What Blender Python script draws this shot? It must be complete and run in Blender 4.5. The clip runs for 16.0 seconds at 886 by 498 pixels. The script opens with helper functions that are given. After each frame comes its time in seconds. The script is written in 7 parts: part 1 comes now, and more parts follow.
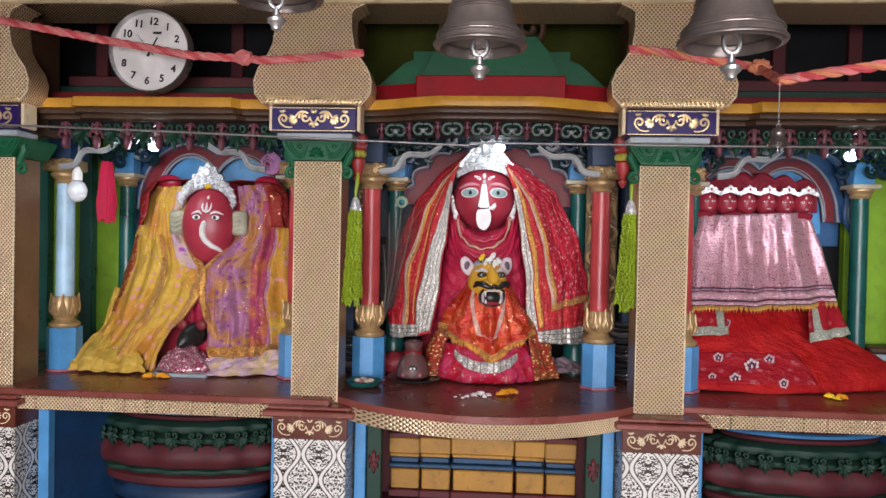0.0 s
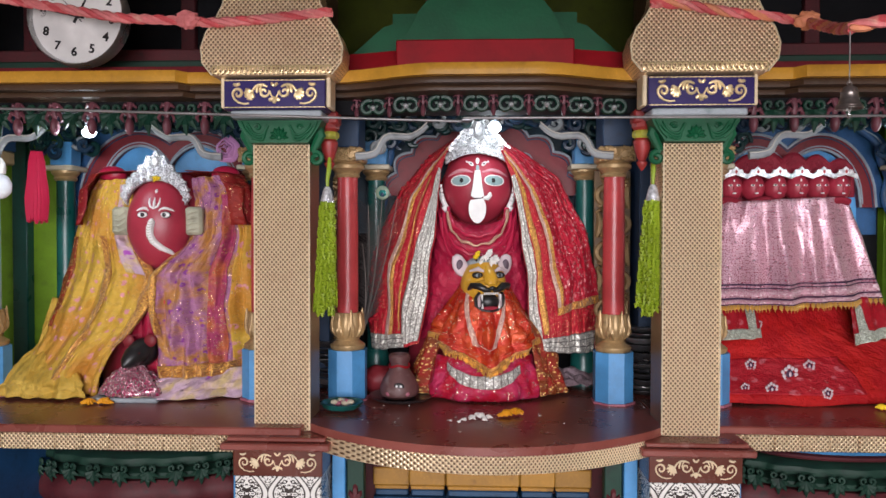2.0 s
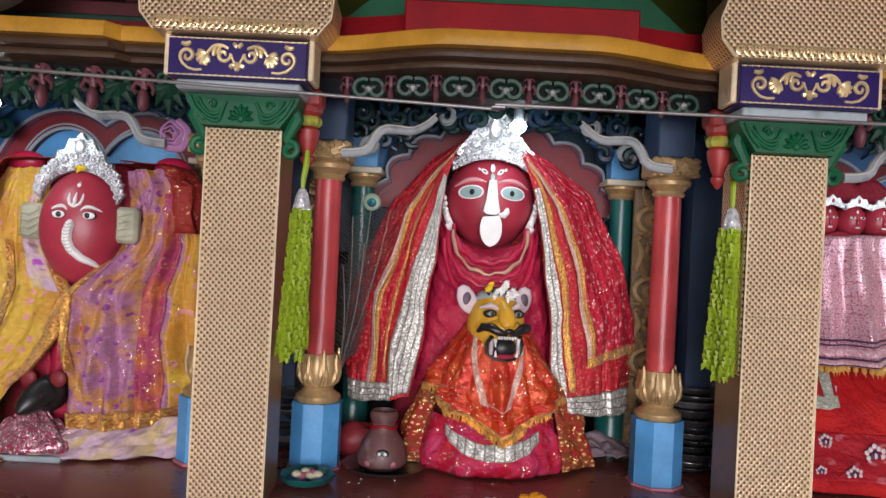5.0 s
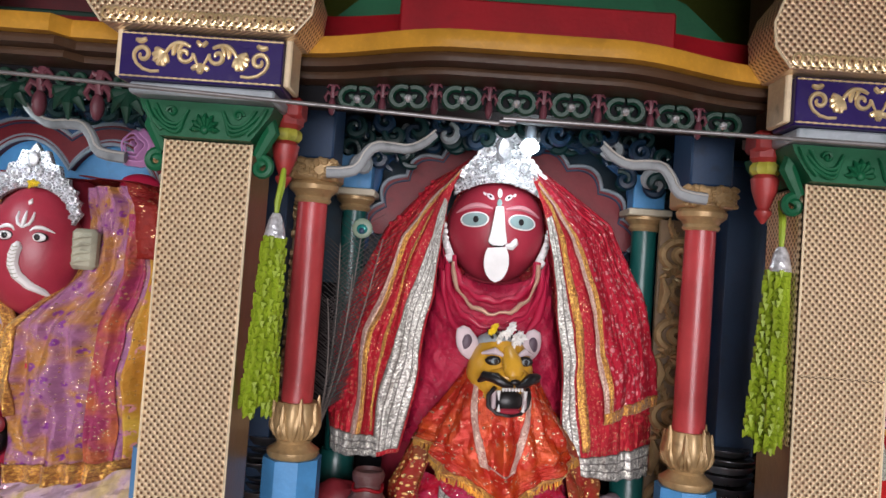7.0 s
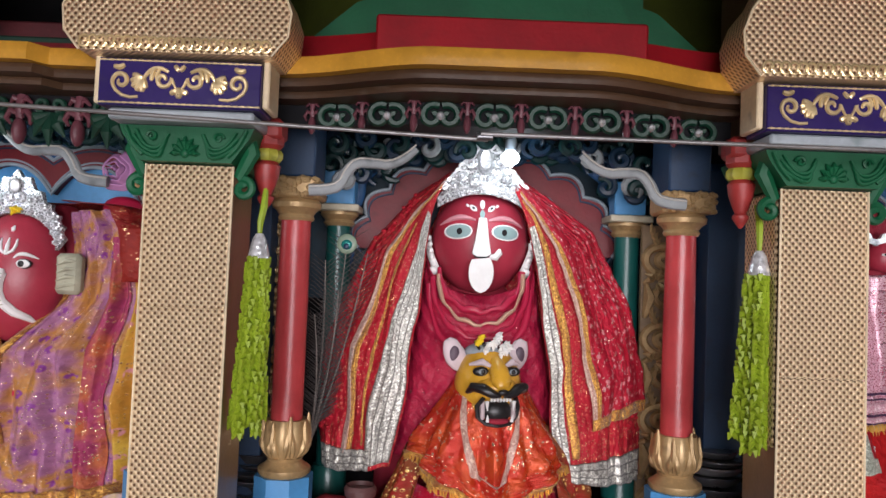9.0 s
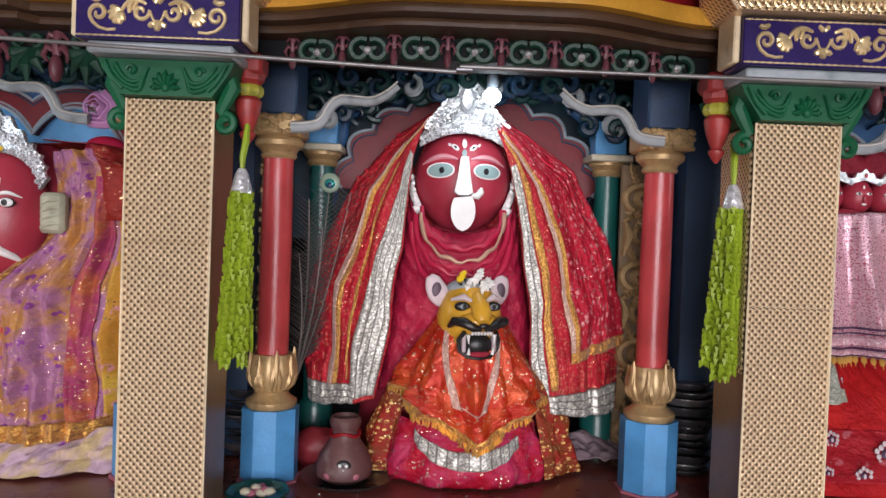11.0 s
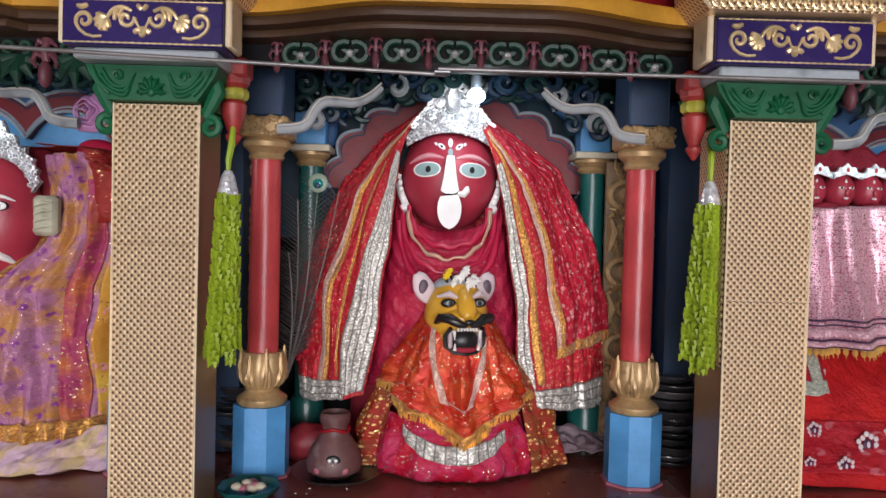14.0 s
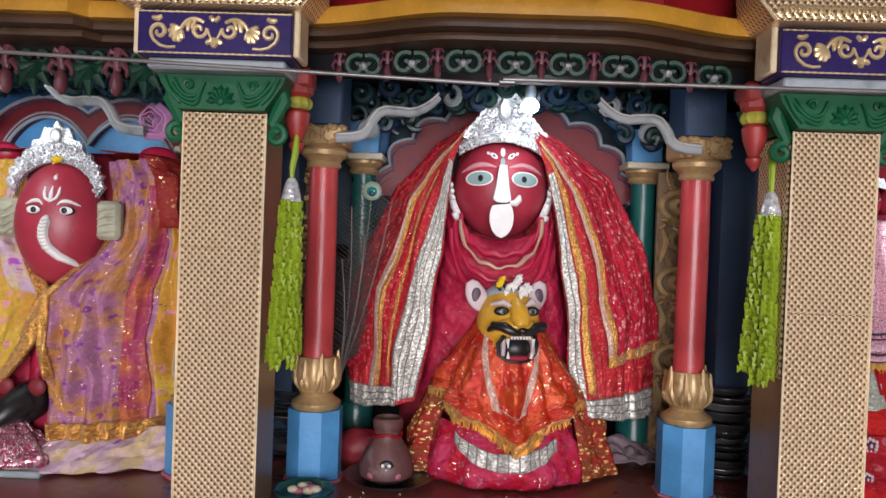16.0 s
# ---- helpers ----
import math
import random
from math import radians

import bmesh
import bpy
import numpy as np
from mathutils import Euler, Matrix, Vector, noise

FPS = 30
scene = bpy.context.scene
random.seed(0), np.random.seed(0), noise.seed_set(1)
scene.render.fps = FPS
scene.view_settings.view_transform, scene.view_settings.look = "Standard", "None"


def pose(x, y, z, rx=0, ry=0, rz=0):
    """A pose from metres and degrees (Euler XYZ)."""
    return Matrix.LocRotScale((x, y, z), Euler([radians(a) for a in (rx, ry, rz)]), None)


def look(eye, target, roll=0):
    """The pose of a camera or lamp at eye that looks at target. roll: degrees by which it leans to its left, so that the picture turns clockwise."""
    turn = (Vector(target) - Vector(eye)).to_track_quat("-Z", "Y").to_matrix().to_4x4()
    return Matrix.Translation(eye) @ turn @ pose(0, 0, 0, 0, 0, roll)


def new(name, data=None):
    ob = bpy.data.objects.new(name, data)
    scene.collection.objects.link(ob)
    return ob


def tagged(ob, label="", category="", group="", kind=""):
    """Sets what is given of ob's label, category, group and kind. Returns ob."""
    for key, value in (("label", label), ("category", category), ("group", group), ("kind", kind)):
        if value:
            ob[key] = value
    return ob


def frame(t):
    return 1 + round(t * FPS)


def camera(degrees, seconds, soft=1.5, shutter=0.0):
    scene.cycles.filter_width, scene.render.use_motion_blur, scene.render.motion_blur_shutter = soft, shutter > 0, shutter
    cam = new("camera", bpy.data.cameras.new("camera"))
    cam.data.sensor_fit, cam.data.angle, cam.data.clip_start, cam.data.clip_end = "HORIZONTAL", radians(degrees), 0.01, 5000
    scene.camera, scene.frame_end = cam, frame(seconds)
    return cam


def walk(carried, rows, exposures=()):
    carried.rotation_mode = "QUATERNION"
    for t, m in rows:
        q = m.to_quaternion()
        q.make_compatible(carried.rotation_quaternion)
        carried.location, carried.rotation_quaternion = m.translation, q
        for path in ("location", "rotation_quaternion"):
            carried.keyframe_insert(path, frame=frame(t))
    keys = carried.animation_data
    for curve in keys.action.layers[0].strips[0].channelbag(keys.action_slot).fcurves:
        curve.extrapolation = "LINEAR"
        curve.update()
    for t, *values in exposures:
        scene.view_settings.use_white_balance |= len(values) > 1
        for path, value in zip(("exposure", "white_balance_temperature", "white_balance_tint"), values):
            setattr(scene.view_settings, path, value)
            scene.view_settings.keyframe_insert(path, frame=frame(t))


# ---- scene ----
cam = camera(63.0, 16.0)
PATH = [
    (0, (0.167, -0.013, 1.462), (0.034, 1.982, 1.425), 1.2),
    (0.5, (0.171, 0.033, 1.471), (-0.036, 2.022, 1.437), 1.3),
    (1, (0.137, 0.125, 1.459), (0.027, 2.121, 1.41), 1.4),
    (1.5, (0.113, 0.226, 1.448), (0.099, 2.225, 1.378), 0.8),
    (2, (0.128, 0.36, 1.454), (0.039, 2.357, 1.41), 0.1),
    (2.5, (0.143, 0.41, 1.455), (0.025, 2.405, 1.396), 0.2),
    (3, (0.131, 0.462, 1.452), (-0.052, 2.453, 1.382), 0.1),
    (3.5, (0.106, 0.551, 1.436), (-0.004, 2.546, 1.352), 0.3),
    (4, (0.051, 0.685, 1.426), (0.101, 2.683, 1.349), 1.5),
    (4.5, (0.006, 0.777, 1.434), (0.056, 2.775, 1.372), 2.3),
    (4.7, (0.013, 0.81, 1.447), (0.015, 2.81, 1.418), 2.6),
    (6.8, (0.031, 1.096, 1.5), (0.016, 3.095, 1.574), 4.1),
    (7, (0.035, 1.092, 1.499), (0.004, 3.09, 1.565), 4.2),
    (7.5, (0.04, 1.09, 1.501), (0.016, 3.088, 1.588), 3.8),
    (8, (0.054, 1.078, 1.507), (-0.036, 3.075, 1.566), 4.3),
    (8.5, (0.041, 1.08, 1.506), (0.011, 3.076, 1.621), 3.2),
    (9, (0.046, 1.08, 1.514), (0.043, 3.078, 1.599), 2.3),
    (9.2, (0.055, 1.082, 1.502), (0.046, 3.082, 1.548), 2.5),
    (11.3, (0.062, 1.052, 1.48), (0.123, 3.051, 1.436), 1.9),
    (11.5, (0.092, 1.049, 1.486), (0.191, 3.046, 1.445), 1.8),
    (12, (0.128, 1.039, 1.49), (0.425, 3.017, 1.47), 1.4),
    (12.5, (0.161, 1.024, 1.492), (0.554, 2.984, 1.46), 1.4),
    (13, (0.149, 1.021, 1.494), (0.435, 3.0, 1.465), 1.4),
    (13.5, (0.126, 1.025, 1.491), (0.298, 3.018, 1.457), 1.3),
    (14, (0.095, 1.029, 1.485), (0.126, 3.028, 1.431), 1.5),
    (14.5, (0.05, 1.028, 1.482), (-0.079, 3.023, 1.418), 1.6),
    (15, (0.024, 1.03, 1.479), (-0.115, 3.024, 1.413), 2.4),
    (15.5, (0.017, 1.027, 1.487), (-0.069, 3.024, 1.418), 2.2),
    (16, (0.034, 1.014, 1.481), (-0.01, 3.013, 1.45), 2.1),
]
walk(cam, [(t, look(eye, target, roll)) for t, eye, target, roll in PATH])

# ---- sky and lamps ----
world = bpy.data.worlds.new("sky")
scene.world = world
world.use_nodes = True
sky = world.node_tree.nodes.new("ShaderNodeTexSky")
sky.sky_type, sky.sun_disc, sky.sun_elevation, sky.sun_rotation = "NISHITA", False, radians(50), radians(200)
world.node_tree.links.new(sky.outputs[0], world.node_tree.nodes["Background"].inputs[0])
world.node_tree.nodes["Background"].inputs[1].default_value = 0.1


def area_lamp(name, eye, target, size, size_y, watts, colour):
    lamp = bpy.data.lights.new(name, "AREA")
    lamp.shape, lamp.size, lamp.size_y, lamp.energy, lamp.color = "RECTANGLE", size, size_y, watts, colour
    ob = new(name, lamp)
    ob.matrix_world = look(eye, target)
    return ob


def point_lamp(name, eye, watts, radius, colour):
    lamp = bpy.data.lights.new(name, "POINT")
    lamp.energy, lamp.shadow_soft_size, lamp.color = watts, radius, colour
    ob = new(name, lamp)
    ob.location = eye
    return ob


# area lamp added at an unseen doorway, standing in for daylight from behind
area_lamp("added_front_light", (0.2, -3.3, 1.60), (0.2, 2.5, 1.35), 3.4, 2.3, 355, (0.99, 0.945, 1.0))
LEDS = [(-1.07, 2.56, 1.765), (0.190, 2.735, 1.800), (1.40, 2.58, 1.765)]
for place, watts in zip(LEDS, (1.8, 1.0, 1.8)):
    point_lamp("led_glow", (place[0], place[1] - 0.06, place[2] - 0.05), watts, 0.02, (0.80, 0.92, 1.0))

# ---- mesh building ----
BASE = {}


class Shape:
    """Vertices, faces, material slots and UVs gathered for one mesh."""

    def __init__(self):
        self.v, self.f, self.m, self.uv = [], [], [], {}

    def add(self, verts, faces, slot=0, uvs=None):
        n = len(self.v)
        self.v += [tuple(p) for p in verts]
        for face in faces:
            if uvs is not None:
                self.uv[len(self.f)] = [uvs[i] for i in face]
            self.f.append(tuple(n + i for i in face))
            self.m.append(slot)
        return self

    def box(self, x0, x1, y0, y1, z0, z1, b=0.003, slot=0):
        b = min(b, (x1 - x0) / 2.2, (y1 - y0) / 2.2, (z1 - z0) / 2.2)
        bm = bmesh.new()
        bmesh.ops.create_cube(bm, size=1)
        for v in bm.verts:
            v.co = Vector((x0 if v.co.x < 0 else x1, y0 if v.co.y < 0 else y1, z0 if v.co.z < 0 else z1))
        if b > 0:
            bmesh.ops.bevel(bm, geom=bm.edges[:], offset=b, segments=1, affect="EDGES")
        return self.bm(bm, slot)

    def bm(self, bm, slot=0):
        bm.verts.ensure_lookup_table()
        bm.verts.index_update()
        self.add([v.co for v in bm.verts], [[v.index for v in f.verts] for f in bm.faces], slot)
        bm.free()
        return self

    def lathe(self, cx, cy, profile, seg=24, slot=0, sx=1.0, sy=1.0, flutes=0, depth=0.0):
        """profile: (radius, z) from the bottom up; closed at both ends."""
        verts, faces, n = [], [], len(profile)
        for r, z in profile:
            for k in range(seg):
                a = 2 * math.pi * k / seg
                rr = r * (1 + depth * math.cos(flutes * a)) if flutes else r
                verts.append((cx + sx * rr * math.cos(a), cy + sy * rr * math.sin(a), z))
        for i in range(n - 1):
            for k in range(seg):
                a, b = i * seg + k, i * seg + (k + 1) % seg
                faces.append((a, b, b + seg, a + seg))
        faces.append(tuple(range(seg - 1, -1, -1)))
        faces.append(tuple(range((n - 1) * seg, n * seg)))
        return self.add(verts, faces, slot)

    def ball(self, c, r, seg=20, rings=12, slot=0, warp=None):
        verts, faces = [], []
        for i in range(rings + 1):
            t = math.pi * i / rings
            for k in range(seg):
                a = 2 * math.pi * k / seg
                d = Vector((math.sin(t) * math.cos(a), math.sin(t) * math.sin(a), math.cos(t)))
                if warp:
                    d = warp(d)
                verts.append((c[0] + r[0] * d.x, c[1] + r[1] * d.y, c[2] + r[2] * d.z))
        for i in range(rings):
            for k in range(seg):
                a, b = i * seg + k, i * seg + (k + 1) % seg
                if i == 0:
                    faces.append((a, a + seg, b + seg))
                elif i == rings - 1:
                    faces.append((a, a + seg, b))
                else:
                    faces.append((a, a + seg, b + seg, b))
        return self.add(verts, faces, slot)

    def tube(self, path, r, seg=8, slot=0, flat=1.0):
        """A round rod along a path; r: one radius or one for each point. flat: thickness along y."""
        n = len(path)
        rr = r if isinstance(r, (list, tuple)) else [r] * n
        pts = [Vector(p) for p in path]
        verts, faces = [], []
        side = None
        for i, p in enumerate(pts):
            d = (pts[min(i + 1, n - 1)] - pts[max(i - 1, 0)])
            d = d.normalized() if d.length > 1e-9 else Vector((1, 0, 0))
            if side is None:
                side = d.cross(Vector((0, 1, 0)))
                if side.length < 0.1:
                    side = d.cross(Vector((1, 0, 0)))
            side = (side - d * side.dot(d)).normalized()
            up = d.cross(side)
            for k in range(seg):
                a = 2 * math.pi * k / seg
                o = (side * math.cos(a) + up * math.sin(a)) * rr[i]
                o.y *= flat
                verts.append(p + o)
        for i in range(n - 1):
            for k in range(seg):
                a, b = i * seg + k, i * seg + (k + 1) % seg
                faces.append((a, b, b + seg, a + seg))
        faces.append(tuple(range(seg - 1, -1, -1)))
        faces.append(tuple(range((n - 1) * seg, n * seg)))
        return self.add(verts, faces, slot)

    def prism(self, outline, y0, y1, slot=0, axis="y"):
        """An outline in x, z (axis y) or x, y (axis z), drawn out between two depths."""
        n = len(outline)
        if axis == "y":
            verts = [(a, y0, b) for a, b in outline] + [(a, y1, b) for a, b in outline]
        else:
            verts = [(a, b, y0) for a, b in outline] + [(a, b, y1) for a, b in outline]
        faces = [tuple(range(n)), tuple(range(2 * n - 1, n - 1, -1))]
        faces += [(i, i + n, (i + 1) % n + n, (i + 1) % n) for i in range(n)]
        return self.add(verts, faces, slot)

    def band(self, outer, inner, y0, y1, slot=0):
        """A strip between two open lines of equal length in x, z, drawn out along y."""
        n = len(outer)
        verts = [(a, y0, b) for a, b in outer] + [(a, y0, b) for a, b in inner]
        verts += [(a, y1, b) for a, b in outer] + [(a, y1, b) for a, b in inner]
        faces = []
        for i in range(n - 1):
            faces += [(i, i + 1, n + i + 1, n + i), (2 * n + i, 3 * n + i, 3 * n + i + 1, 2 * n + i + 1)]
            faces += [(i, 2 * n + i, 2 * n + i + 1, i + 1), (n + i, n + i + 1, 3 * n + i + 1, 3 * n + i)]
        faces += [(0, n, 3 * n, 2 * n), (n - 1, 3 * n - 1, 4 * n - 1, 2 * n - 1)]
        return self.add(verts, faces, slot)

    def grid(self, fn, nu, nv, slot=0, size=(1.0, 1.0)):
        """A sheet fn(u, v) -> place; UVs in metres by size."""
        verts, uvs, faces = [], [], []
        for j in range(nv + 1):
            for i in range(nu + 1):
                verts.append(fn(i / nu, j / nv))
                uvs.append((i / nu * size[0], j / nv * size[1]))
        for j in range(nv):
            for i in range(nu):
                a = j * (nu + 1) + i
                faces.append((a, a + 1, a + nu + 2, a + nu + 1))
        return self.add(verts, faces, slot, uvs)

    def mesh(self, name, materials, offset=(0, 0, 0)):
        me = bpy.data.meshes.new(name)
        o = Vector(offset)
        me.from_pydata([tuple(Vector(p) - o) for p in self.v], [], self.f)
        for m in materials:
            me.materials.append(m)
        layer = me.uv_layers.new(name="UVMap") if self.uv else None
        for i, poly in enumerate(me.polygons):
            poly.material_index = self.m[i]
            if layer and i in self.uv:
                for k, loop in enumerate(poly.loop_indices):
                    layer.data[loop].uv = self.uv[i][k]
        me.validate()
        bm = bmesh.new()
        bm.from_mesh(me)
        bmesh.ops.recalc_face_normals(bm, faces=bm.faces[:])
        bm.to_mesh(me)
        bm.free()
        me.shade_smooth()
        me.set_sharp_from_angle(angle=radians(38))
        return me


def mats(m):
    return list(m) if isinstance(m, (list, tuple)) else [m]


def empty(name, base, label, category, group="", kind=""):
    ob = new(name)
    ob.location = base
    ob.empty_display_size = 0.05
    BASE[ob] = Vector(base)
    return tagged(ob, label, category, group, kind)


def solid(name, shape, material, base, label, category, group="", kind="", thick=0.0):
    ob = new(name, shape.mesh(name, mats(material), base))
    ob.location = base
    BASE[ob] = Vector(base)
    thicken(ob, thick)
    return tagged(ob, label, category, group, kind)


def part(name, shape, material, parent, label="", thick=0.0, kind=""):
    ob = new(name, shape if isinstance(shape, bpy.types.Mesh) else shape.mesh(name, mats(material)))
    ob.parent = parent
    ob.matrix_parent_inverse = Matrix.Translation(-BASE.get(parent, Vector()))
    thicken(ob, thick)
    return tagged(ob, label, kind=kind)


def thicken(ob, thick):
    if thick:
        mod = ob.modifiers.new("thickness", "SOLIDIFY")
        mod.thickness, mod.offset = thick, 0.0


def smooth(a, b, x):
    t = max(0.0, min(1.0, (x - a) / (b - a)))
    return t * t * (3 - 2 * t)


def curve_at(points, t):
    """Smooth interpolation through (t, value) rows; value a number or a tuple."""
    if t <= points[0][0]:
        return points[0][1]
    for (t0, a), (t1, b) in zip(points, points[1:]):
        if t <= t1:
            k = (t - t0) / (t1 - t0)
            if isinstance(a, tuple):
                return tuple(p + (q - p) * k for p, q in zip(a, b))
            return a + (b - a) * k
    return points[-1][1]


def crease(u, v, seed, f=5.0):
    """Sharp-ridged wrinkles, about -1 to 1."""
    a = 1 - 3.2 * abs(noise.noise(Vector((u * f, v * f * 0.55, seed))))
    b = 1 - 3.2 * abs(noise.noise(Vector((u * f * 2.4 + 3, v * f * 1.3, seed + 7))))
    return 0.65 * a + 0.35 * b


def wave(x, y, z=0.0):
    return noise.noise(Vector((x, y, z)))


# ---- materials ----
class Nodes:
    def __init__(self, name):
        self.material = bpy.data.materials.new(name)
        self.material.use_nodes = True
        self.tree = self.material.node_tree
        self.bsdf = self.tree.nodes["Principled BSDF"]

    def put(self, socket, value):
        if isinstance(value, bpy.types.NodeSocket):
            self.tree.links.new(value, socket)
        elif isinstance(value, (tuple, list)) and socket.type == "RGBA" and len(value) == 3:
            socket.default_value = (*value, 1)
        else:
            socket.default_value = value

    def node(self, kind, out=0, attrs=None, **inputs):
        n = self.tree.nodes.new("ShaderNode" + kind)
        if attrs and "operation" in attrs:
            n.operation = attrs["operation"]
        if attrs and "feature" in attrs:
            n.feature = attrs["feature"]
        for key, value in inputs.items():
            self.put(n.inputs[int(key[1:]) if key[0] == "i" and key[1:].isdigit() else key.replace("_", " ")], value)
        return n.outputs[out]

    def math(self, op, a, b=0.0, c=0.0):
        return self.node("Math", attrs={"operation": op}, i0=a, i1=b, i2=c)

    def mix(self, k, a, b, blend="MIX"):
        n = self.tree.nodes.new("ShaderNodeMix")
        n.data_type, n.blend_type = "RGBA", blend
        self.put(n.inputs[0], k)
        self.put(n.inputs[6], a)
        self.put(n.inputs[7], b)
        return n.outputs[2]

    def ramp(self, x, lo, hi):
        n = self.tree.nodes.new("ShaderNodeMapRange")
        n.interpolation_type = "SMOOTHSTEP"
        for i, value in enumerate((x, lo, hi, 0.0, 1.0)):
            self.put(n.inputs[i], value)
        return n.outputs[0]

    def place(self):
        return self.node("NewGeometry", 0)

    def uv(self):
        return self.node("TexCoord", 2)

    def noise(self, at, scale, detail=3.0, out=0):
        return self.node("TexNoise", out, Vector=at, Scale=scale, Detail=detail)

    def cells(self, at, scale, out=0, feature="F1", rand=1.0):
        return self.node("TexVoronoi", out, attrs={"feature": feature}, Vector=at, Scale=scale, Randomness=rand)

    def split(self, at):
        n = self.tree.nodes.new("ShaderNodeSeparateXYZ")
        self.put(n.inputs[0], at)
        return n.outputs

    def join(self, x, y, z=0.0):
        n = self.tree.nodes.new("ShaderNodeCombineXYZ")
        for i, value in enumerate((x, y, z)):
            self.put(n.inputs[i], value)
        return n.outputs[0]

    def bump(self, height, strength=0.3, distance=0.002):
        return self.node("Bump", Height=height, Strength=strength, Distance=distance)

    def done(self, colour=None, rough=None, metal=None, normal=None, sheen=None, coat=None, spec=None):
        for key, value in (("Base Color", colour), ("Roughness", rough), ("Metallic", metal), ("Normal", normal),
                           ("Sheen Weight", sheen), ("Coat Weight", coat), ("Specular IOR Level", spec)):
            if value is not None:
                self.put(self.bsdf.inputs[key], value)
        return self.material


def dim(c, k):
    return tuple(min(1.0, x * k) for x in c)


def paint(name, colour, rough=0.45, wear=0.35, dirt=(0.10, 0.08, 0.06), coat=0.0, metal=0.0, bump=0.25, spec=0.5):
    n = Nodes(name)
    p = n.place()
    big, fine = n.noise(p, 9, 4), n.noise(p, 120, 3)
    c = n.mix(n.ramp(big, 0.3, 0.75), dim(colour, 0.78), dim(colour, 1.12))
    c = n.mix(n.math("MULTIPLY", n.ramp(fine, 0.45, 0.8), wear * 0.5), c, dim(colour, 1.6))
    c = n.mix(n.math("MULTIPLY", n.ramp(n.noise(p, 30, 5), 0.55, 0.75), wear), c, dirt)
    r = n.math("MULTIPLY_ADD", big, 0.25, rough - 0.12)
    return n.done(c, r, metal, n.bump(n.math("ADD", fine, n.math("MULTIPLY", big, 2.0)), bump, 0.002), coat=coat, spec=spec)


def gold_sheet():
    n = Nodes("embossed_gold_sheet")
    p = n.place()
    x, y, z = n.split(p)
    across = n.math("ADD", x, y)
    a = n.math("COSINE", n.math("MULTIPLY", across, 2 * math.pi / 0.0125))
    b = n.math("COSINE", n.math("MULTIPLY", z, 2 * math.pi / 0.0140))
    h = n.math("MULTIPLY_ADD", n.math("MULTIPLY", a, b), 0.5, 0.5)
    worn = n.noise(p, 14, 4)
    # hollows coloured dark brown: shade between the bumps, besides the real bump below
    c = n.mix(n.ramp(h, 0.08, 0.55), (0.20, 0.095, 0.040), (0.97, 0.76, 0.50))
    c = n.mix(n.math("MULTIPLY", n.ramp(worn, 0.5, 0.8), 0.35), c, (0.62, 0.36, 0.20))
    return n.done(c, n.math("MULTIPLY_ADD", worn, 0.2, 0.25), 0.70, n.bump(h, 1.0, 0.004))


def granite():
    n = Nodes("polished_maroon_granite")
    p = n.place()
    big, speck = n.noise(p, 6, 4), n.cells(p, 260)
    c = n.mix(n.ramp(big, 0.3, 0.7), (0.155, 0.037, 0.028), (0.235, 0.064, 0.050))
    c = n.mix(n.math("MULTIPLY", n.ramp(speck, 0.35, 0.1), 0.3), c, (0.24, 0.10, 0.08))
    c = n.mix(n.math("MULTIPLY", n.ramp(n.noise(p, 22, 5), 0.6, 0.8), 0.25), c, (0.35, 0.25, 0.22))
    return n.done(c, n.math("MULTIPLY_ADD", big, 0.25, 0.16), 0.0, n.bump(big, 0.05, 0.002))


def damask():
    """White scroll-and-leaf ornament on dark tile, mirrored about the middle of each repeat."""
    n = Nodes("damask_tile")
    p = n.place()
    x, y, z = n.split(p)
    w, hgt = 0.118, 0.165
    across = n.math("ADD", x, n.math("MULTIPLY", y, 0.9))
    u = n.math("PINGPONG", n.math("ADD", across, 9.983), w / 2)
    v = n.math("PINGPONG", n.math("ADD", z, 9.0), hgt / 2)
    un, vn = n.math("DIVIDE", u, w / 2), n.math("DIVIDE", v, hgt / 2)
    ogee = n.math("SUBTRACT", un, n.math("MULTIPLY_ADD", n.math("COSINE", n.math("MULTIPLY", vn, math.pi)), 0.38, 0.5))
    frame_line = n.ramp(n.math("ABSOLUTE", ogee), 0.13, 0.07)
    leaf = n.node("TexNoise", Vector=n.join(u, v, 0.3), Scale=75.0, Detail=1.0, Distortion=1.6)
    motif = n.math("MULTIPLY", n.ramp(leaf, 0.47, 0.50), n.ramp(n.math("ABSOLUTE", ogee), 0.16, 0.2))
    k = n.math("MAXIMUM", frame_line, motif)
    c = n.mix(k, (0.03, 0.022, 0.02), (0.70, 0.68, 0.64))
    c = n.mix(n.math("MULTIPLY", n.ramp(n.noise(p, 18, 4), 0.5, 0.8), 0.25), c, (0.25, 0.2, 0.16))
    return n.done(c, 0.25, 0.0, n.bump(k, 0.3, 0.001))


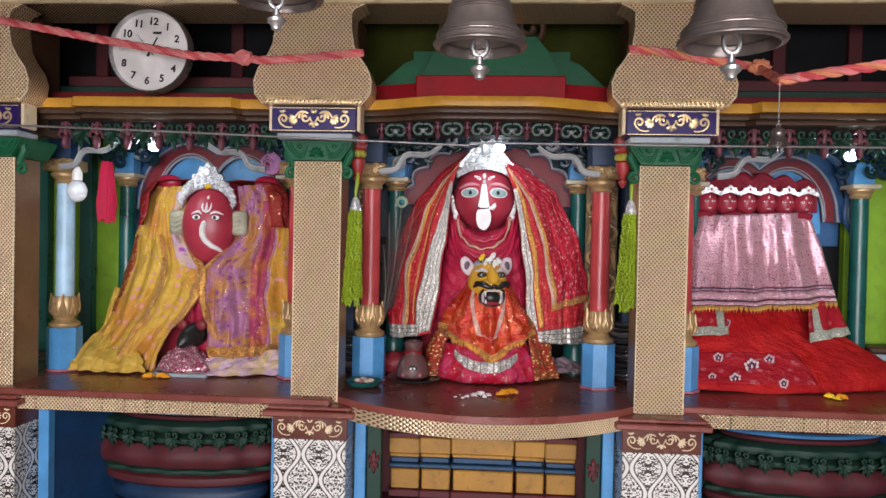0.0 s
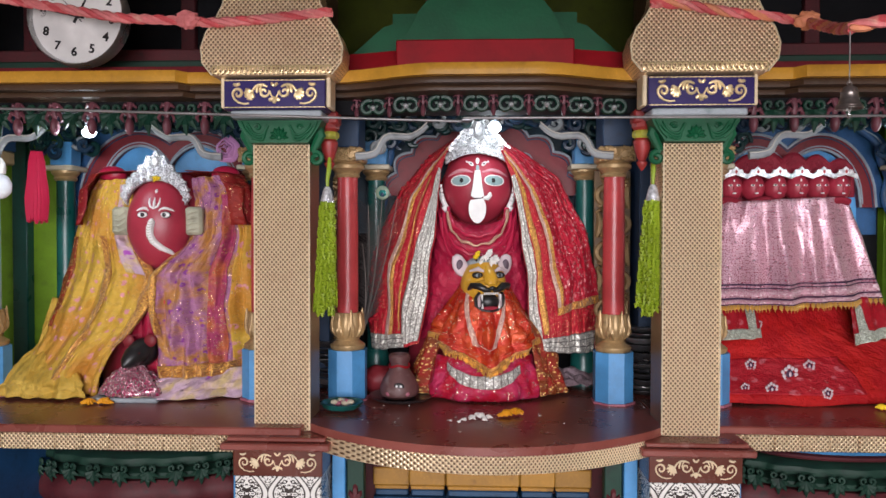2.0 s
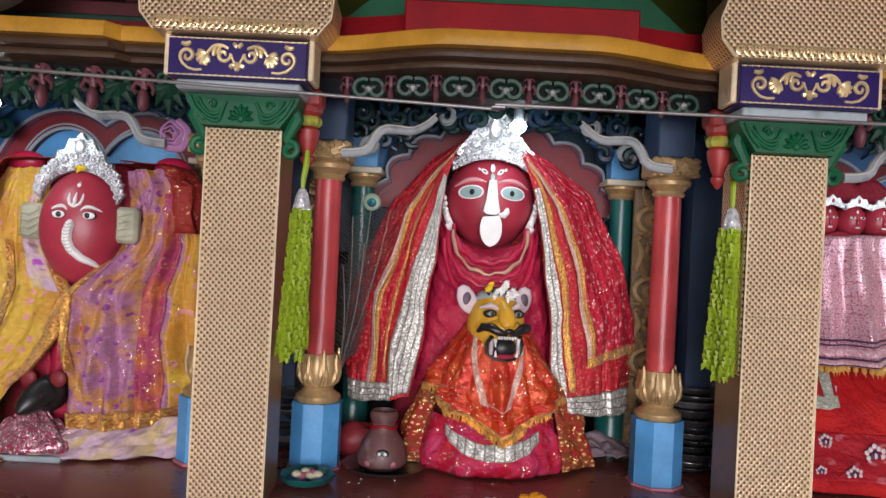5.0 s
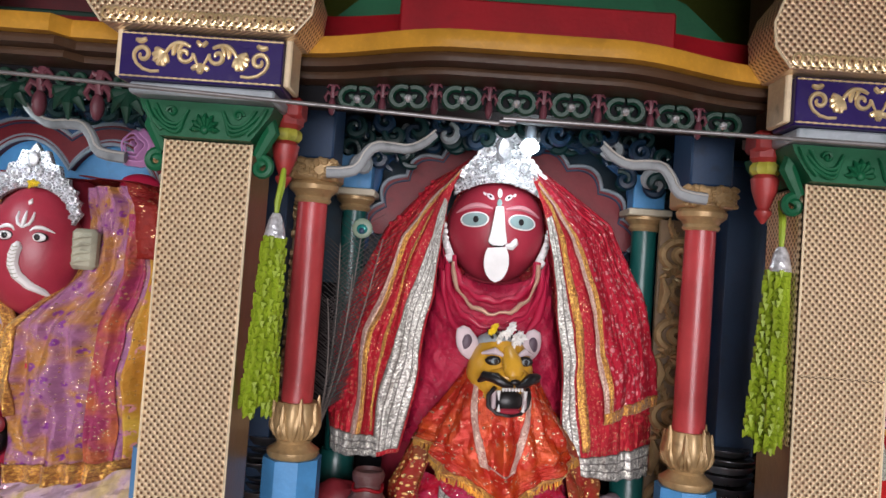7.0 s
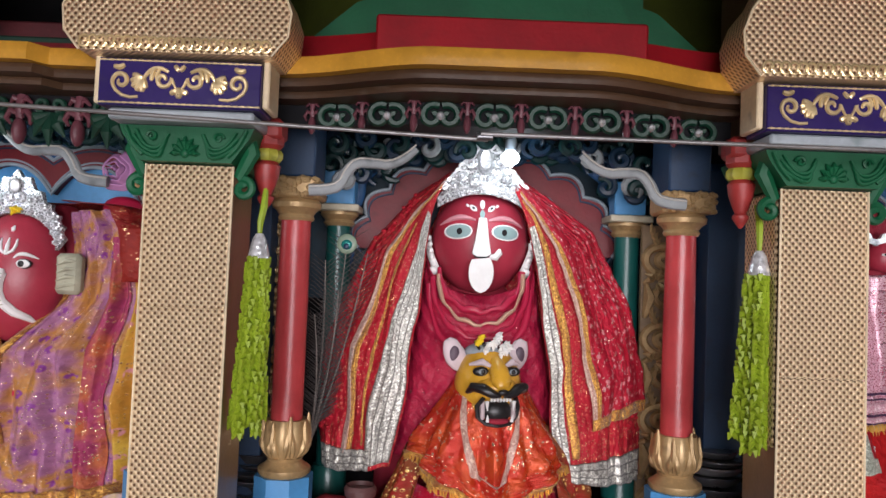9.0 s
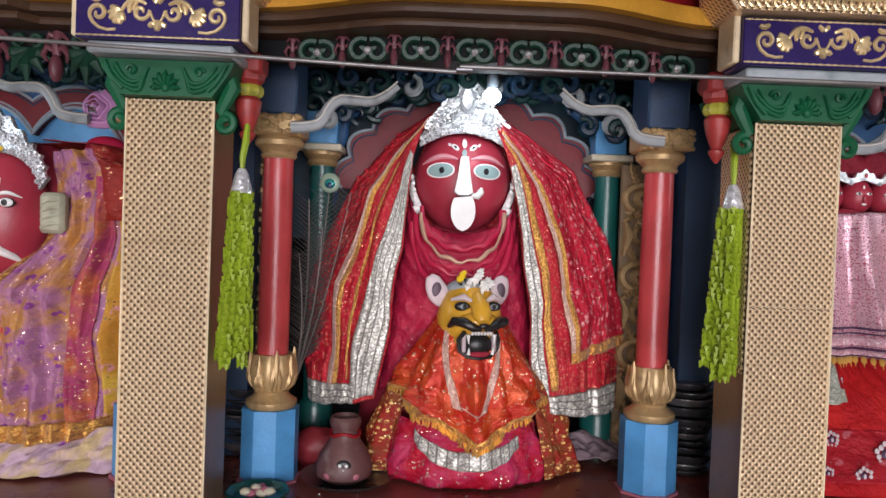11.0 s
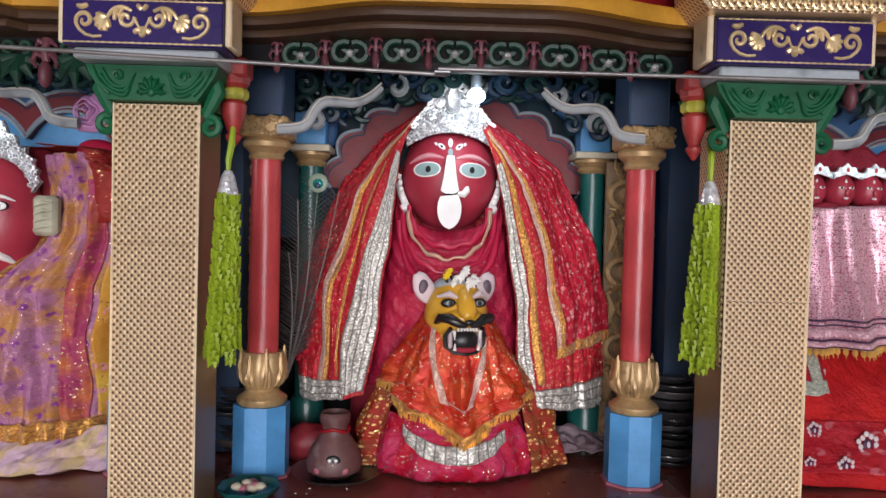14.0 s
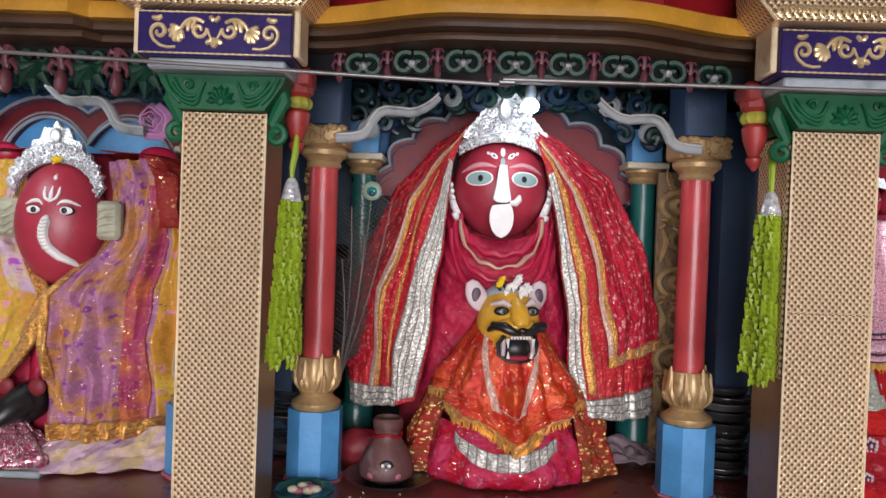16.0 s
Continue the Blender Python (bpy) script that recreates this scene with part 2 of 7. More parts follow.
def fabric(name, base, second, dots=None, dot_scale=60, sequin=None, rough=0.5, patch=6.0, metal=0.0, sheen=0.0, weave=900, edge=0.5, glitter=125, spec=0.25, even=1.0, cover=0.50):
    """Cloth in UV metres: two tones in patches, a scatter of motifs, glinting sequins."""
    n = Nodes(name)
    p = n.uv()
    c = n.mix(n.ramp(n.noise(p, patch, 3), edge - 0.08, edge + 0.10), base, second)
    c = n.mix(n.math("MULTIPLY", n.ramp(n.noise(p, 70, 4), 0.35, 0.7), 0.28), c, dim(base, 0.45))
    m, r = metal, rough
    if dots:
        ring = n.cells(p, dot_scale, rand=0.55)
        k = n.math("MULTIPLY", n.ramp(ring, 0.36, 0.26), n.ramp(n.noise(p, dot_scale * 2.2, 2), 0.40, 0.52))
        c = n.mix(k, c, dots)
    if sequin:
        s = n.cells(p, glitter, rand=even)
        keep = n.ramp(n.noise(p, 45, 4), cover, cover + 0.06)
        k = n.math("MULTIPLY", n.ramp(s, 0.34, 0.22), keep)
        c = n.mix(k, c, sequin)
        m = n.math("MAXIMUM", n.math("MULTIPLY", k, 0.9), metal)
        r = n.math("MULTIPLY_ADD", k, 0.22 - rough, rough)
    h = n.math("MULTIPLY_ADD", n.noise(p, 22, 4), 5.0, n.math("MULTIPLY_ADD", n.noise(p, 75, 3), 2.0, n.math("MULTIPLY", n.noise(p, weave, 2), 0.4)))
    return n.done(c, r, m, n.bump(h, 0.7, 0.004), sheen=sheen, spec=spec)


def brocade(name, ground, thread, scale, metal=0.7, rough=0.32, amount=0.5, stripes=0.0, along=0, spark_share=1.0):
    """Metal thread in small rings and sprigs on a coloured ground, in UV metres."""
    n = Nodes(name)
    p = n.uv()
    ring = n.cells(p, scale, rand=0.25)
    rings = n.ramp(n.math("ABSOLUTE", n.math("SUBTRACT", ring, 0.34)), 0.12, 0.06)
    sprig = n.ramp(n.noise(p, scale * 2.6, 3), 0.55 - amount * 0.15, 0.60 - amount * 0.1)
    k = n.math("MAXIMUM", rings, n.math("MULTIPLY", sprig, 0.9))
    if stripes:
        u = n.split(p)[along]
        line = n.ramp(n.math("ABSOLUTE", n.math("SINE", n.math("MULTIPLY", u, math.pi / stripes))), 0.34, 0.18)
    c = n.mix(k, ground, thread)
    c = n.mix(n.math("MULTIPLY", n.noise(p, 14, 3), 0.35), c, dim(ground, 0.7))
    # random dull and bright cells: glitter of the thread painted into the colour
    spark = n.split(n.cells(p, 230, 1))[0]
    c = n.mix(n.math("MULTIPLY", n.ramp(spark, 0.55, 0.2), 0.65 * spark_share), c, dim(ground, 0.8))
    c = n.mix(n.math("MULTIPLY", n.ramp(spark, 0.86, 0.92), spark_share), c, dim(thread, 1.15))
    if stripes:
        c = n.mix(n.math("MULTIPLY", line, 0.9), c, dim(ground, 0.7))
        k = n.math("MULTIPLY", k, n.math("SUBTRACT", 1.0, line))
    return n.done(c, n.math("MULTIPLY_ADD", n.noise(p, 60, 2), 0.2, rough - 0.1), n.math("MULTIPLY", k, metal),
                  n.bump(n.math("ADD", k, n.noise(p, 300, 2)), 0.6, 0.0015), sheen=0.2)


def foil(name, colour, rough=0.2, metal=0.9, scale=120.0):
    n = Nodes(name)
    p = n.place()
    h = n.cells(p, scale)
    c = n.mix(n.ramp(n.noise(p, scale * 0.6, 3), 0.3, 0.7), dim(colour, 0.55), colour)
    return n.done(c, rough, metal, n.bump(h, 0.35, 0.003))


def glow(name, colour, strength):
    n = Nodes(name)
    n.bsdf.inputs["Emission Color"].default_value = (*colour, 1)
    n.bsdf.inputs["Emission Strength"].default_value = strength
    return n.done(colour, 0.4)


GOLD_SHEET = gold_sheet()
GRANITE = granite()
DAMASK = damask()
GOLD_PAINT = paint("aged_gold_paint", (0.44, 0.295, 0.14), 0.38, 0.7, (0.10, 0.055, 0.025), metal=0.35)
BRIGHT_GOLD = paint("gilt_relief", (0.80, 0.62, 0.34), 0.3, 0.2, (0.3, 0.2, 0.1), metal=0.6)
INDIGO = paint("indigo_tile", (0.020, 0.008, 0.095), 0.35, 0.12, spec=0.3)
BROWN_TILE = paint("brown_glazed_tile", (0.10, 0.022, 0.012), 0.25, 0.15)
SLATE = paint("grey_painted_slab", (0.33, 0.37, 0.40), 0.5, 0.5, (0.05, 0.12, 0.09))
CREAM = paint("cream_edge_paint", (0.72, 0.58, 0.38), 0.55, 0.4)
GREEN = paint("green_gloss_paint", (0.005, 0.090, 0.036), 0.5, 0.2, (0.01, 0.04, 0.02), spec=0.3)
TEAL = paint("dark_teal_paint", (0.008, 0.085, 0.075), 0.3, 0.35, (0.01, 0.02, 0.02))
RED = paint("coral_red_paint", (0.46, 0.05, 0.055), 0.32, 0.2, (0.2, 0.02, 0.02))
CRIMSON = paint("crimson_paint", (0.27, 0.006, 0.012), 0.55, 0.2, (0.1, 0.01, 0.01), spec=0.2)
MAROON = paint("maroon_paint", (0.17, 0.016, 0.022), 0.45, 0.4, (0.04, 0.01, 0.012), spec=0.3)
YELLOW = paint("ochre_yellow_paint", (0.54, 0.27, 0.030), 0.4, 0.45, (0.20, 0.09, 0.02))
BROWN = paint("brown_paint", (0.062, 0.030, 0.014), 0.5, 0.4)
BLUE = paint("sky_blue_paint", (0.075, 0.28, 0.56), 0.4, 0.25, (0.05, 0.12, 0.2))
PALE_BLUE = paint("pale_blue_paint", (0.36, 0.56, 0.72), 0.4, 0.3, (0.1, 0.15, 0.25))
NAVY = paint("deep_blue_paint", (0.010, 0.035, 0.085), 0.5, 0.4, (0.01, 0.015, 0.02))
GREY_BLUE = paint("grey_blue_paint", (0.28, 0.33, 0.38), 0.5, 0.4)
FRIEZE_PINK = paint("dark_frieze_pink", (0.13, 0.036, 0.050), 0.5, 0.6, (0.03, 0.017, 0.02))
FRIEZE_GREEN = paint("dark_frieze_green", (0.005, 0.038, 0.022), 0.45, 0.6, (0.006, 0.010, 0.008))
CORAL = paint("dull_coral_paint", (0.30, 0.028, 0.026), 0.45, 0.5, (0.08, 0.01, 0.01))
PINK = paint("dusty_pink_paint", (0.42, 0.13, 0.18), 0.5, 0.5, (0.08, 0.03, 0.05))
LILAC = paint("lilac_paint", (0.55, 0.26, 0.52), 0.5, 0.3)
LIME = paint("lime_green_wall_paint", (0.19, 0.36, 0.015), 0.6, 0.35, (0.08, 0.13, 0.02))
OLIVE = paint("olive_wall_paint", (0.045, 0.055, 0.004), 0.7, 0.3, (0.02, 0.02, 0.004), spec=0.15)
WOOD = paint("brown_laminate", (0.20, 0.115, 0.06), 0.35, 0.35, (0.06, 0.03, 0.02))
# near-black base: shade of back walls and undersides put into the colour
DARK = paint("shade_black_paint", (0.012, 0.012, 0.014), 0.7, 0.3, (0.02, 0.016, 0.012), spec=0.1)
PLASTER = paint("hall_plaster", (0.23, 0.205, 0.175), 0.8, 0.3)
STONE_FLOOR = paint("hall_floor_stone", (0.30, 0.25, 0.21), 0.4, 0.3)
BRONZE = paint("dark_bronze", (0.24, 0.205, 0.19), 0.34, 0.5, (0.04, 0.03, 0.025), metal=0.8)
ROD = paint("dull_rod_steel", (0.26, 0.25, 0.25), 0.4, 0.4, (0.08, 0.07, 0.07), metal=0.6)
STEEL = paint("worn_steel", (0.55, 0.55, 0.55), 0.3, 0.3, (0.2, 0.2, 0.2), metal=0.9)
VESSEL = paint("blackened_steel", (0.15, 0.15, 0.16), 0.3, 0.35, metal=0.8)
IDOL_RED = paint("vermilion_idol_paint", (0.36, 0.028, 0.052), 0.42, 0.12, (0.2, 0.01, 0.02))
WHITE = paint("white_paint", (0.82, 0.80, 0.78), 0.45, 0.12, (0.5, 0.45, 0.45))
IVORY = paint("ivory_paint", (0.52, 0.47, 0.35), 0.5, 0.25)
SAGE = paint("sage_grey_paint", (0.38, 0.37, 0.27), 0.5, 0.4)
EAR_PINK = paint("pale_pink_paint", (0.62, 0.50, 0.52), 0.5, 0.2)
EYE_BLUE = paint("eye_blue_paint", (0.27, 0.38, 0.38), 0.3, 0.1)
BLACK = paint("black_paint", (0.012, 0.011, 0.012), 0.4, 0.1)
LION_YELLOW = paint("lion_yellow_paint", (0.68, 0.36, 0.035), 0.28, 0.12, (0.4, 0.15, 0.02))
SILVER = foil("pressed_silver", (0.90, 0.91, 0.94), 0.30, 0.55, 160)
CLAY = paint("maroon_clay", (0.12, 0.05, 0.048), 0.5, 0.4, (0.25, 0.2, 0.19))
# dusty paints, darkened further for shade under the platform and above side bays
DUSTY_SHADED_MAROON = paint("dusty_shaded_maroon_paint", (0.085, 0.010, 0.014), 0.65, 0.7, (0.025, 0.016, 0.016))
DUSTY_SHADED_GREEN = paint("dusty_shaded_green_paint", (0.006, 0.036, 0.021), 0.65, 0.7, (0.010, 0.014, 0.012))
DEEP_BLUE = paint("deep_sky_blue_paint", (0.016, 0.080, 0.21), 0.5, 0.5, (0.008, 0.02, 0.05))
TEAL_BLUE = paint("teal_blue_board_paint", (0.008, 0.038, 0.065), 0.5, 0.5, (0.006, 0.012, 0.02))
PALE_PINK = paint("pale_rose_paint", (0.60, 0.26, 0.30), 0.5, 0.2, (0.4, 0.1, 0.12))


def filigree():
    n = Nodes("pierced_silver_filigree")
    p = n.place()
    d = n.cells(p, 150, feature="DISTANCE_TO_EDGE")
    h = n.math("MAXIMUM", n.ramp(d, 0.16, 0.05), n.ramp(n.cells(p, 210), 0.22, 0.10))
    c = n.mix(h, (0.20, 0.20, 0.215), (0.88, 0.89, 0.91))
    return n.done(c, 0.34, 0.45, n.bump(h, 0.9, 0.003))


FILIGREE = filigree()
LED_GLOW = glow("led_light", (0.85, 0.95, 1.0), 18.0)

# ---- the hall round the shrine, unseen and assumed ----
XC, TOP = 0.153, 0.92
PILLARS = [-1.5435, -0.4125, 0.719, 1.8505]
FRONT, HALF = 2.36, 0.0765

s = Shape().box(-3.2, 3.5, -3.6, 3.5, -0.1, 0.0, 0)
solid("floor", s, STONE_FLOOR, (0, 0, 0), "pale worn stone floor of the temple hall", "floor", kind="structure")
s = Shape().box(-3.2, 3.5, -3.6, 3.5, 3.0, 3.1, 0)
solid("ceiling", s, PLASTER, (0, 0, 3.0), "plain plastered ceiling of the hall", "ceiling", kind="structure")
s = Shape().box(-3.3, -3.2, -3.6, 3.5, 0, 3.0, 0)
solid("wall_west", s, PLASTER, (-3.25, 0, 0), "plain plastered side wall of the hall", "wall", kind="structure")
s = Shape().box(3.5, 3.6, -3.6, 3.5, 0, 3.0, 0)
solid("wall_east", s, PLASTER, (3.55, 0, 0), "plain plastered side wall of the hall", "wall", kind="structure")
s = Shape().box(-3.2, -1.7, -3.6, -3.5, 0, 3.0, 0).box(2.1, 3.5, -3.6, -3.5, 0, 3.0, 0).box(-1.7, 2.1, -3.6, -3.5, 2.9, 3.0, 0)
# unseen lintel, added to hold light off the cornices and brackets
s_ = Shape().box(-3.2, 3.5, 0.64, 0.78, 1.97, 3.0, 0.0)
solid("shade_lintel", s_, PLASTER, (0.15, 0.71, 1.97), "plain unseen lintel wall added to shade the upper shrine, bells hang from it", "wall", kind="structure")
solid("wall_south", s, PLASTER, (0, -3.55, 0), "unseen plastered wall, its wide doorway assumed for the front light", "wall", kind="structure")

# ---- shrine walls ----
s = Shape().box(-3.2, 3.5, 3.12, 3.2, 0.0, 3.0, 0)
solid("wall_north", s, DARK, (0.15, 3.16, 0), "back wall of the shrine, near black for the deep shade there", "wall", kind="structure")
s = Shape().box(-1.95, -1.90, 2.56, 3.12, 0.0, 2.0, 0.002)
solid("wall_shrine_west", s, LIME, (-1.92, 2.8, 0), "bright green painted side wall of the shrine", "wall", kind="structure")
s = Shape().box(-1.90, -1.45, 3.075, 3.117, 0.9, 1.9, 0.002)
solid("wall_panel_west", s, LIME, (-1.7, 3.1, 0.9), "bright green painted back panel beside the shrine", "wall", kind="structure")
s = Shape().box(1.62, 2.5, 3.075, 3.117, 0.9, 1.9, 0.002)
solid("wall_panel_east", s, LIME, (1.9, 3.1, 0.9), "bright green painted back panel with brown stains", "wall", kind="structure")
s = Shape().box(2.5, 2.56, 2.3, 3.12, 0.0, 2.0, 0.002)
solid("wall_shrine_east", s, LIME, (2.53, 2.8, 0), "bright green painted side wall of the shrine", "wall", kind="structure")
for x in (-1.80, -1.60):
    solid("green_post", Shape().box(x - 0.03, x + 0.03, 3.03, 3.074, TOP, 1.86, 0.004), TEAL, (x, 3.05, TOP), "dark green painted post against the wall", "post", "green posts")
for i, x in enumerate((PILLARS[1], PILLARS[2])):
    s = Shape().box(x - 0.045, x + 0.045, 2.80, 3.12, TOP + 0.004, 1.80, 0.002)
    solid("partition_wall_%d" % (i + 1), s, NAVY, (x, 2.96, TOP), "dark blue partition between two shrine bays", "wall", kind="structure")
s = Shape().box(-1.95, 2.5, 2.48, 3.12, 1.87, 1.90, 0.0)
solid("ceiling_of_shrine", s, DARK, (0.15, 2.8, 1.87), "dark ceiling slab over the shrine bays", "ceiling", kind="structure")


# ---- the platform ----
def bulge(x):
    u = (x - XC) / 0.50
    return 2.375 - 0.225 * max(0.0, 1 - u * u) ** 0.9 if abs(u) < 1 else 2.375


platform = empty("altar_platform", (XC, 2.6, 0.85), "maroon polished granite altar platform edged with embossed gold sheet", "altar")
line = [(XC - 0.5 + i / 40, bulge(XC - 0.5 + i / 40)) for i in range(41)]
s = Shape().prism([(XC + 0.5, 3.12), (XC - 0.5, 3.12)] + line, TOP - 0.022, TOP, axis="z")
part("centre_slab", s, GRANITE, platform)
s = Shape()
outer = [(x, y + 0.006) for x, y in line]
inner = [(x, y + 0.03) for x, y in line]
n = len(line)
s.add([(x, y, z) for z in (0.850, TOP - 0.024) for x, y in outer] + [(x, y, z) for z in (0.850, TOP - 0.024) for x, y in inner],
      [(i, i + 1, n + i + 1, n + i) for i in range(n - 1)] + [(2 * n + i, 3 * n + i, 3 * n + i + 1, 2 * n + i + 1) for i in range(n - 1)]
      + [(i, 2 * n + i, 2 * n + i + 1, i + 1) for i in range(n - 1)] + [(n + i, n + i + 1, 3 * n + i + 1, 3 * n + i) for i in range(n - 1)])
part("centre_edging", s, GOLD_SHEET, platform, "curved embossed gold edging")
for x0, x1, y in ((-1.90, XC - 0.503, 2.315), (XC + 0.503, 2.5, 2.395)):
    part("side_slab", Shape().box(x0, x1, y, 3.12, TOP - 0.026, TOP - 0.003, 0.004), GRANITE, platform)
    k = int((x1 - x0) / 0.075)
    w = (x1 - x0) / k
    for j in range(k):
        part("edging_tile", Shape().box(x0 + j * w, x0 + (j + 1) * w - 0.0015, y + 0.008, y + 0.03, 0.846, TOP - 0.028, 0.002), GOLD_SHEET, platform)
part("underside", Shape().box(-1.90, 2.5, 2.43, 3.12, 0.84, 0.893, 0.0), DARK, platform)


# ---- ornament ----
def spiral(cx, cz, r0, r1, a0, a1, n=26):
    return [(cx + (r0 + (r1 - r0) * i / n) * math.cos(radians(a0 + (a1 - a0) * i / n)),
             cz + (r0 + (r1 - r0) * i / n) * math.sin(radians(a0 + (a1 - a0) * i / n))) for i in range(n + 1)]


def rounded(path, steps=3):
    """The path with its corners rounded, by cutting them twice."""
    for _ in range(2):
        if len(path) > 12:
            break
        out = [path[0]]
        for p, q in zip(path, path[1:]):
            out += [tuple(0.75 * a + 0.25 * b for a, b in zip(p, q)), tuple(0.25 * a + 0.75 * b for a, b in zip(p, q))]
        path = out + [path[-1]]
    return path


def scroll_relief(cx, cz, w, h, y, thick=1.0):
    """A symmetric gilt scroll: two volutes, side leaves, hanging palmette; drawn in half-heights."""
    s = Shape()
    k = h / 2
    wide = w / h

    def stroke(path, r):
        path = [path[0]] + [tuple(0.25 * p + 0.5 * q + 0.25 * t for p, q, t in zip(path[i - 1], path[i], path[i + 1])) for i in range(1, len(path) - 1)] + [path[-1]]
        path = rounded(path)
        n = len(path)
        rad = [1.25 * r * thick * (0.35 + 0.65 * math.sin(math.pi * (0.12 + 0.8 * i / (n - 1)))) for i in range(n)]
        s.tube([(cx + a * k * 0.97, y, cz + b * k) for a, b in path], rad, 6, flat=0.9)

    for m in (-1, 1):
        def put(path, r):
            stroke([(m * a, b) for a, b in path], r)
        # volute, rising over its shoulder to a fan of petals
        put(spiral(0.92, 0.12, 0.10, 0.50, 560, 150, 26) + [(0.30, -0.20), (0.14, -0.42)], 0.0034)
        put([(0.62, 0.56), (1.05, 0.86), (1.55, 0.78), (1.90, 0.42), (2.02, 0.10)], 0.0034)
        put([(1.40, 0.74), (1.62, 0.36), (1.58, 0.02)], 0.0034)
        put([(1.02, 0.80), (1.30, 0.48), (1.34, 0.16)], 0.0026)
        for q, t in ((2.62, 0.36), (2.74, 0.02), (2.66, -0.32), (2.40, -0.56), (2.08, -0.60), (1.86, -0.42)):
            put([(2.04, 0.12), ((2.04 + q) / 2 + 0.04, (t + 0.12) / 2 + 0.04), (q, t)], 0.0046)
        # outer scroll running along the foot
        put([(2.30, -0.86), (2.75, -0.94), (3.25, -0.86), (3.66, -0.50)] + spiral(3.28, -0.02, 0.52, 0.12, -20, 400, 22), 0.0034)
        put([(3.10, 0.86), (3.40, 0.58), (3.72, 0.80)], 0.0040)
        put([(0.02, 0.62), (0.16, 0.78), (0.30, 0.92)], 0.0036)
        put([(0.06, -0.50), (0.34, -0.44), (0.48, -0.66)], 0.0042)
    stroke([(0, -0.30), (-0.14, -0.60), (0, -0.98), (0.14, -0.60), (0, -0.30)], 0.0042)
    s.v = [(cx + max(-w / 2, min(w / 2, p[0] - cx)), p[1], p[2]) for p in s.v]
    return s


LEAF = [(0, -1.0), (0.28, -0.75), (0.22, -0.45), (0.62, -0.55), (0.72, -0.15), (0.42, -0.02), (0.85, 0.22), (0.70, 0.62), (0.34, 0.42),
        (0.30, 0.85), (0, 1.0)]
LEAF = LEAF + [(-a, b) for a, b in reversed(LEAF[1:-1])]


def boss(outline, w, h, depth):
    """A carved motif: its outline as a raised, sloping pad, with a rib, about the origin and facing -y."""
    n = len(outline)
    s = Shape()
    verts = [(a * w / 2, 0.0, b * h / 2) for a, b in outline] + [(a * w / 2 * 0.72, -depth, b * h / 2 * 0.78) for a, b in outline]
    verts += [(0, -depth * 1.5, 0)]
    faces = [(i, (i + 1) % n, (i + 1) % n + n, i + n) for i in range(n)] + [(i + n, (i + 1) % n + n, 2 * n) for i in range(n)]
    return s.add(verts, faces)


def leaf_motif(w, h, depth):
    """A hanging spray of five rounded leaves under a curl, facing -y."""
    s = Shape()
    for k in range(-2, 3):
        a = radians(270 + 34 * k)
        ln = h * (0.62 if k == 0 else 0.52 if abs(k) == 1 else 0.44)
        c, q = math.cos(a), math.sin(a)
        s.tube([(0, -depth * 0.4, h * 0.12), (c * ln * 0.55 * 1.1, -depth, h * 0.12 + q * ln * 0.55), (c * ln * 1.05, -depth * 0.5, h * 0.10 + q * ln)], [w * 0.05, w * 0.15, w * 0.025], 8, flat=0.8)
    for m in (-1, 1):
        s.tube([(m * (w * 0.20 + a), -depth * 0.6, h * 0.28 + b) for a, b in spiral(0, 0, w * 0.20, w * 0.05, -100, 260, 12)], w * 0.075, 6)
    return s


def fleur_motif(w, h, depth):
    """A drop between two curling horns, facing -y."""
    s = Shape()
    s.ball((0, -depth * 0.7, -h * 0.22), (w * 0.24, depth * 0.9, h * 0.28), 12, 8)
    s.tube([(0, -depth * 0.6, h * 0.05), (0, -depth, h * 0.25), (0, -depth * 0.4, h * 0.50)], [w * 0.16, w * 0.13, w * 0.20], 8, flat=0.8)
    for m in (-1, 1):
        s.tube([(0, -depth * 0.6, h * 0.12), (m * w * 0.30, -depth, h * 0.20), (m * w * 0.46, -depth * 0.8, h * 0.05), (m * w * 0.36, -depth * 0.5, -h * 0.08)], [w * 0.10, w * 0.14, w * 0.13, w * 0.05], 8)
        s.tube([(0, -depth * 0.5, h * 0.40), (m * w * 0.24, -depth * 0.8, h * 0.46), (m * w * 0.40, -depth * 0.5, h * 0.36)], [w * 0.10, w * 0.12, w * 0.05], 7)
    return s


def wheel(r, depth):
    s = Shape()
    for m in (-1, 1):
        s.tube([(m * (0.25 * r + a), -depth * 0.5, b) for a, b in spiral(0.18 * r, 0, 0.72 * r, 0.12 * r, 120, -280, 16)], r * 0.21, 6)
    s.ball((0, -depth, 0), (r * 0.24, depth, r * 0.24), 8, 5, 1)
    return s


def place_part(name, mesh, parent, x, y, z, rz=0.0, label="", k=1.0):
    ob = part(name, mesh, None, parent, label)
    ob.matrix_basis = Matrix.LocRotScale((x, y, z), Euler((0, 0, rz)), (k, k, k))
    return ob


# ---- pillars ----
BRACKET = [(0.160, 1.872), (0.186, 1.905), (0.190, 1.945), (0.176, 1.985), (0.150, 2.02), (0.130, 2.06), (0.122, 2.11), (0.122, 2.16),
           (0.135, 2.175), (0.165, 2.189)]


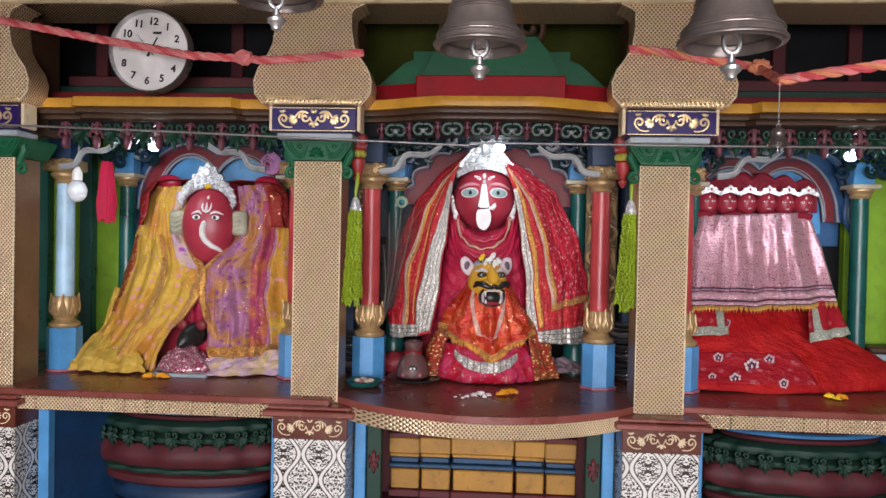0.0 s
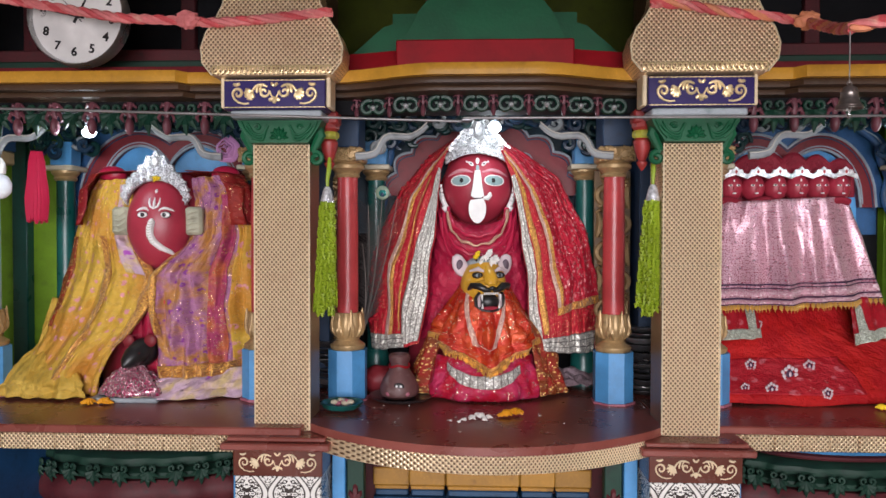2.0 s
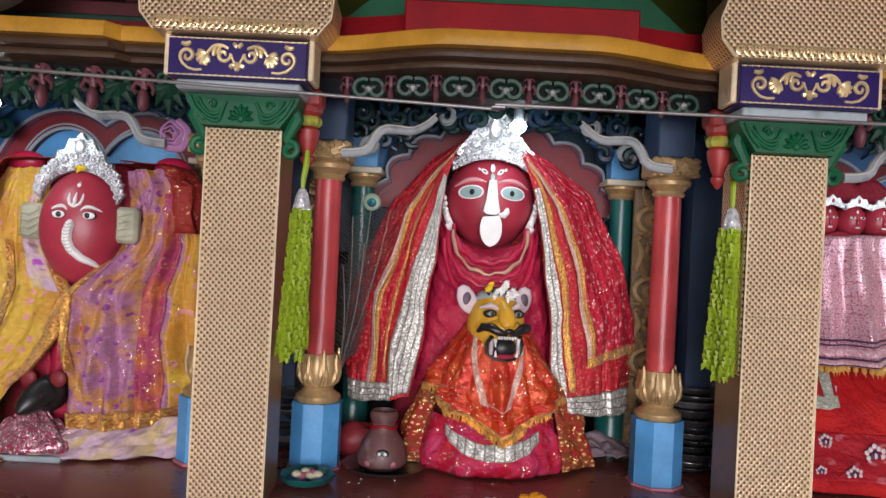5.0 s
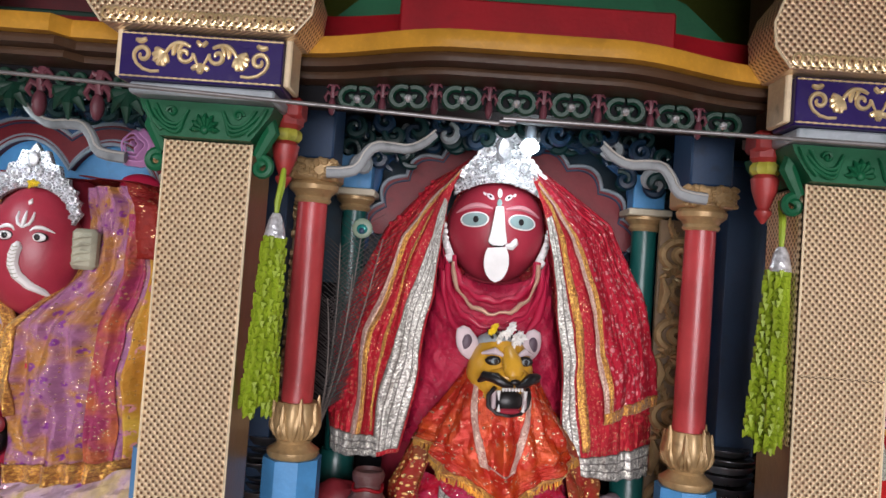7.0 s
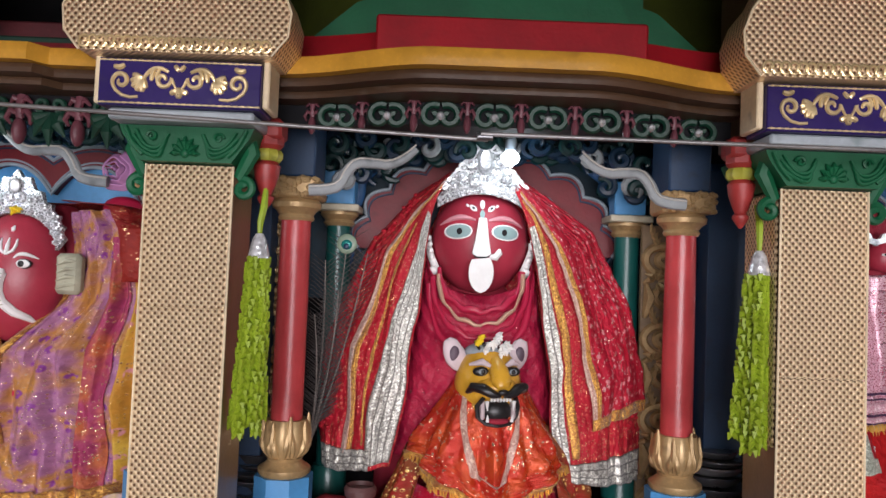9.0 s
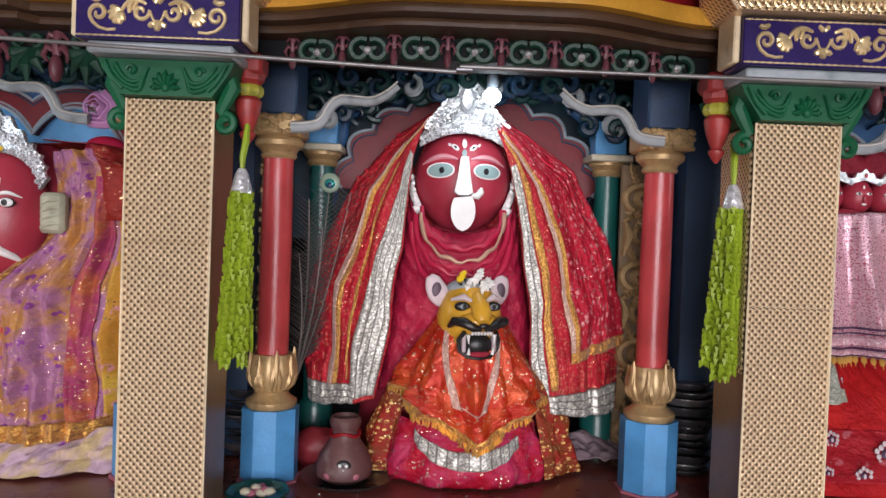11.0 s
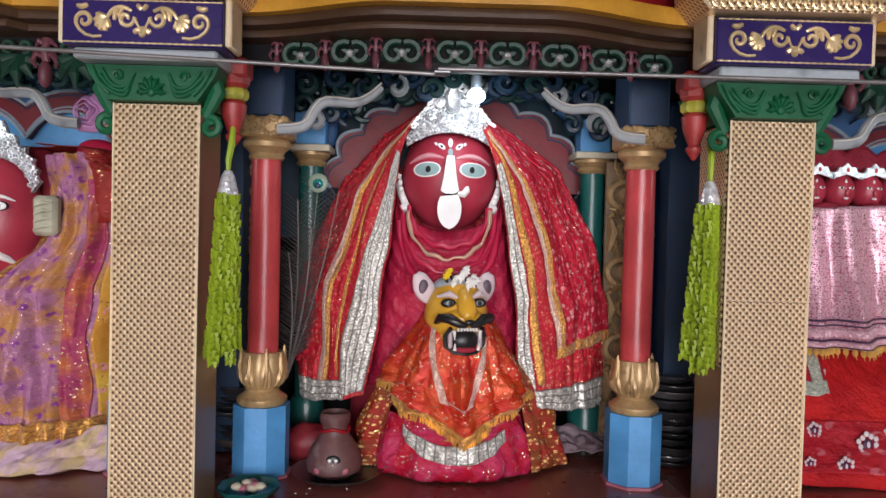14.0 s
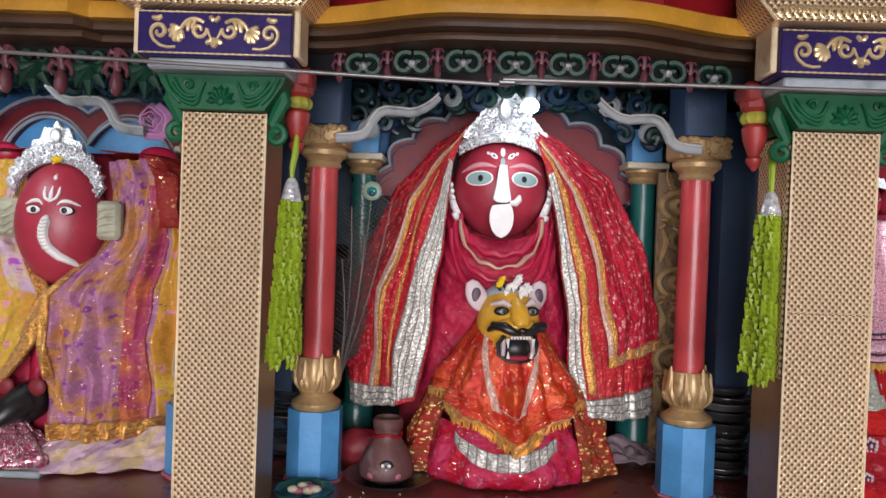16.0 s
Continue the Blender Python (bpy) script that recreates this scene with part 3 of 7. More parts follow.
def pillar(x, gold_side):
    p = empty("pillar", (x, FRONT + HALF, 0), "square altar pillar wrapped in embossed gold sheet over a damask-tiled base", "pillar", "pillars of the shrine")
    y = FRONT
    part("base", Shape().box(x - 0.120, x + 0.120, 2.312, 2.56, 0.0, 0.785, 0.003), DAMASK, p, "white and black damask-tiled base")
    tile = part("base_frieze", Shape().box(x - 0.124, x + 0.124, 2.308, 2.56, 0.785, 0.862, 0.002), BROWN_TILE, p, "brown tile frieze with cream scrolls")
    part("scroll", scroll_relief(x, 0.824, 0.225, 0.058, 2.307, 0.62), CREAM, tile)
    s = Shape().box(x - 0.150, x + 0.150, 2.275, 2.56, 0.864, 0.884, 0.004).box(x - 0.136, x + 0.136, 2.292, 2.56, 0.885, 0.897, 0.003)
    part("base_cap", s, GRANITE, p, "maroon granite ledge")
    seam = 1.445 if x < 0 else 1.365
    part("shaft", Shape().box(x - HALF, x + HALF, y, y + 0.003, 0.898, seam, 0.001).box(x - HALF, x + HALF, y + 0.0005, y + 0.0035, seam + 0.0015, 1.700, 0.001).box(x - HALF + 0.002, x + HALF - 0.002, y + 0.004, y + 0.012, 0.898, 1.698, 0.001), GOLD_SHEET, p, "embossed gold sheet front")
    part("core", Shape().box(x - HALF + 0.003, x + HALF - 0.003, y + 0.013, y + 0.150, 0.899, 1.700, 0.002), WOOD, p, "brown laminate sides")
    if gold_side:
        part("side_sheet", Shape().box(x - HALF - 0.002, x - HALF + 0.002, y + 0.015, y + 0.148, 1.24, 1.695, 0.0005), GOLD_SHEET, p, "embossed gold sheet on the side")
    # cream bead along the edges of the sheet
    for m in (-1, 1):
        part("edge_bead", Shape().tube([(x + m * (HALF + 0.001), y, 0.9), (x + m * (HALF + 0.001), y, 1.70)], 0.0022, 6), CREAM, p)
    # painted capital
    prof = [(-0.080, 1.702), (-0.094, 1.722), (-0.112, 1.748), (-0.118, 1.764), (0.118, 1.764), (0.112, 1.748), (0.094, 1.722), (0.080, 1.702)]
    cap = part("capital", Shape().prism([(x + a, b) for a, b in prof], 2.335, 2.54), GREEN, p, "green painted leaf capital")
    s = Shape()
    # a half flower in the middle, swags of leaves to both sides
    for k in range(7):
        a = radians(180 * k / 6)
        s.tube([(x + 0.007 * math.cos(a), 2.333, 1.716 + 0.007 * math.sin(a)), (x + 0.018 * math.cos(a), 2.328, 1.716 + 0.020 * math.sin(a)), (x + 0.026 * math.cos(a), 2.333, 1.716 + 0.030 * math.sin(a))], [0.002, 0.0058, 0.0015], 6)
    s.ball((x, 2.332, 1.716), (0.008, 0.005, 0.008), 10, 6)
    for m in (-1, 1):
        for q in range(3):
            s.tube(rounded([(x + m * (0.030 + 0.004 * q), 2.333, 1.750 - 0.010 * q), (x + m * 0.044, 2.330, 1.722 - 0.008 * q), (x + m * 0.070, 2.330, 1.726 - 0.006 * q), (x + m * (0.088 + 0.004 * q), 2.333, 1.756 - 0.010 * q)]), 0.0036, 6)
        s.tube(rounded([(x + m * 0.074, 2.333, 1.712), (x + m * 0.092, 2.331, 1.730), (x + m * 0.106, 2.333, 1.760)]), 0.0042, 6)
        s.tube([(x + m * (0.058 + p), 2.331, q) for p, q in spiral(0.0, 1.744, 0.010, 0.002, 0, 420, 16)], 0.0028, 5)
    part("leaf_relief", s, GREEN, cap)
    for m in (-1, 1):
        s = Shape()
        path = [(x + m * 0.098, 1.752), (x + m * 0.106, 1.725), (x + m * 0.096, 1.705), (x + m * 0.084, 1.680)]
        s.tube([(a, 2.372, b) for a, b in path], [0.014, 0.016, 0.013, 0.010], 8)
        s.tube([(x + m * (0.094 - a), 2.372, b) for a, b in spiral(0.0, 1.662, 0.019, 0.005, 60, 500, 22)], 0.0075, 7)
        part("volute", s, GREEN, cap, "green scrolled bracket")
    part("slab", Shape().box(x - 0.125, x + 0.125, 2.302, 2.42, 1.766, 1.786, 0.004), SLATE, p, "grey painted slab")
    tile = part("blue_frieze", Shape().box(x - 0.1375, x + 0.1375, 2.290, 2.372, 1.787, 1.868, 0.002), INDIGO, p, "indigo tile frieze with gilt scrolls")
    part("scroll", scroll_relief(x, 1.829, 0.252, 0.062, 2.289), BRIGHT_GOLD, tile, "gilt scroll relief")
    s = Shape()
    for z in (1.7915, 1.864):
        s.tube([(x - 0.136, 2.289, z), (x + 0.136, 2.289, z)], 0.0012, 5)
        for k in range(22):
            s.box(x - 0.132 + k * 0.0125, x - 0.132 + k * 0.0125 + 0.007, 2.2875, 2.2895, z - 0.0016, z + 0.0016, 0.0004)
    part("border", s, BRIGHT_GOLD, tile)
    for m in (-1, 1):
        a, b = sorted((x + m * 0.138, x + m * 0.150))
        part("cream_edge", Shape().box(a, b, 2.300, 2.372, 1.792, 1.876, 0.003), CREAM, p)
    part("head_core", Shape().box(x - 0.125, x + 0.125, 2.373, 2.54, 1.787, 2.189, 0.003), BROWN, p)
    # gold bracket above
    right = BRACKET
    outline = [(x + a, b) for a, b in right] + [(x - a, b) for a, b in reversed(right)]
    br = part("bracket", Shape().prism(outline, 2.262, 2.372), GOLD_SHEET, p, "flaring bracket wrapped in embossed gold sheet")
    for m in (-1, 1):
        part("edge_bead", Shape().tube([(x + m * a, 2.262, b) for a, b in right], 0.0022, 5), CREAM, br)
    s = Shape()
    for k in range(22):
        u = -0.150 + k * 0.0143
        s.tube([(x + u + 0.009 * math.cos(t * 0.6), 2.2595, 1.886 + 0.010 * math.sin(t * 0.6)) for t in range(0, 11)], 0.0024, 5)
    part("braid", s, BRIGHT_GOLD, br, "braided gilt hem")
    return p


for x, g in zip(PILLARS, (False, False, True, True)):
    pillar(x, g)

beam = empty("ceiling_beam", (XC, 2.4, 2.236), "lintel beam wrapped in embossed gold sheet", "beam", kind="structure")
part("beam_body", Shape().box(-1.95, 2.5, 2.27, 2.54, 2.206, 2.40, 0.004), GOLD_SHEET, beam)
# unseen wall added over the beam, stops light reaching the recess behind
part("light_stop_over_beam", Shape().box(-3.2, 3.5, 2.30, 2.50, 2.401, 2.999, 0.0), PLASTER, beam)
part("beam_edge", Shape().box(-1.95, 2.5, 2.250, 2.269, 2.190, 2.207, 0.003), CREAM, beam)


# ---- cornices over the bays ----
def ogee(u, deep=0.095, wide=0.42, flat=0.13):
    return deep * (1 - smooth(flat, wide, abs(u)))


def moulding(x0, x1, y_back, y_front, z0, z1, curve, n=96, round_=0.006):
    """A horizontal moulding whose front follows a curve in plan."""
    s = Shape()
    prof = [(0, z0), (1, z0), (1.0, z0 + round_), (1.0, z1 - round_), (0.985, z1), (0, z1)]
    verts, faces, k = [], [], len(prof)
    for i in range(n + 1):
        x = x0 + (x1 - x0) * i / n
        f = y_front - curve(x)
        for t, z in prof:
            verts.append((x, y_back + (f - y_back) * t, z))
    for i in range(n):
        for j in range(k):
            a, b = i * k + j, i * k + (j + 1) % k
            faces.append((a, b, b + k, a + k))
    faces += [tuple(range(k)), tuple(range(n * k + k - 1, n * k - 1, -1))]
    return s.add(verts, faces)


def cornice(cx, x0, x1, curved, centre):
    c = empty("cornice", (cx, 2.45, 1.79), "painted cornice in brown, ochre yellow, red and green over a carved frieze", "cornice", "cornices over the bays")
    cv = (lambda x: ogee(x - cx)) if curved else (lambda x: 0.032 * (1 - smooth(0.275, 0.292, abs(x - cx))))
    half = (lambda x: 0.7 * ogee(x - cx)) if curved else (lambda x: 0.0)
    part("frieze_board", moulding(x0, x1, 2.50, 2.475, 1.800 if centre else 1.812, 1.842, half), DARK, c, "dark carved frieze board")
    part("soffit", moulding(x0, x1, 2.60, 2.425, 1.842, 1.856, cv), BROWN, c, "brown painted soffit moulding")
    part("brown_band", moulding(x0, x1, 2.60, 2.392, 1.8565, 1.8735, cv), BROWN, c)
    part("yellow_band", moulding(x0, x1, 2.60, 2.372, 1.874, 1.906, cv, round_=0.010), YELLOW, c, "ochre yellow moulding")
    if centre:
        part("red_step", moulding(x0, x1, 2.62, 2.455, 1.9065, 1.972, half), CRIMSON, c, "crimson stepped moulding")
        part("red_block", Shape().box(cx - 0.245, cx + 0.245, 2.36, 2.45, 1.907, 1.988, 0.004), CRIMSON, c, "projecting crimson block")
        out = [(cx - 0.40, 1.973), (cx + 0.40, 1.973), (cx + 0.30, 2.06), (cx + 0.27, 2.07), (cx + 0.27, 2.10), (cx - 0.27, 2.10), (cx - 0.27, 2.07), (cx - 0.30, 2.06)]
        part("green_step", Shape().prism(out, 2.50, 2.66), GREEN, c, "green stepped roof moulding")
        out = [(cx - 0.235, 1.9885), (cx + 0.235, 1.9885), (cx + 0.19, 2.08), (cx + 0.15, 2.13), (cx - 0.15, 2.13), (cx - 0.19, 2.08)]
        part("green_block", Shape().prism(out, 2.42, 2.499), GREEN, c, "projecting green block")
    else:
        part("red_step", moulding(x0, x1, 2.62, 2.47, 1.9065, 1.945, half), MAROON, c, "maroon stepped moulding")
        part("green_step", Shape().box(x0, x1, 2.56, 2.66, 1.946, 1.985, 0.004), DUSTY_SHADED_GREEN, c, "dark green moulding")
        part("maroon_step", Shape().box(x0 + 0.10, x1 - 0.10, 2.60, 2.70, 1.986, 2.03, 0.004), DUSTY_SHADED_MAROON, c, "dark maroon moulding")
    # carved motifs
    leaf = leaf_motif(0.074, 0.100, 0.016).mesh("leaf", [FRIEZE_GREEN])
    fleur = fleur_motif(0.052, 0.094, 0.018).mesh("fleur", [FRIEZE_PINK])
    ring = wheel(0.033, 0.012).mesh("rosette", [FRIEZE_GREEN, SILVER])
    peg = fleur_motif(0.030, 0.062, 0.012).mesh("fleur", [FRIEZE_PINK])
    n = int((x1 - x0 - 0.30) / (0.048 if centre else 0.0545))
    for k in range(n):
        x = x0 + 0.15 + (k + 0.5) * (x1 - x0 - 0.30) / n
        y = 2.473 - half(x)
        if centre:
            place_part("rosette" if k % 2 else "fleur", ring if k % 2 else peg, c, x, y, 1.814)
        else:
            place_part("leaf" if k % 2 else "fleur", leaf if k % 2 else fleur, c, x, 2.472, 1.792 if k % 2 else 1.788)
    return c


cornice(XC, PILLARS[1] + 0.02, PILLARS[2] - 0.02, True, True)
cornice(-0.978, PILLARS[0] + 0.02, PILLARS[1] - 0.02, False, False)
cornice(1.285, PILLARS[2] + 0.02, PILLARS[3] - 0.02, False, False)
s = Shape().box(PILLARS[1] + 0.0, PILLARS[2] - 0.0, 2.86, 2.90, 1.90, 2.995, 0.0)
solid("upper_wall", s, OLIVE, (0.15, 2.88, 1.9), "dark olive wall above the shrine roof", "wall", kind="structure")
# side walls coloured near black, for the shade above the bays
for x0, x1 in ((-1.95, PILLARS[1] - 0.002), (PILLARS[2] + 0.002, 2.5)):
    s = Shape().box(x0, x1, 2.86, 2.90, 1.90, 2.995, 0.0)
    solid("upper_wall", s, DARK, ((x0 + x1) / 2, 2.88, 1.9), "near-black wall above the side bays, shade in its colour", "wall", kind="structure")
    for k in range(3):
        a = x0 + 0.5 + 0.28 * k
        s = Shape().box(a, a + 0.05, 2.83, 2.858, 2.03, 2.6, 0.004)
        solid("roof_rib", s, DUSTY_SHADED_MAROON, (a + 0.025, 2.84, 2.03), "dark maroon rib on the near-black wall", "rib", "roof ribs")
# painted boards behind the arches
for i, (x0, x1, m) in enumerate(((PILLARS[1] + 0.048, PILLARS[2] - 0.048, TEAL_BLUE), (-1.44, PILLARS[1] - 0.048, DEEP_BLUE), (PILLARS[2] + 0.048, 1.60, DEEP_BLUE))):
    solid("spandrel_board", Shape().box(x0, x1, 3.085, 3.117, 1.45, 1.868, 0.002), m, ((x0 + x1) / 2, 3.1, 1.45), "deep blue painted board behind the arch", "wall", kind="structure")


# ---- curtain rods ----
rod = empty("curtain_rod", (0.105, 2.247, 1.746), "two long steel curtain rods overlapping end to end", "curtain rod")
part("rod", Shape().tube([(-1.9, 2.247, 1.806), (-0.9, 2.247, 1.778), (0.110, 2.247, 1.744)], 0.0036, 10), ROD, rod)
part("rod", Shape().tube([(0.098, 2.240, 1.752), (0.9, 2.243, 1.752), (2.4, 2.247, 1.758)], 0.0036, 10), ROD, rod)
part("sleeve", Shape().tube([(0.092, 2.2435, 1.748), (0.118, 2.2435, 1.748)], 0.006, 10), VESSEL, rod)


# ---- turned colonettes on blue plinths ----
def colonette(x, y, shaft):
    c = empty("colonette", (x, y, TOP), "turned colonette with gilt lotus base on a blue octagonal plinth", "column", "colonettes of the bays")
    r = 0.0635
    ring = [(x + r * math.cos(radians(22.5 + 45 * k)), y + r * math.sin(radians(22.5 + 45 * k))) for k in range(8)]
    part("plinth", Shape().prism(ring, TOP - 0.002, 1.082, axis="z"), BLUE, c, "sky blue octagonal plinth")
    big = [(x + 1.1 * (a - x), y + 1.1 * (b - y)) for a, b in ring]
    part("mortar", Shape().prism(big, TOP - 0.002, TOP + 0.006, axis="z"), PINK, c, "smeared pink mortar")
    prof = [(0.052, 1.082), (0.056, 1.088), (0.056, 1.097), (0.044, 1.105), (0.036, 1.113), (0.040, 1.120)]
    b = part("base", Shape().lathe(x, y, prof, 32), GOLD_PAINT, c, "gilt turned base")
    prof = [(0.036, 1.118), (0.047, 1.135), (0.051, 1.160), (0.048, 1.185), (0.043, 1.200)]
    part("bulb", Shape().lathe(x, y, prof, 40, flutes=8, depth=0.05), GOLD_PAINT, b)
    for k in range(8):
        a = radians(45 * k + 22.5)
        s = Shape()
        for m in (-1, 0, 1):
            pts = []
            for t in range(7):
                z = 1.124 + 0.088 * t / 6
                rr = 0.038 + 0.012 * math.sin(math.pi * min(1, t / 6 * 1.05)) + 0.010 * max(0, t - 4) / 2
                aa = a + m * 0.20 * (1 - t / 6.5) + m * 0.03
                pts.append((x + rr * math.cos(aa), y + rr * math.sin(aa), z - abs(m) * 0.030 * t / 6 - (0.014 if k % 2 else 0.0) * t / 6))
            s.tube(pts, [0.003, 0.0055, 0.0065, 0.0065, 0.006, 0.005, 0.0018], 6)
        part("petal", s, GOLD_PAINT, b)
    prof = [(0.034, 1.19), (0.034, 1.30), (0.0335, 1.45), (0.032, 1.632)]
    part("shaft", Shape().lathe(x, y, prof, 32), shaft, c)
    prof = [(0.036, 1.630), (0.040, 1.636), (0.037, 1.643), (0.042, 1.650), (0.052, 1.658), (0.054, 1.668), (0.048, 1.676)]
    part("capital", Shape().lathe(x, y, prof, 32), GOLD_PAINT, c, "gilt turned capital")
    s = Shape().box(x - 0.056, x + 0.056, y - 0.056, y + 0.056, 1.676, 1.722, 0.006)
    rng = random.Random(5)
    for k in range(60):
        u, z = rng.uniform(-0.054, 0.054), rng.uniform(1.68, 1.72)
        s.ball((x + u, y - 0.055, z), (0.007, 0.006, 0.006), 6, 4)
    part("abacus", s, GOLD_PAINT, c, "carved gilt abacus block")
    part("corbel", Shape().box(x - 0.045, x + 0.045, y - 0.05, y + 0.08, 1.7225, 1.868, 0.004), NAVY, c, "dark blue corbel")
    return c


for x, m in ((-0.281, RED), (0.565, RED), (-0.560, RED), (0.863, RED), (-1.467, PALE_BLUE), (1.81, PALE_BLUE)):
    colonette(x, 2.665, m)


def back_column(x, y, r=0.032):
    c = empty("back_column", (x, y, TOP), "slender dark green column with gilt bands at the back of the bay", "column", "green columns behind")
    part("foot", Shape().lathe(x, y, [(r + 0.014, TOP), (r + 0.014, TOP + 0.10), (r + 0.006, TOP + 0.12)], 24), TEAL, c)
    part("shaft", Shape().lathe(x, y, [(r, TOP + 0.12), (r, 1.30), (r * 0.96, 1.645)], 24), TEAL, c)
    part("capital", Shape().lathe(x, y, [(r + 0.002, 1.640), (r + 0.008, 1.648), (r + 0.004, 1.656), (r + 0.016, 1.668), (r + 0.016, 1.676)], 24), GOLD_PAINT, c)
    part("abacus", Shape().box(x - r - 0.022, x + r + 0.022, y - r - 0.022, y + r + 0.022, 1.6765, 1.694, 0.003), IVORY, c)
    part("block", Shape().box(x - r - 0.008, x + r + 0.008, y - r, y + r, 1.6945, 1.78, 0.003), BLUE, c, "sky blue block")
    return c


for x in (-0.225, -0.46 + 0.03, 0.512, 0.762, -1.36, -0.66, 0.96, 1.607):
    back_column(x, 2.93)


def carved_panel(x, y):
    c = empty("carved_panel", (x, y, TOP), "pale gold panel carved with curling foliage", "panel", "carved panels")
    part("backing", Shape().box(x - 0.062, x + 0.062, y + 0.008, y + 0.024, TOP, 1.67, 0.002), paint("dark_tan_wood", (0.22, 0.145, 0.08), 0.5, 0.4), c)
    s = Shape()
    for k in range(7):
        z = 1.00 + k * 0.098
        m = 1 if k % 2 else -1
        # fans of leaves growing out of each scroll
        for j in range(7):
            a = radians(-70 + 40 * j)
            s.tube([(x - m * 0.027 + 0.006 * math.cos(a), y, z + 0.040 + 0.006 * math.sin(a)), (x - m * 0.027 + 0.020 * math.cos(a), y - 0.006, z + 0.040 + 0.022 * math.sin(a)), (x - m * 0.027 + 0.033 * math.cos(a + 0.3), y - 0.001, z + 0.040 + 0.034 * math.sin(a + 0.3))], [0.003, 0.0075, 0.002], 6)
        s.tube([(x + m * a * 1.35, y, b) for a, b in spiral(0.004, z, 0.042, 0.006, -90, 470, 34)], 0.0105, 6, flat=0.9)
        s.tube([(x - m * 0.054, y, z - 0.05), (x - m * 0.042, y - 0.003, z), (x - m * 0.054, y, z + 0.045)], [0.006, 0.016, 0.003], 6)
        for j in range(4):
            s.tube([(x + m * 0.012, y, z + 0.02), (x + m * (0.03 + 0.004 * j), y - 0.004, z + 0.03 + 0.012 * j), (x + m * (0.018 + 0.008 * j), y, z + 0.052 + 0.012 * j)], [0.004, 0.006, 0.002], 5)
    part("foliage", s, GOLD_PAINT, c, "curling carved foliage")
    return c


for x in (0.600, -0.372):
    carved_panel(x, 2.870)


# ---- turned pendants below the frieze ----
def pendant(x):
    c = empty("pendant", (x, 2.43, 1.645), "turned red and yellow pendant hanging from the frieze", "pendant", "pendants at the pillars")
    prof = [(0.028, 1.79), (0.030, 1.775), (0.030, 1.752), (0.022, 1.744)]
    part("neck", Shape().lathe(x, 2.43, list(reversed(prof)), 8), CORAL, c)
    part("block", Shape().box(x - 0.030, x + 0.030, 2.40, 2.46, 1.762, 1.80, 0.006), CORAL, c)
    part("collar", Shape().lathe(x, 2.43, [(0.022, 1.722), (0.027, 1.728), (0.027, 1.738), (0.022, 1.744)], 20, flutes=10, depth=0.06), paint("yellow_green_paint", (0.34, 0.32, 0.04), 0.5, 0.9, (0.03, 0.05, 0.01)), c, "yellow beaded collar")
    part("bulb", Shape().lathe(x, 2.43, [(0.003, 1.632), (0.010, 1.642), (0.015, 1.650), (0.015, 1.655), (0.010, 1.660), (0.014, 1.668), (0.016, 1.674), (0.022, 1.692), (0.024, 1.706), (0.025, 1.714), (0.018, 1.722)], 20), CORAL, c)
    return c


for x in (-0.292, 0.598):
    pendant(x)


# ---- cusped arches at the back of the bays ----
def cusped(cx, z0, w, h, lobes, depth, n=12):
    """Points along a cusped arch from its left foot over the crown to its right foot."""
    pts = []
    for k in range(lobes):
        for i in range(n):
            t = (k + i / n) / lobes
            a = math.pi * (1 - t)
            bump = depth * math.sin(math.pi * i / n)
            pts.append((cx + (w + bump) * math.cos(a), z0 + (h + bump) * math.sin(a)))
    pts.append((cx + w, z0))
    return pts


def twin(cx, z0, c, r, h, n=36, low=0.0):
    """Two overlapping half ellipses, meeting in a cusp over the middle."""
    pts = []
    for i in range(2 * n + 1):
        x = -(c + r) + 2 * (c + r) * i / (2 * n)
        pts.append((cx + x, z0 + low + h * math.sqrt(max(0.0, 1 - ((abs(x) - c) / r) ** 2))))
    return pts


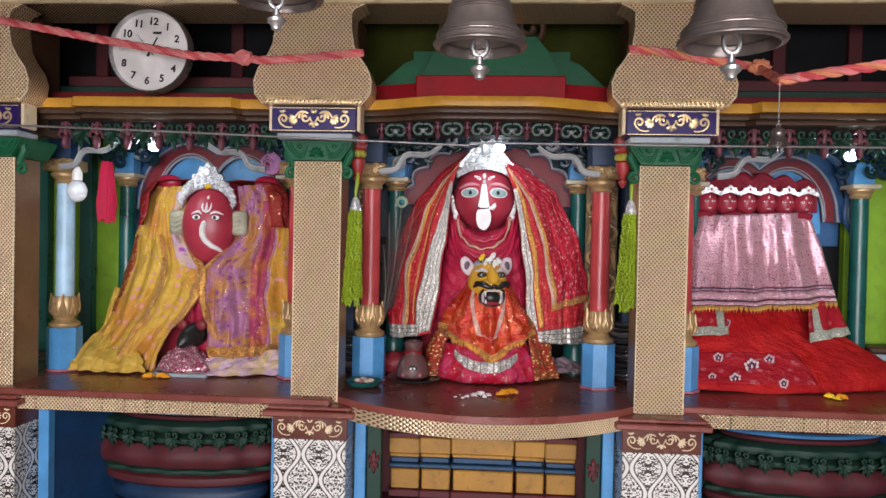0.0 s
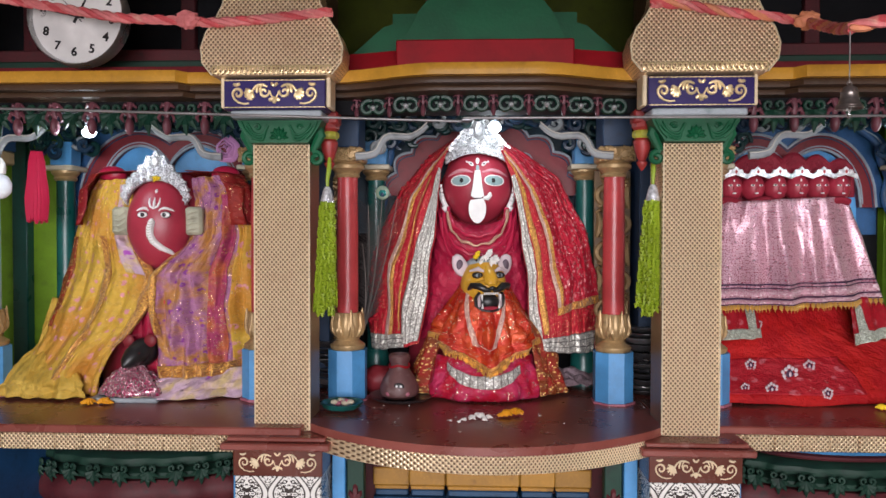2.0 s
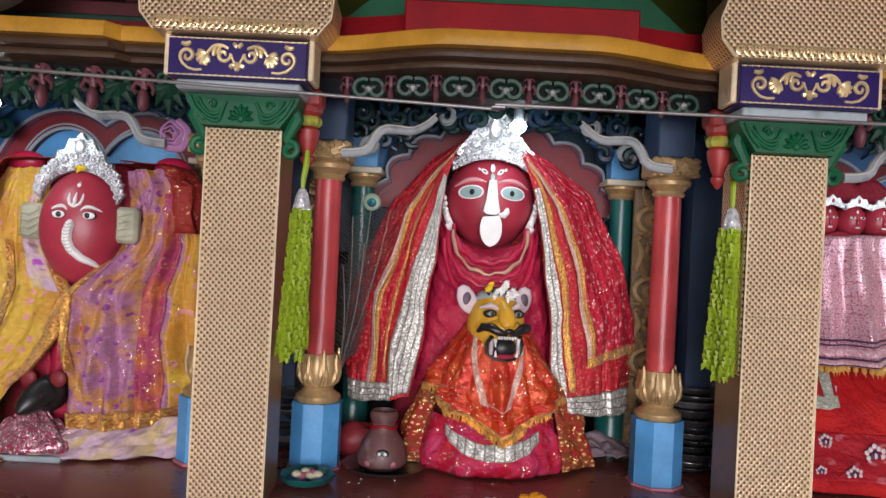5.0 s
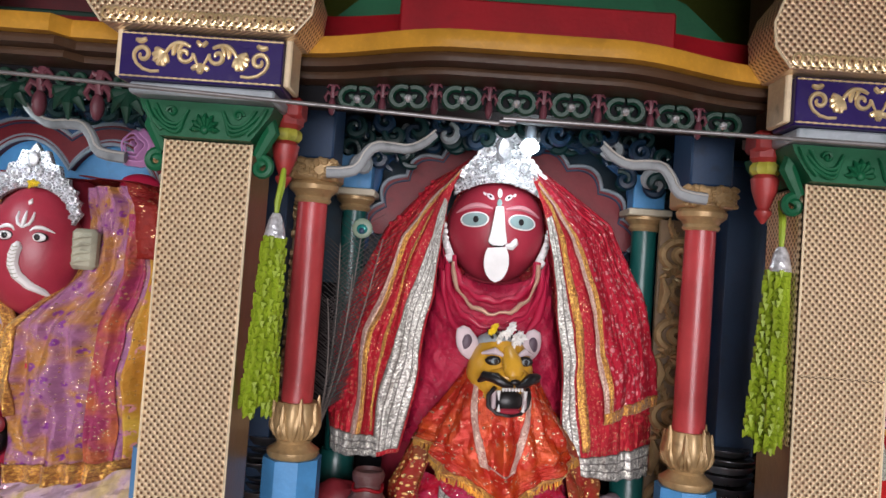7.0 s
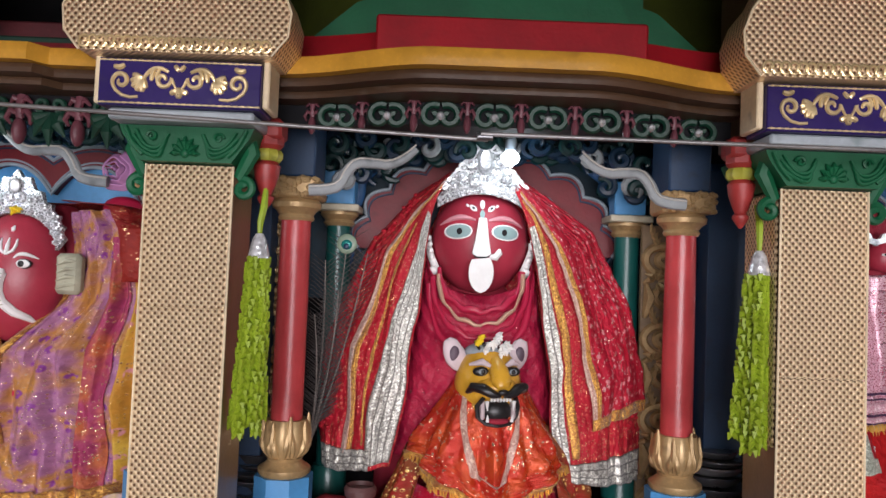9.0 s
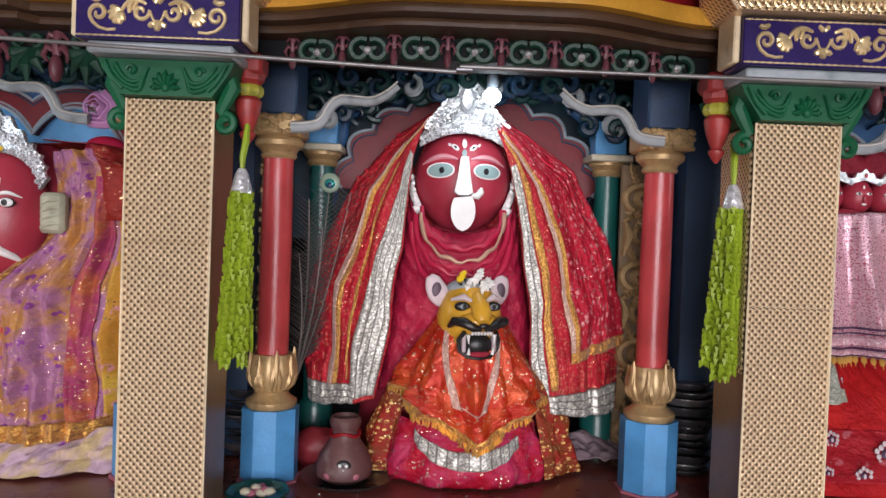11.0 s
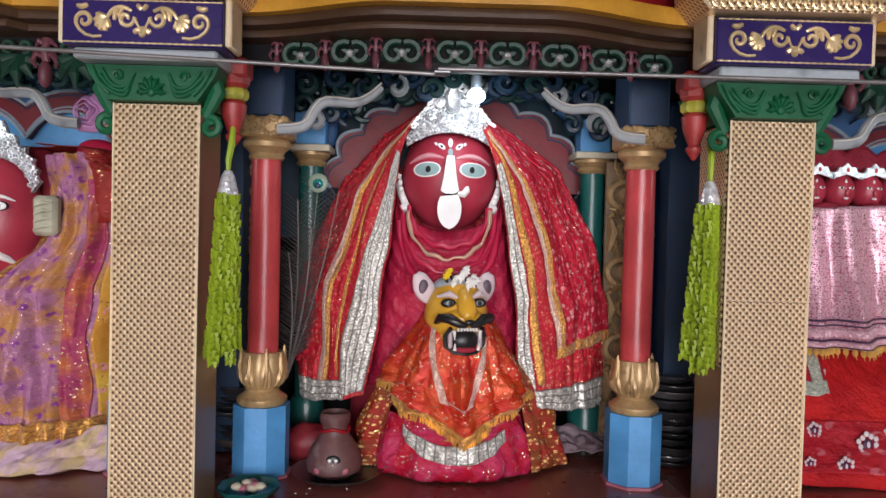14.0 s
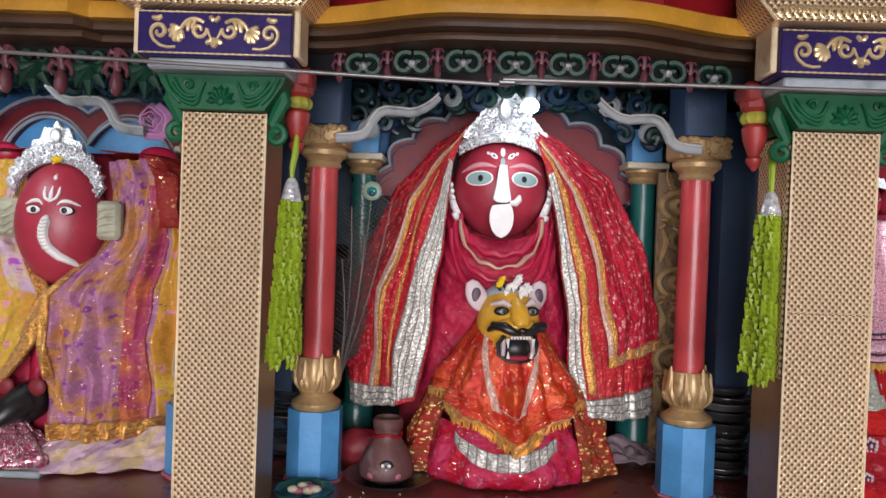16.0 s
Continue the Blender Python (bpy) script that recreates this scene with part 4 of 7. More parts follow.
def arch(cx, w, h, z0, y, group, double=False):
    c = empty("cusped_arch", (cx, y, z0), "maroon cusped arch with grey outlines and blue leaves", "arch", group)
    if double:
        outer, inner = twin(cx, z0 - 0.05, 0.118, w - 0.118, h + 0.05), twin(cx, z0 - 0.05, 0.112, 0.150, h - 0.005)
    else:
        outer, inner = cusped(cx, z0, w, h, 9, 0.026), cusped(cx, z0, w - 0.105, h - 0.085, 9, 0.020)
    part("arch_face", Shape().band(outer, inner, y, y + 0.03), MAROON, c)
    for line, inward in ((outer, -1), (inner, 1)):
        part("outline", Shape().tube([(a, y - 0.001, b) for a, b in line], 0.0050, 6), GREY_BLUE, c, "grey outline")
        mid = [(cx + (a - cx) * (1 + inward * 0.030), b + inward * 0.012) for a, b in line]
        part("outline", Shape().tube([(a, y, b) for a, b in mid], 0.0026, 6), NAVY if inward < 0 else GREY_BLUE, c, "thin inner outline")
    if double:
        part("blue_backing", Shape().band(inner, [(a, z0 - 0.10) for a, b in inner], y + 0.0305, y + 0.0335), BLUE, c, "sky blue wall under the arch")
        halo = twin(cx, z0 - 0.05, 0.118, w - 0.085, h + 0.085)
        part("blue_halo", Shape().band(halo, twin(cx, z0 - 0.05, 0.118, w - 0.119, h + 0.049), y + 0.004, y + 0.026), DEEP_BLUE, c, "deep blue band round the arch")
    for m in (-1, 1):
        # a wavy blue leaf climbing outside the arch
        pts = rounded([(cx + m * (w + 0.060), z0 - 0.10), (cx + m * (w + 0.022), z0 - 0.02), (cx + m * (w + 0.050), z0 + 0.06), (cx + m * (w + 0.010), z0 + 0.13), (cx + m * (w + 0.005), z0 + 0.19), (cx + m * (w - 0.08), z0 + 0.24)])
        k = len(pts) - 1
        part("blue_leaf", Shape().tube([(a, y - 0.012, b) for a, b in pts], [0.006 + 0.020 * math.sin(math.pi * i / k) ** 0.6 for i in range(k + 1)], 10, flat=0.5), DEEP_BLUE, c, "blue painted leaf")
        part("leaf_rib", Shape().tube([(a, y - 0.024, b) for a, b in pts[2:-2]], 0.0028, 6), GREY_BLUE, c, "pale rib")
    return c


arch(XC, 0.335, 0.245, 1.59, 2.99, "arches of the bays")
arch(-1.0, 0.345, 0.230, 1.60, 2.99, "arches of the bays", True)
arch(1.262, 0.318, 0.215, 1.60, 3.050, "arches of the bays", True)


# ---- serpent brackets under the frieze ----
SERPENT = paint("grey_cream_paint", (0.24, 0.26, 0.27), 0.45, 0.6, (0.07, 0.08, 0.09))
SERPENT_EDGE = paint("pale_edge_paint", (0.46, 0.44, 0.40), 0.45, 0.4)


def serpent(x, m, y=2.58):
    s = Shape()
    pts = [(0.0, 1.690), (0.035, 1.692), (0.062, 1.700), (0.075, 1.730), (0.095, 1.752), (0.130, 1.752), (0.165, 1.748), (0.195, 1.762), (0.22, 1.785)]
    path = rounded([(x + m * a, b) for a, b in pts])
    k = len(path) - 1
    s.tube([(a, y, b) for a, b in path], [0.0125 - 0.005 * (i / k) ** 3 for i in range(k + 1)], 10, flat=0.7)
    s.tube([(a, y - 0.0085, b + 0.007) for a, b in path], 0.0022, 5, 1)
    return solid("serpent_bracket", s, [SERPENT, SERPENT_EDGE], (x, y, 1.69), "grey curling bracket carved below the frieze", "bracket", "serpent brackets")


for x, m in ((-0.24, 1), (0.545, -1), (-0.66, -1), (0.95, 1), (-1.44, 1), (1.80, -1)):
    serpent(x, m)

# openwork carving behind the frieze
CARVED_TEAL = paint("very_dark_teal_paint", (0.004, 0.026, 0.026), 0.3, 0.6, (0.004, 0.007, 0.007))
CARVED_BLUE = paint("very_dark_blue_paint", (0.006, 0.024, 0.052), 0.3, 0.6, (0.004, 0.007, 0.012))
rng = random.Random(11)
for cx, w in ((XC, 0.40), (-0.98, 0.46), (1.285, 0.46)):
    c = empty("openwork_carving", (cx, 2.93, 1.75), "dark teal openwork foliage carving", "carving", "openwork carvings")
    for k in range(96):
        x = cx - w + 2 * w * (k + 0.5) / 96
        z = rng.uniform(1.735 if abs(x - cx) > 0.24 else 1.825, 1.862)
        y = 2.90 + rng.uniform(-0.08, 0.03)
        turn, m = rng.uniform(0, 360), rng.choice((-1, 1))
        pts = [(x + m * a, y, z + b) for a, b in spiral(0, 0, 0.027, 0.004, turn, turn + rng.uniform(300, 520), 16)]
        s = Shape().tube(pts, [0.003 + 0.0075 * math.sin(math.pi * (0.15 + 0.8 * i / 16)) for i in range(17)], 6, flat=0.8)
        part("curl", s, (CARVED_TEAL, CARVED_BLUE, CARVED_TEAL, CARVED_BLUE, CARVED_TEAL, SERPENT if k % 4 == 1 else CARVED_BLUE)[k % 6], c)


# ---- below the platform ----
for cx in (-1.06, 1.385):
    c = empty("lotus_plinth", (cx, 2.8, 0), "layered plinth of bulging maroon, green and blue mouldings", "plinth", "plinths under the side bays")
    bands = [(0.800, 0.838, 0.26, NAVY, 0), (0.775, 0.800, 0.30, DUSTY_SHADED_GREEN, 0), (0.745, 0.775, 0.33, DUSTY_SHADED_MAROON, 0), (0.725, 0.745, 0.32, BLUE, 0), (0.700, 0.725, 0.30, DUSTY_SHADED_MAROON, 0), (0.650, 0.700, 0.36, DUSTY_SHADED_GREEN, 16),
             (0.615, 0.650, 0.38, DUSTY_SHADED_GREEN, 0), (0.525, 0.615, 0.42, DUSTY_SHADED_MAROON, 12), (0.495, 0.525, 0.39, DUSTY_SHADED_GREEN, 16), (0.44, 0.495, 0.36, DUSTY_SHADED_MAROON, 0), (0.36, 0.44, 0.33, NAVY, 0), (0.0, 0.36, 0.36, NAVY, 0)]
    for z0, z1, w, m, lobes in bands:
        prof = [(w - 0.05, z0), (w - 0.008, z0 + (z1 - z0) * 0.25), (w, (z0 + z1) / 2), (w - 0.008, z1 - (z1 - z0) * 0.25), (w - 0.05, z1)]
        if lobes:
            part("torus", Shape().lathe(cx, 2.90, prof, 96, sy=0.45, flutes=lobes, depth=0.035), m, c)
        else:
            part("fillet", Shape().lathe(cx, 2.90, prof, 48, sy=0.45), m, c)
    # hanging leaves cut into the green moulding
    tip = leaf_motif(0.062, 0.080, 0.014).mesh("leaf", [DUSTY_SHADED_GREEN])
    for k in range(11):
        a = radians(200 + 14 * k)
        place_part("leaf", tip, c, cx + 0.385 * math.cos(a), 2.90 + 0.45 * 0.385 * math.sin(a) - 0.004, 0.640, rz=(a - radians(270)) * 0.6)
for x in PILLARS:
    for m in (-1, 1):
        a, b = sorted((x + m * 0.126, x + m * 0.165))
        s = Shape().box(a, b, 2.43, 2.47, 0.0, 0.838, 0.003)
        # bluer-black than the jamb: the recess shade is in its colour
        q = x + m * 0.150
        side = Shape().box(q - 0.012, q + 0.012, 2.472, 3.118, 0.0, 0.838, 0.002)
        solid("recess_wall", side, DEEP_BLUE, (q, 2.8, 0), "blue side wall under the platform, darkened in colour for the shade there", "wall", kind="structure")
        solid("blue_jamb", s, BLUE, ((a + b) / 2, 2.45, 0), "sky blue painted jamb beside the pillar base", "jamb", "jambs below the platform")
for m, x in ((1, PILLARS[1] + 0.168), (-1, PILLARS[2] - 0.168)):
    a, b = sorted((x, x + m * 0.05))
    c = empty("painted_jamb", ((a + b) / 2, 2.46, 0), "green jamb painted with a red flower", "jamb", "flower panels below the platform")
    part("board", Shape().box(a, b, 2.44, 2.48, 0.0, 0.838, 0.003), DUSTY_SHADED_GREEN, c)
    mid = (a + b) / 2
    for k in range(3):
        fm = boss(LEAF, 0.05, 0.085, 0.008)
        fm.v = [(p[0] + mid, p[1] + 2.439, p[2] + 0.68 - 0.20 * k) for p in fm.v]
        part("flower", fm, DUSTY_SHADED_MAROON, c, "red painted flower")
# stacked yellow blocks under the centre bay
c = empty("stepped_plinth", (XC, 2.75, 0), "stacked ochre yellow blocks with blue and maroon recesses", "plinth")
part("core", Shape().box(-0.24, 0.55, 2.66, 3.0, 0.0, 0.838, 0.003), DUSTY_SHADED_MAROON, c)
# dusty ochre and blue, with the recess shade put into both colours
OCHRE = paint("dusty_shaded_ochre_paint", (0.36, 0.175, 0.022), 0.55, 0.6, (0.10, 0.05, 0.012))
DIM_BLUE = paint("dusty_shaded_blue_paint", (0.014, 0.055, 0.12), 0.55, 0.5, (0.01, 0.02, 0.03))
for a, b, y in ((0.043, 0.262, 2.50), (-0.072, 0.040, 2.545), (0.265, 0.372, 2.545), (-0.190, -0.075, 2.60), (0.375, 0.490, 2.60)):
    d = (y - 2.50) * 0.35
    part("ledge", Shape().box(a, b, y - 0.006, 2.66, 0.757 - d, 0.775 - d, 0.003), DUSTY_SHADED_MAROON, c)
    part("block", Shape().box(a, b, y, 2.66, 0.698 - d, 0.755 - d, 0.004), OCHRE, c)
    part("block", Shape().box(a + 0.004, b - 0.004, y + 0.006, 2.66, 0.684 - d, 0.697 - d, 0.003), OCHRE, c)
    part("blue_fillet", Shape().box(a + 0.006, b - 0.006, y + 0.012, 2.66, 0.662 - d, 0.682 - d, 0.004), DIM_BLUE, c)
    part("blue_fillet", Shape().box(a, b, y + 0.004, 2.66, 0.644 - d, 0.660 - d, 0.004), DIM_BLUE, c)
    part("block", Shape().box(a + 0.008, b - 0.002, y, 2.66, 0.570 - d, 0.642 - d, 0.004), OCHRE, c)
    part("ledge", Shape().box(a, b, y - 0.006, 2.66, 0.540 - d, 0.568 - d, 0.004), DUSTY_SHADED_MAROON, c)
part("footing", Shape().box(-0.24, 0.55, 2.56, 2.66, 0.0, 0.50, 0.004), DUSTY_SHADED_MAROON, c)

# ---- cloth ----
VEIL = fabric("red_net_veil", (0.52, 0.016, 0.034), (0.40, 0.010, 0.024), dots=(0.62, 0.10, 0.08), dot_scale=70, sequin=(1.0, 0.60, 0.36), patch=7, cover=0.45, glitter=150)
VEIL_FLORAL = fabric("red_floral_veil", (0.52, 0.014, 0.040), (0.43, 0.010, 0.030), dots=(0.66, 0.24, 0.26), dot_scale=46, sequin=(0.95, 0.72, 0.62), patch=5, glitter=110, cover=0.48)
SILVER_LACE = brocade("silver_lace", (0.17, 0.15, 0.13), (0.90, 0.88, 0.80), 230, 0.55, 0.36, 0.9, 0.0175)
SILVER_HEM = brocade("silver_hem_lace", (0.12, 0.10, 0.09), (0.84, 0.82, 0.74), 230, 0.55, 0.36, 0.9, 0.0140, 1)
GOLD_LACE = brocade("gold_lace", (0.35, 0.07, 0.02), (0.85, 0.50, 0.10), 190, 0.6, 0.3, 0.8)
PALE_LACE = brocade("pale_pink_lace", (0.50, 0.20, 0.16), (0.80, 0.62, 0.50), 160, 0.35, 0.4, 0.8)
CRIMSON_SATIN = fabric("crimson_satin", (0.50, 0.018, 0.062), (0.37, 0.010, 0.046), sequin=(0.9, 0.45, 0.45), rough=0.34, patch=7, spec=0.45, glitter=90, cover=0.60)
ORANGE_SATIN = fabric("orange_red_tinsel_satin", (0.62, 0.030, 0.012), (0.70, 0.085, 0.016), sequin=(1.0, 0.66, 0.42), rough=0.22, patch=16, metal=0.35, glitter=110, spec=0.8, cover=0.47)
RED_SATIN = fabric("deep_red_satin", (0.45, 0.008, 0.03), (0.50, 0.03, 0.10), sequin=(0.95, 0.7, 0.6), rough=0.33, patch=14)
TINSEL = fabric("gold_tinsel_net", (0.22, 0.05, 0.014), (0.34, 0.022, 0.016), dots=(0.9, 0.6, 0.2), dot_scale=70, sequin=(1.0, 0.8, 0.4), rough=0.4, patch=18)
YELLOW_SARI = fabric("yellow_orange_sari", (0.64, 0.40, 0.060), (0.56, 0.25, 0.040), dots=(0.62, 0.26, 0.28), dot_scale=30, sequin=(1.0, 0.72, 0.34), rough=0.40, patch=4, glitter=150, even=0.7, cover=0.50)
YELLOW_SILK = fabric("plain_yellow_silk", (0.68, 0.45, 0.085), (0.60, 0.37, 0.06), rough=0.42, patch=9)
LILAC_SARI = fabric("lilac_and_gold_sari", (0.40, 0.165, 0.30), (0.50, 0.23, 0.055), dots=(0.24, 0.05, 0.26), dot_scale=34, sequin=(1.0, 0.72, 0.55), rough=0.38, patch=13, edge=0.50, glitter=150, even=0.6, cover=0.44)
MAGENTA_SARI = fabric("magenta_orange_net", (0.36, 0.045, 0.12), (0.50, 0.13, 0.05), sequin=(1.0, 0.75, 0.45), rough=0.40, patch=11, glitter=130, even=0.7, cover=0.46)
PRINT_SARI = fabric("lilac_print_hem", (0.58, 0.40, 0.50), (0.62, 0.46, 0.22), dots=(0.40, 0.08, 0.45), dot_scale=17, rough=0.45, patch=14)
PINK_BROCADE = brocade("silver_pink_brocade", (0.36, 0.045, 0.095), (0.92, 0.64, 0.73), 95, 0.80, 0.30, 0.60, spark_share=0.12)
PINK_BORDER = brocade("pink_border", (0.60, 0.22, 0.30), (0.80, 0.62, 0.66), 220, 0.4, 0.4, 0.4)
DARK_STRIPE = fabric("dark_purple_stripe", (0.05, 0.02, 0.06), (0.08, 0.03, 0.06), rough=0.5)
SCARLET = fabric("scarlet_cotton", (0.48, 0.010, 0.010), (0.40, 0.006, 0.010), rough=0.62, patch=8)
SCARLET_NET = fabric("maroon_net_with_flowers", (0.36, 0.008, 0.018), (0.40, 0.010, 0.02), dots=(0.46, 0.10, 0.12), dot_scale=26, sequin=(0.8, 0.45, 0.38), rough=0.5, cover=0.60)
SAGE_LACE = brocade("sage_silver_lace", (0.28, 0.30, 0.22), (0.66, 0.68, 0.58), 170, 0.4, 0.4, 0.7)
PLUM_CLOTH = fabric("plum_red_cloth", (0.24, 0.012, 0.028), (0.19, 0.008, 0.022), rough=0.55, patch=8)
DEEP_RED_NET = fabric("deep_red_spangled_net", (0.20, 0.008, 0.012), (0.26, 0.02, 0.012), sequin=(0.95, 0.55, 0.3), rough=0.5)
LEAF_GREEN = paint("fresh_green_garland", (0.27, 0.37, 0.02), 0.5, 0.3, (0.14, 0.26, 0.01))
MARIGOLD = paint("marigold_orange", (0.85, 0.36, 0.01), 0.6, 0.2, (0.6, 0.15, 0.0))
PETAL_WHITE = paint("white_petals", (0.82, 0.80, 0.76), 0.55, 0.15, (0.5, 0.45, 0.4))
PETAL_YELLOW = paint("yellow_petals", (0.85, 0.60, 0.02), 0.55, 0.15)


def lay(fn, u0, u1, v0, v1, lift):
    """A strip of the sheet fn, between two u and two v (numbers or functions), lifted towards the viewer."""
    a0 = u0 if callable(u0) else (lambda v: u0)
    a1 = u1 if callable(u1) else (lambda v: u1)

    def at(s, t):
        v = v0 + (v1 - v0) * t
        u = a0(v) + (a1(v) - a0(v)) * s
        x, y, z = fn(u, v)
        return (x, y - lift, z)
    return at


# ---- the central idol and its clothes ----
CX = 0.135


def idol_centre():
    s = Shape()

    def warp(d):
        k = 1.0 + 0.04 * d.z
        return Vector((d.x * k, d.y, d.z * (1.0 if d.z > 0 else 1.02)))
    s.ball((CX, 2.90, 1.612), (0.121, 0.100, 0.128), 36, 24, 0, warp)
    s.lathe(CX, 2.93, [(0.25, TOP), (0.24, 1.10), (0.21, 1.30), (0.15, 1.44), (0.07, 1.50), (0.05, 1.56)], 28, 0, sy=0.55)

    def on_face(x, z, lift=0.003):
        dx, dz = (x - CX) / 0.121, (z - 1.612) / 0.130
        return 2.90 - 0.100 * math.sqrt(max(0.05, 1 - dx * dx - dz * dz)) - lift

    def disc(cx, cz, rx, rz, slot, lift, tilt=0.0, tip=1.0):
        pts, n = [], 22
        for k in range(n):
            a = 2 * math.pi * k / n
            e = abs(math.cos(a)) ** tip * (1 if math.cos(a) > 0 else -1)
            px, pz = rx * e, rz * math.sin(a)
            x, z = cx + px * math.cos(tilt) - pz * math.sin(tilt), cz + px * math.sin(tilt) + pz * math.cos(tilt)
            pts.append((x, on_face(x, z, lift), z))
        back = [(x, y + 0.004, z) for x, y, z in pts]
        s.add(pts + back + [(cx, on_face(cx, cz, lift + 0.001), cz)],
              [(k, (k + 1) % n, 2 * n) for k in range(n)] + [(k, k + n, (k + 1) % n + n, (k + 1) % n) for k in range(n)], slot)

    for m in (-1, 1):
        disc(CX + m * 0.0565, 1.632, 0.034, 0.019, 2, 0.0035, m * -0.06, 0.9)
        disc(CX + m * 0.0565, 1.632, 0.030, 0.016, 3, 0.0055, m * -0.06, 0.9)
        disc(CX + m * 0.054, 1.632, 0.0065, 0.008, 4, 0.0075)
        path = [(CX + m * (0.016 + 0.084 * t / 10), 1.660 + 0.012 * math.sin(math.pi * t / 10) - 0.012 * t / 10) for t in range(11)]
        s.tube([(x, on_face(x, z, 0.001), z) for x, z in path], [0.002 + 0.0052 * math.sin(math.pi * t / 10) for t in range(11)], 6, 5)
        disc(CX + m * 0.022, 1.690, 0.011, 0.006, 1, 0.0035, m * 0.7)
        s.tube([(CX + m * 0.124, 2.885, 1.612), (CX + m * 0.128, 2.872, 1.595), (CX + m * 0.118, 2.860, 1.565), (CX + m * 0.106, 2.850, 1.540), (CX + m * 0.104, 2.850, 1.536)], [0.003, 0.008, 0.0095, 0.009, 0.005], 10, 1)
        s.ball((CX + m * 0.113, 2.840, 1.552), (0.006, 0.005, 0.006), 8, 6, 2)
        # jewelled ear pendants
        for q in range(5):
            s.ball((CX + m * (0.127 - 0.003 * q), 2.850, 1.616 - 0.016 * q), (0.0066, 0.006, 0.0070), 8, 6, 2)
        s.ball((CX + m * 0.112, 2.842, 1.536), (0.013, 0.009, 0.011), 10, 6, 2)
        disc(CX + m * 0.036, 1.697, 0.005, 0.0035, 1, 0.0035, m * 0.9)
        disc(CX + m * 0.022, 1.690, 0.004, 0.0025, 4, 0.0055, m * 0.7)
    # nose plate, tongue and nose ornament
    nose = [(CX - 0.009, 1.664), (CX + 0.009, 1.664), (CX + 0.016, 1.610), (CX + 0.022, 1.580), (CX + 0.012, 1.572), (CX - 0.012, 1.572), (CX - 0.022, 1.580), (CX - 0.016, 1.610)]
    s.prism(nose, 2.778, 2.806, 1)
    s.ball((CX, 2.790, 1.574), (0.018, 0.012, 0.006), 12, 6, 4)
    tongue = [(CX + 0.029 * max(0.0, 1 - (abs(t / 16 - 0.42) / 0.58) ** 2.2) ** 0.62, 1.570 - 0.084 * t / 16) for t in range(17)]
    s.prism(tongue + [(2 * CX - a, b) for a, b in reversed(tongue[1:-1])], 2.775, 2.810, 1)
    s.tube([(CX + 0.020, 2.796, 1.572), (CX + 0.034, 2.797, 1.572), (CX + 0.042, 2.800, 1.582), (CX + 0.044, 2.803, 1.592)], [0.006, 0.009, 0.009, 0.003], 8, 1)
    disc(CX, 1.675, 0.006, 0.010, 3, 0.004)
    disc(CX, 1.700, 0.006, 0.012, 1, 0.004)
    return solid("goddess_statue", s, [IDOL_RED, WHITE, WHITE, EYE_BLUE, BLACK, PALE_PINK], (CX, 2.93, TOP),
                 "round vermilion-faced statue with large painted eyes and white tongue", "statue")


idol_centre()


def lobed(x, y, z, r, petals, depth=0.012):
    """A petalled boss facing -y, with a raised heart."""
    s, n = Shape(), petals * 6
    verts, faces = [], []
    for q, (k, d) in enumerate(((1.0, 0.0), (0.92, 0.7), (0.62, 0.85), (0.45, 0.45), (0.34, 0.9), (0.18, 1.25))):
        for i in range(n):
            a = 2 * math.pi * i / n
            rr = r * k * (1 - (0.22 if q < 3 else 0.0) * abs(math.cos(petals * a / 2)) ** 3)
            verts.append((x + rr * math.cos(a), y - depth * d, z + rr * math.sin(a)))
    for q in range(5):
        faces += [(q * n + i, q * n + (i + 1) % n, (q + 1) * n + (i + 1) % n, (q + 1) * n + i) for i in range(n)]
    faces.append(tuple(range(5 * n, 6 * n)))
    return s.add(verts, faces)


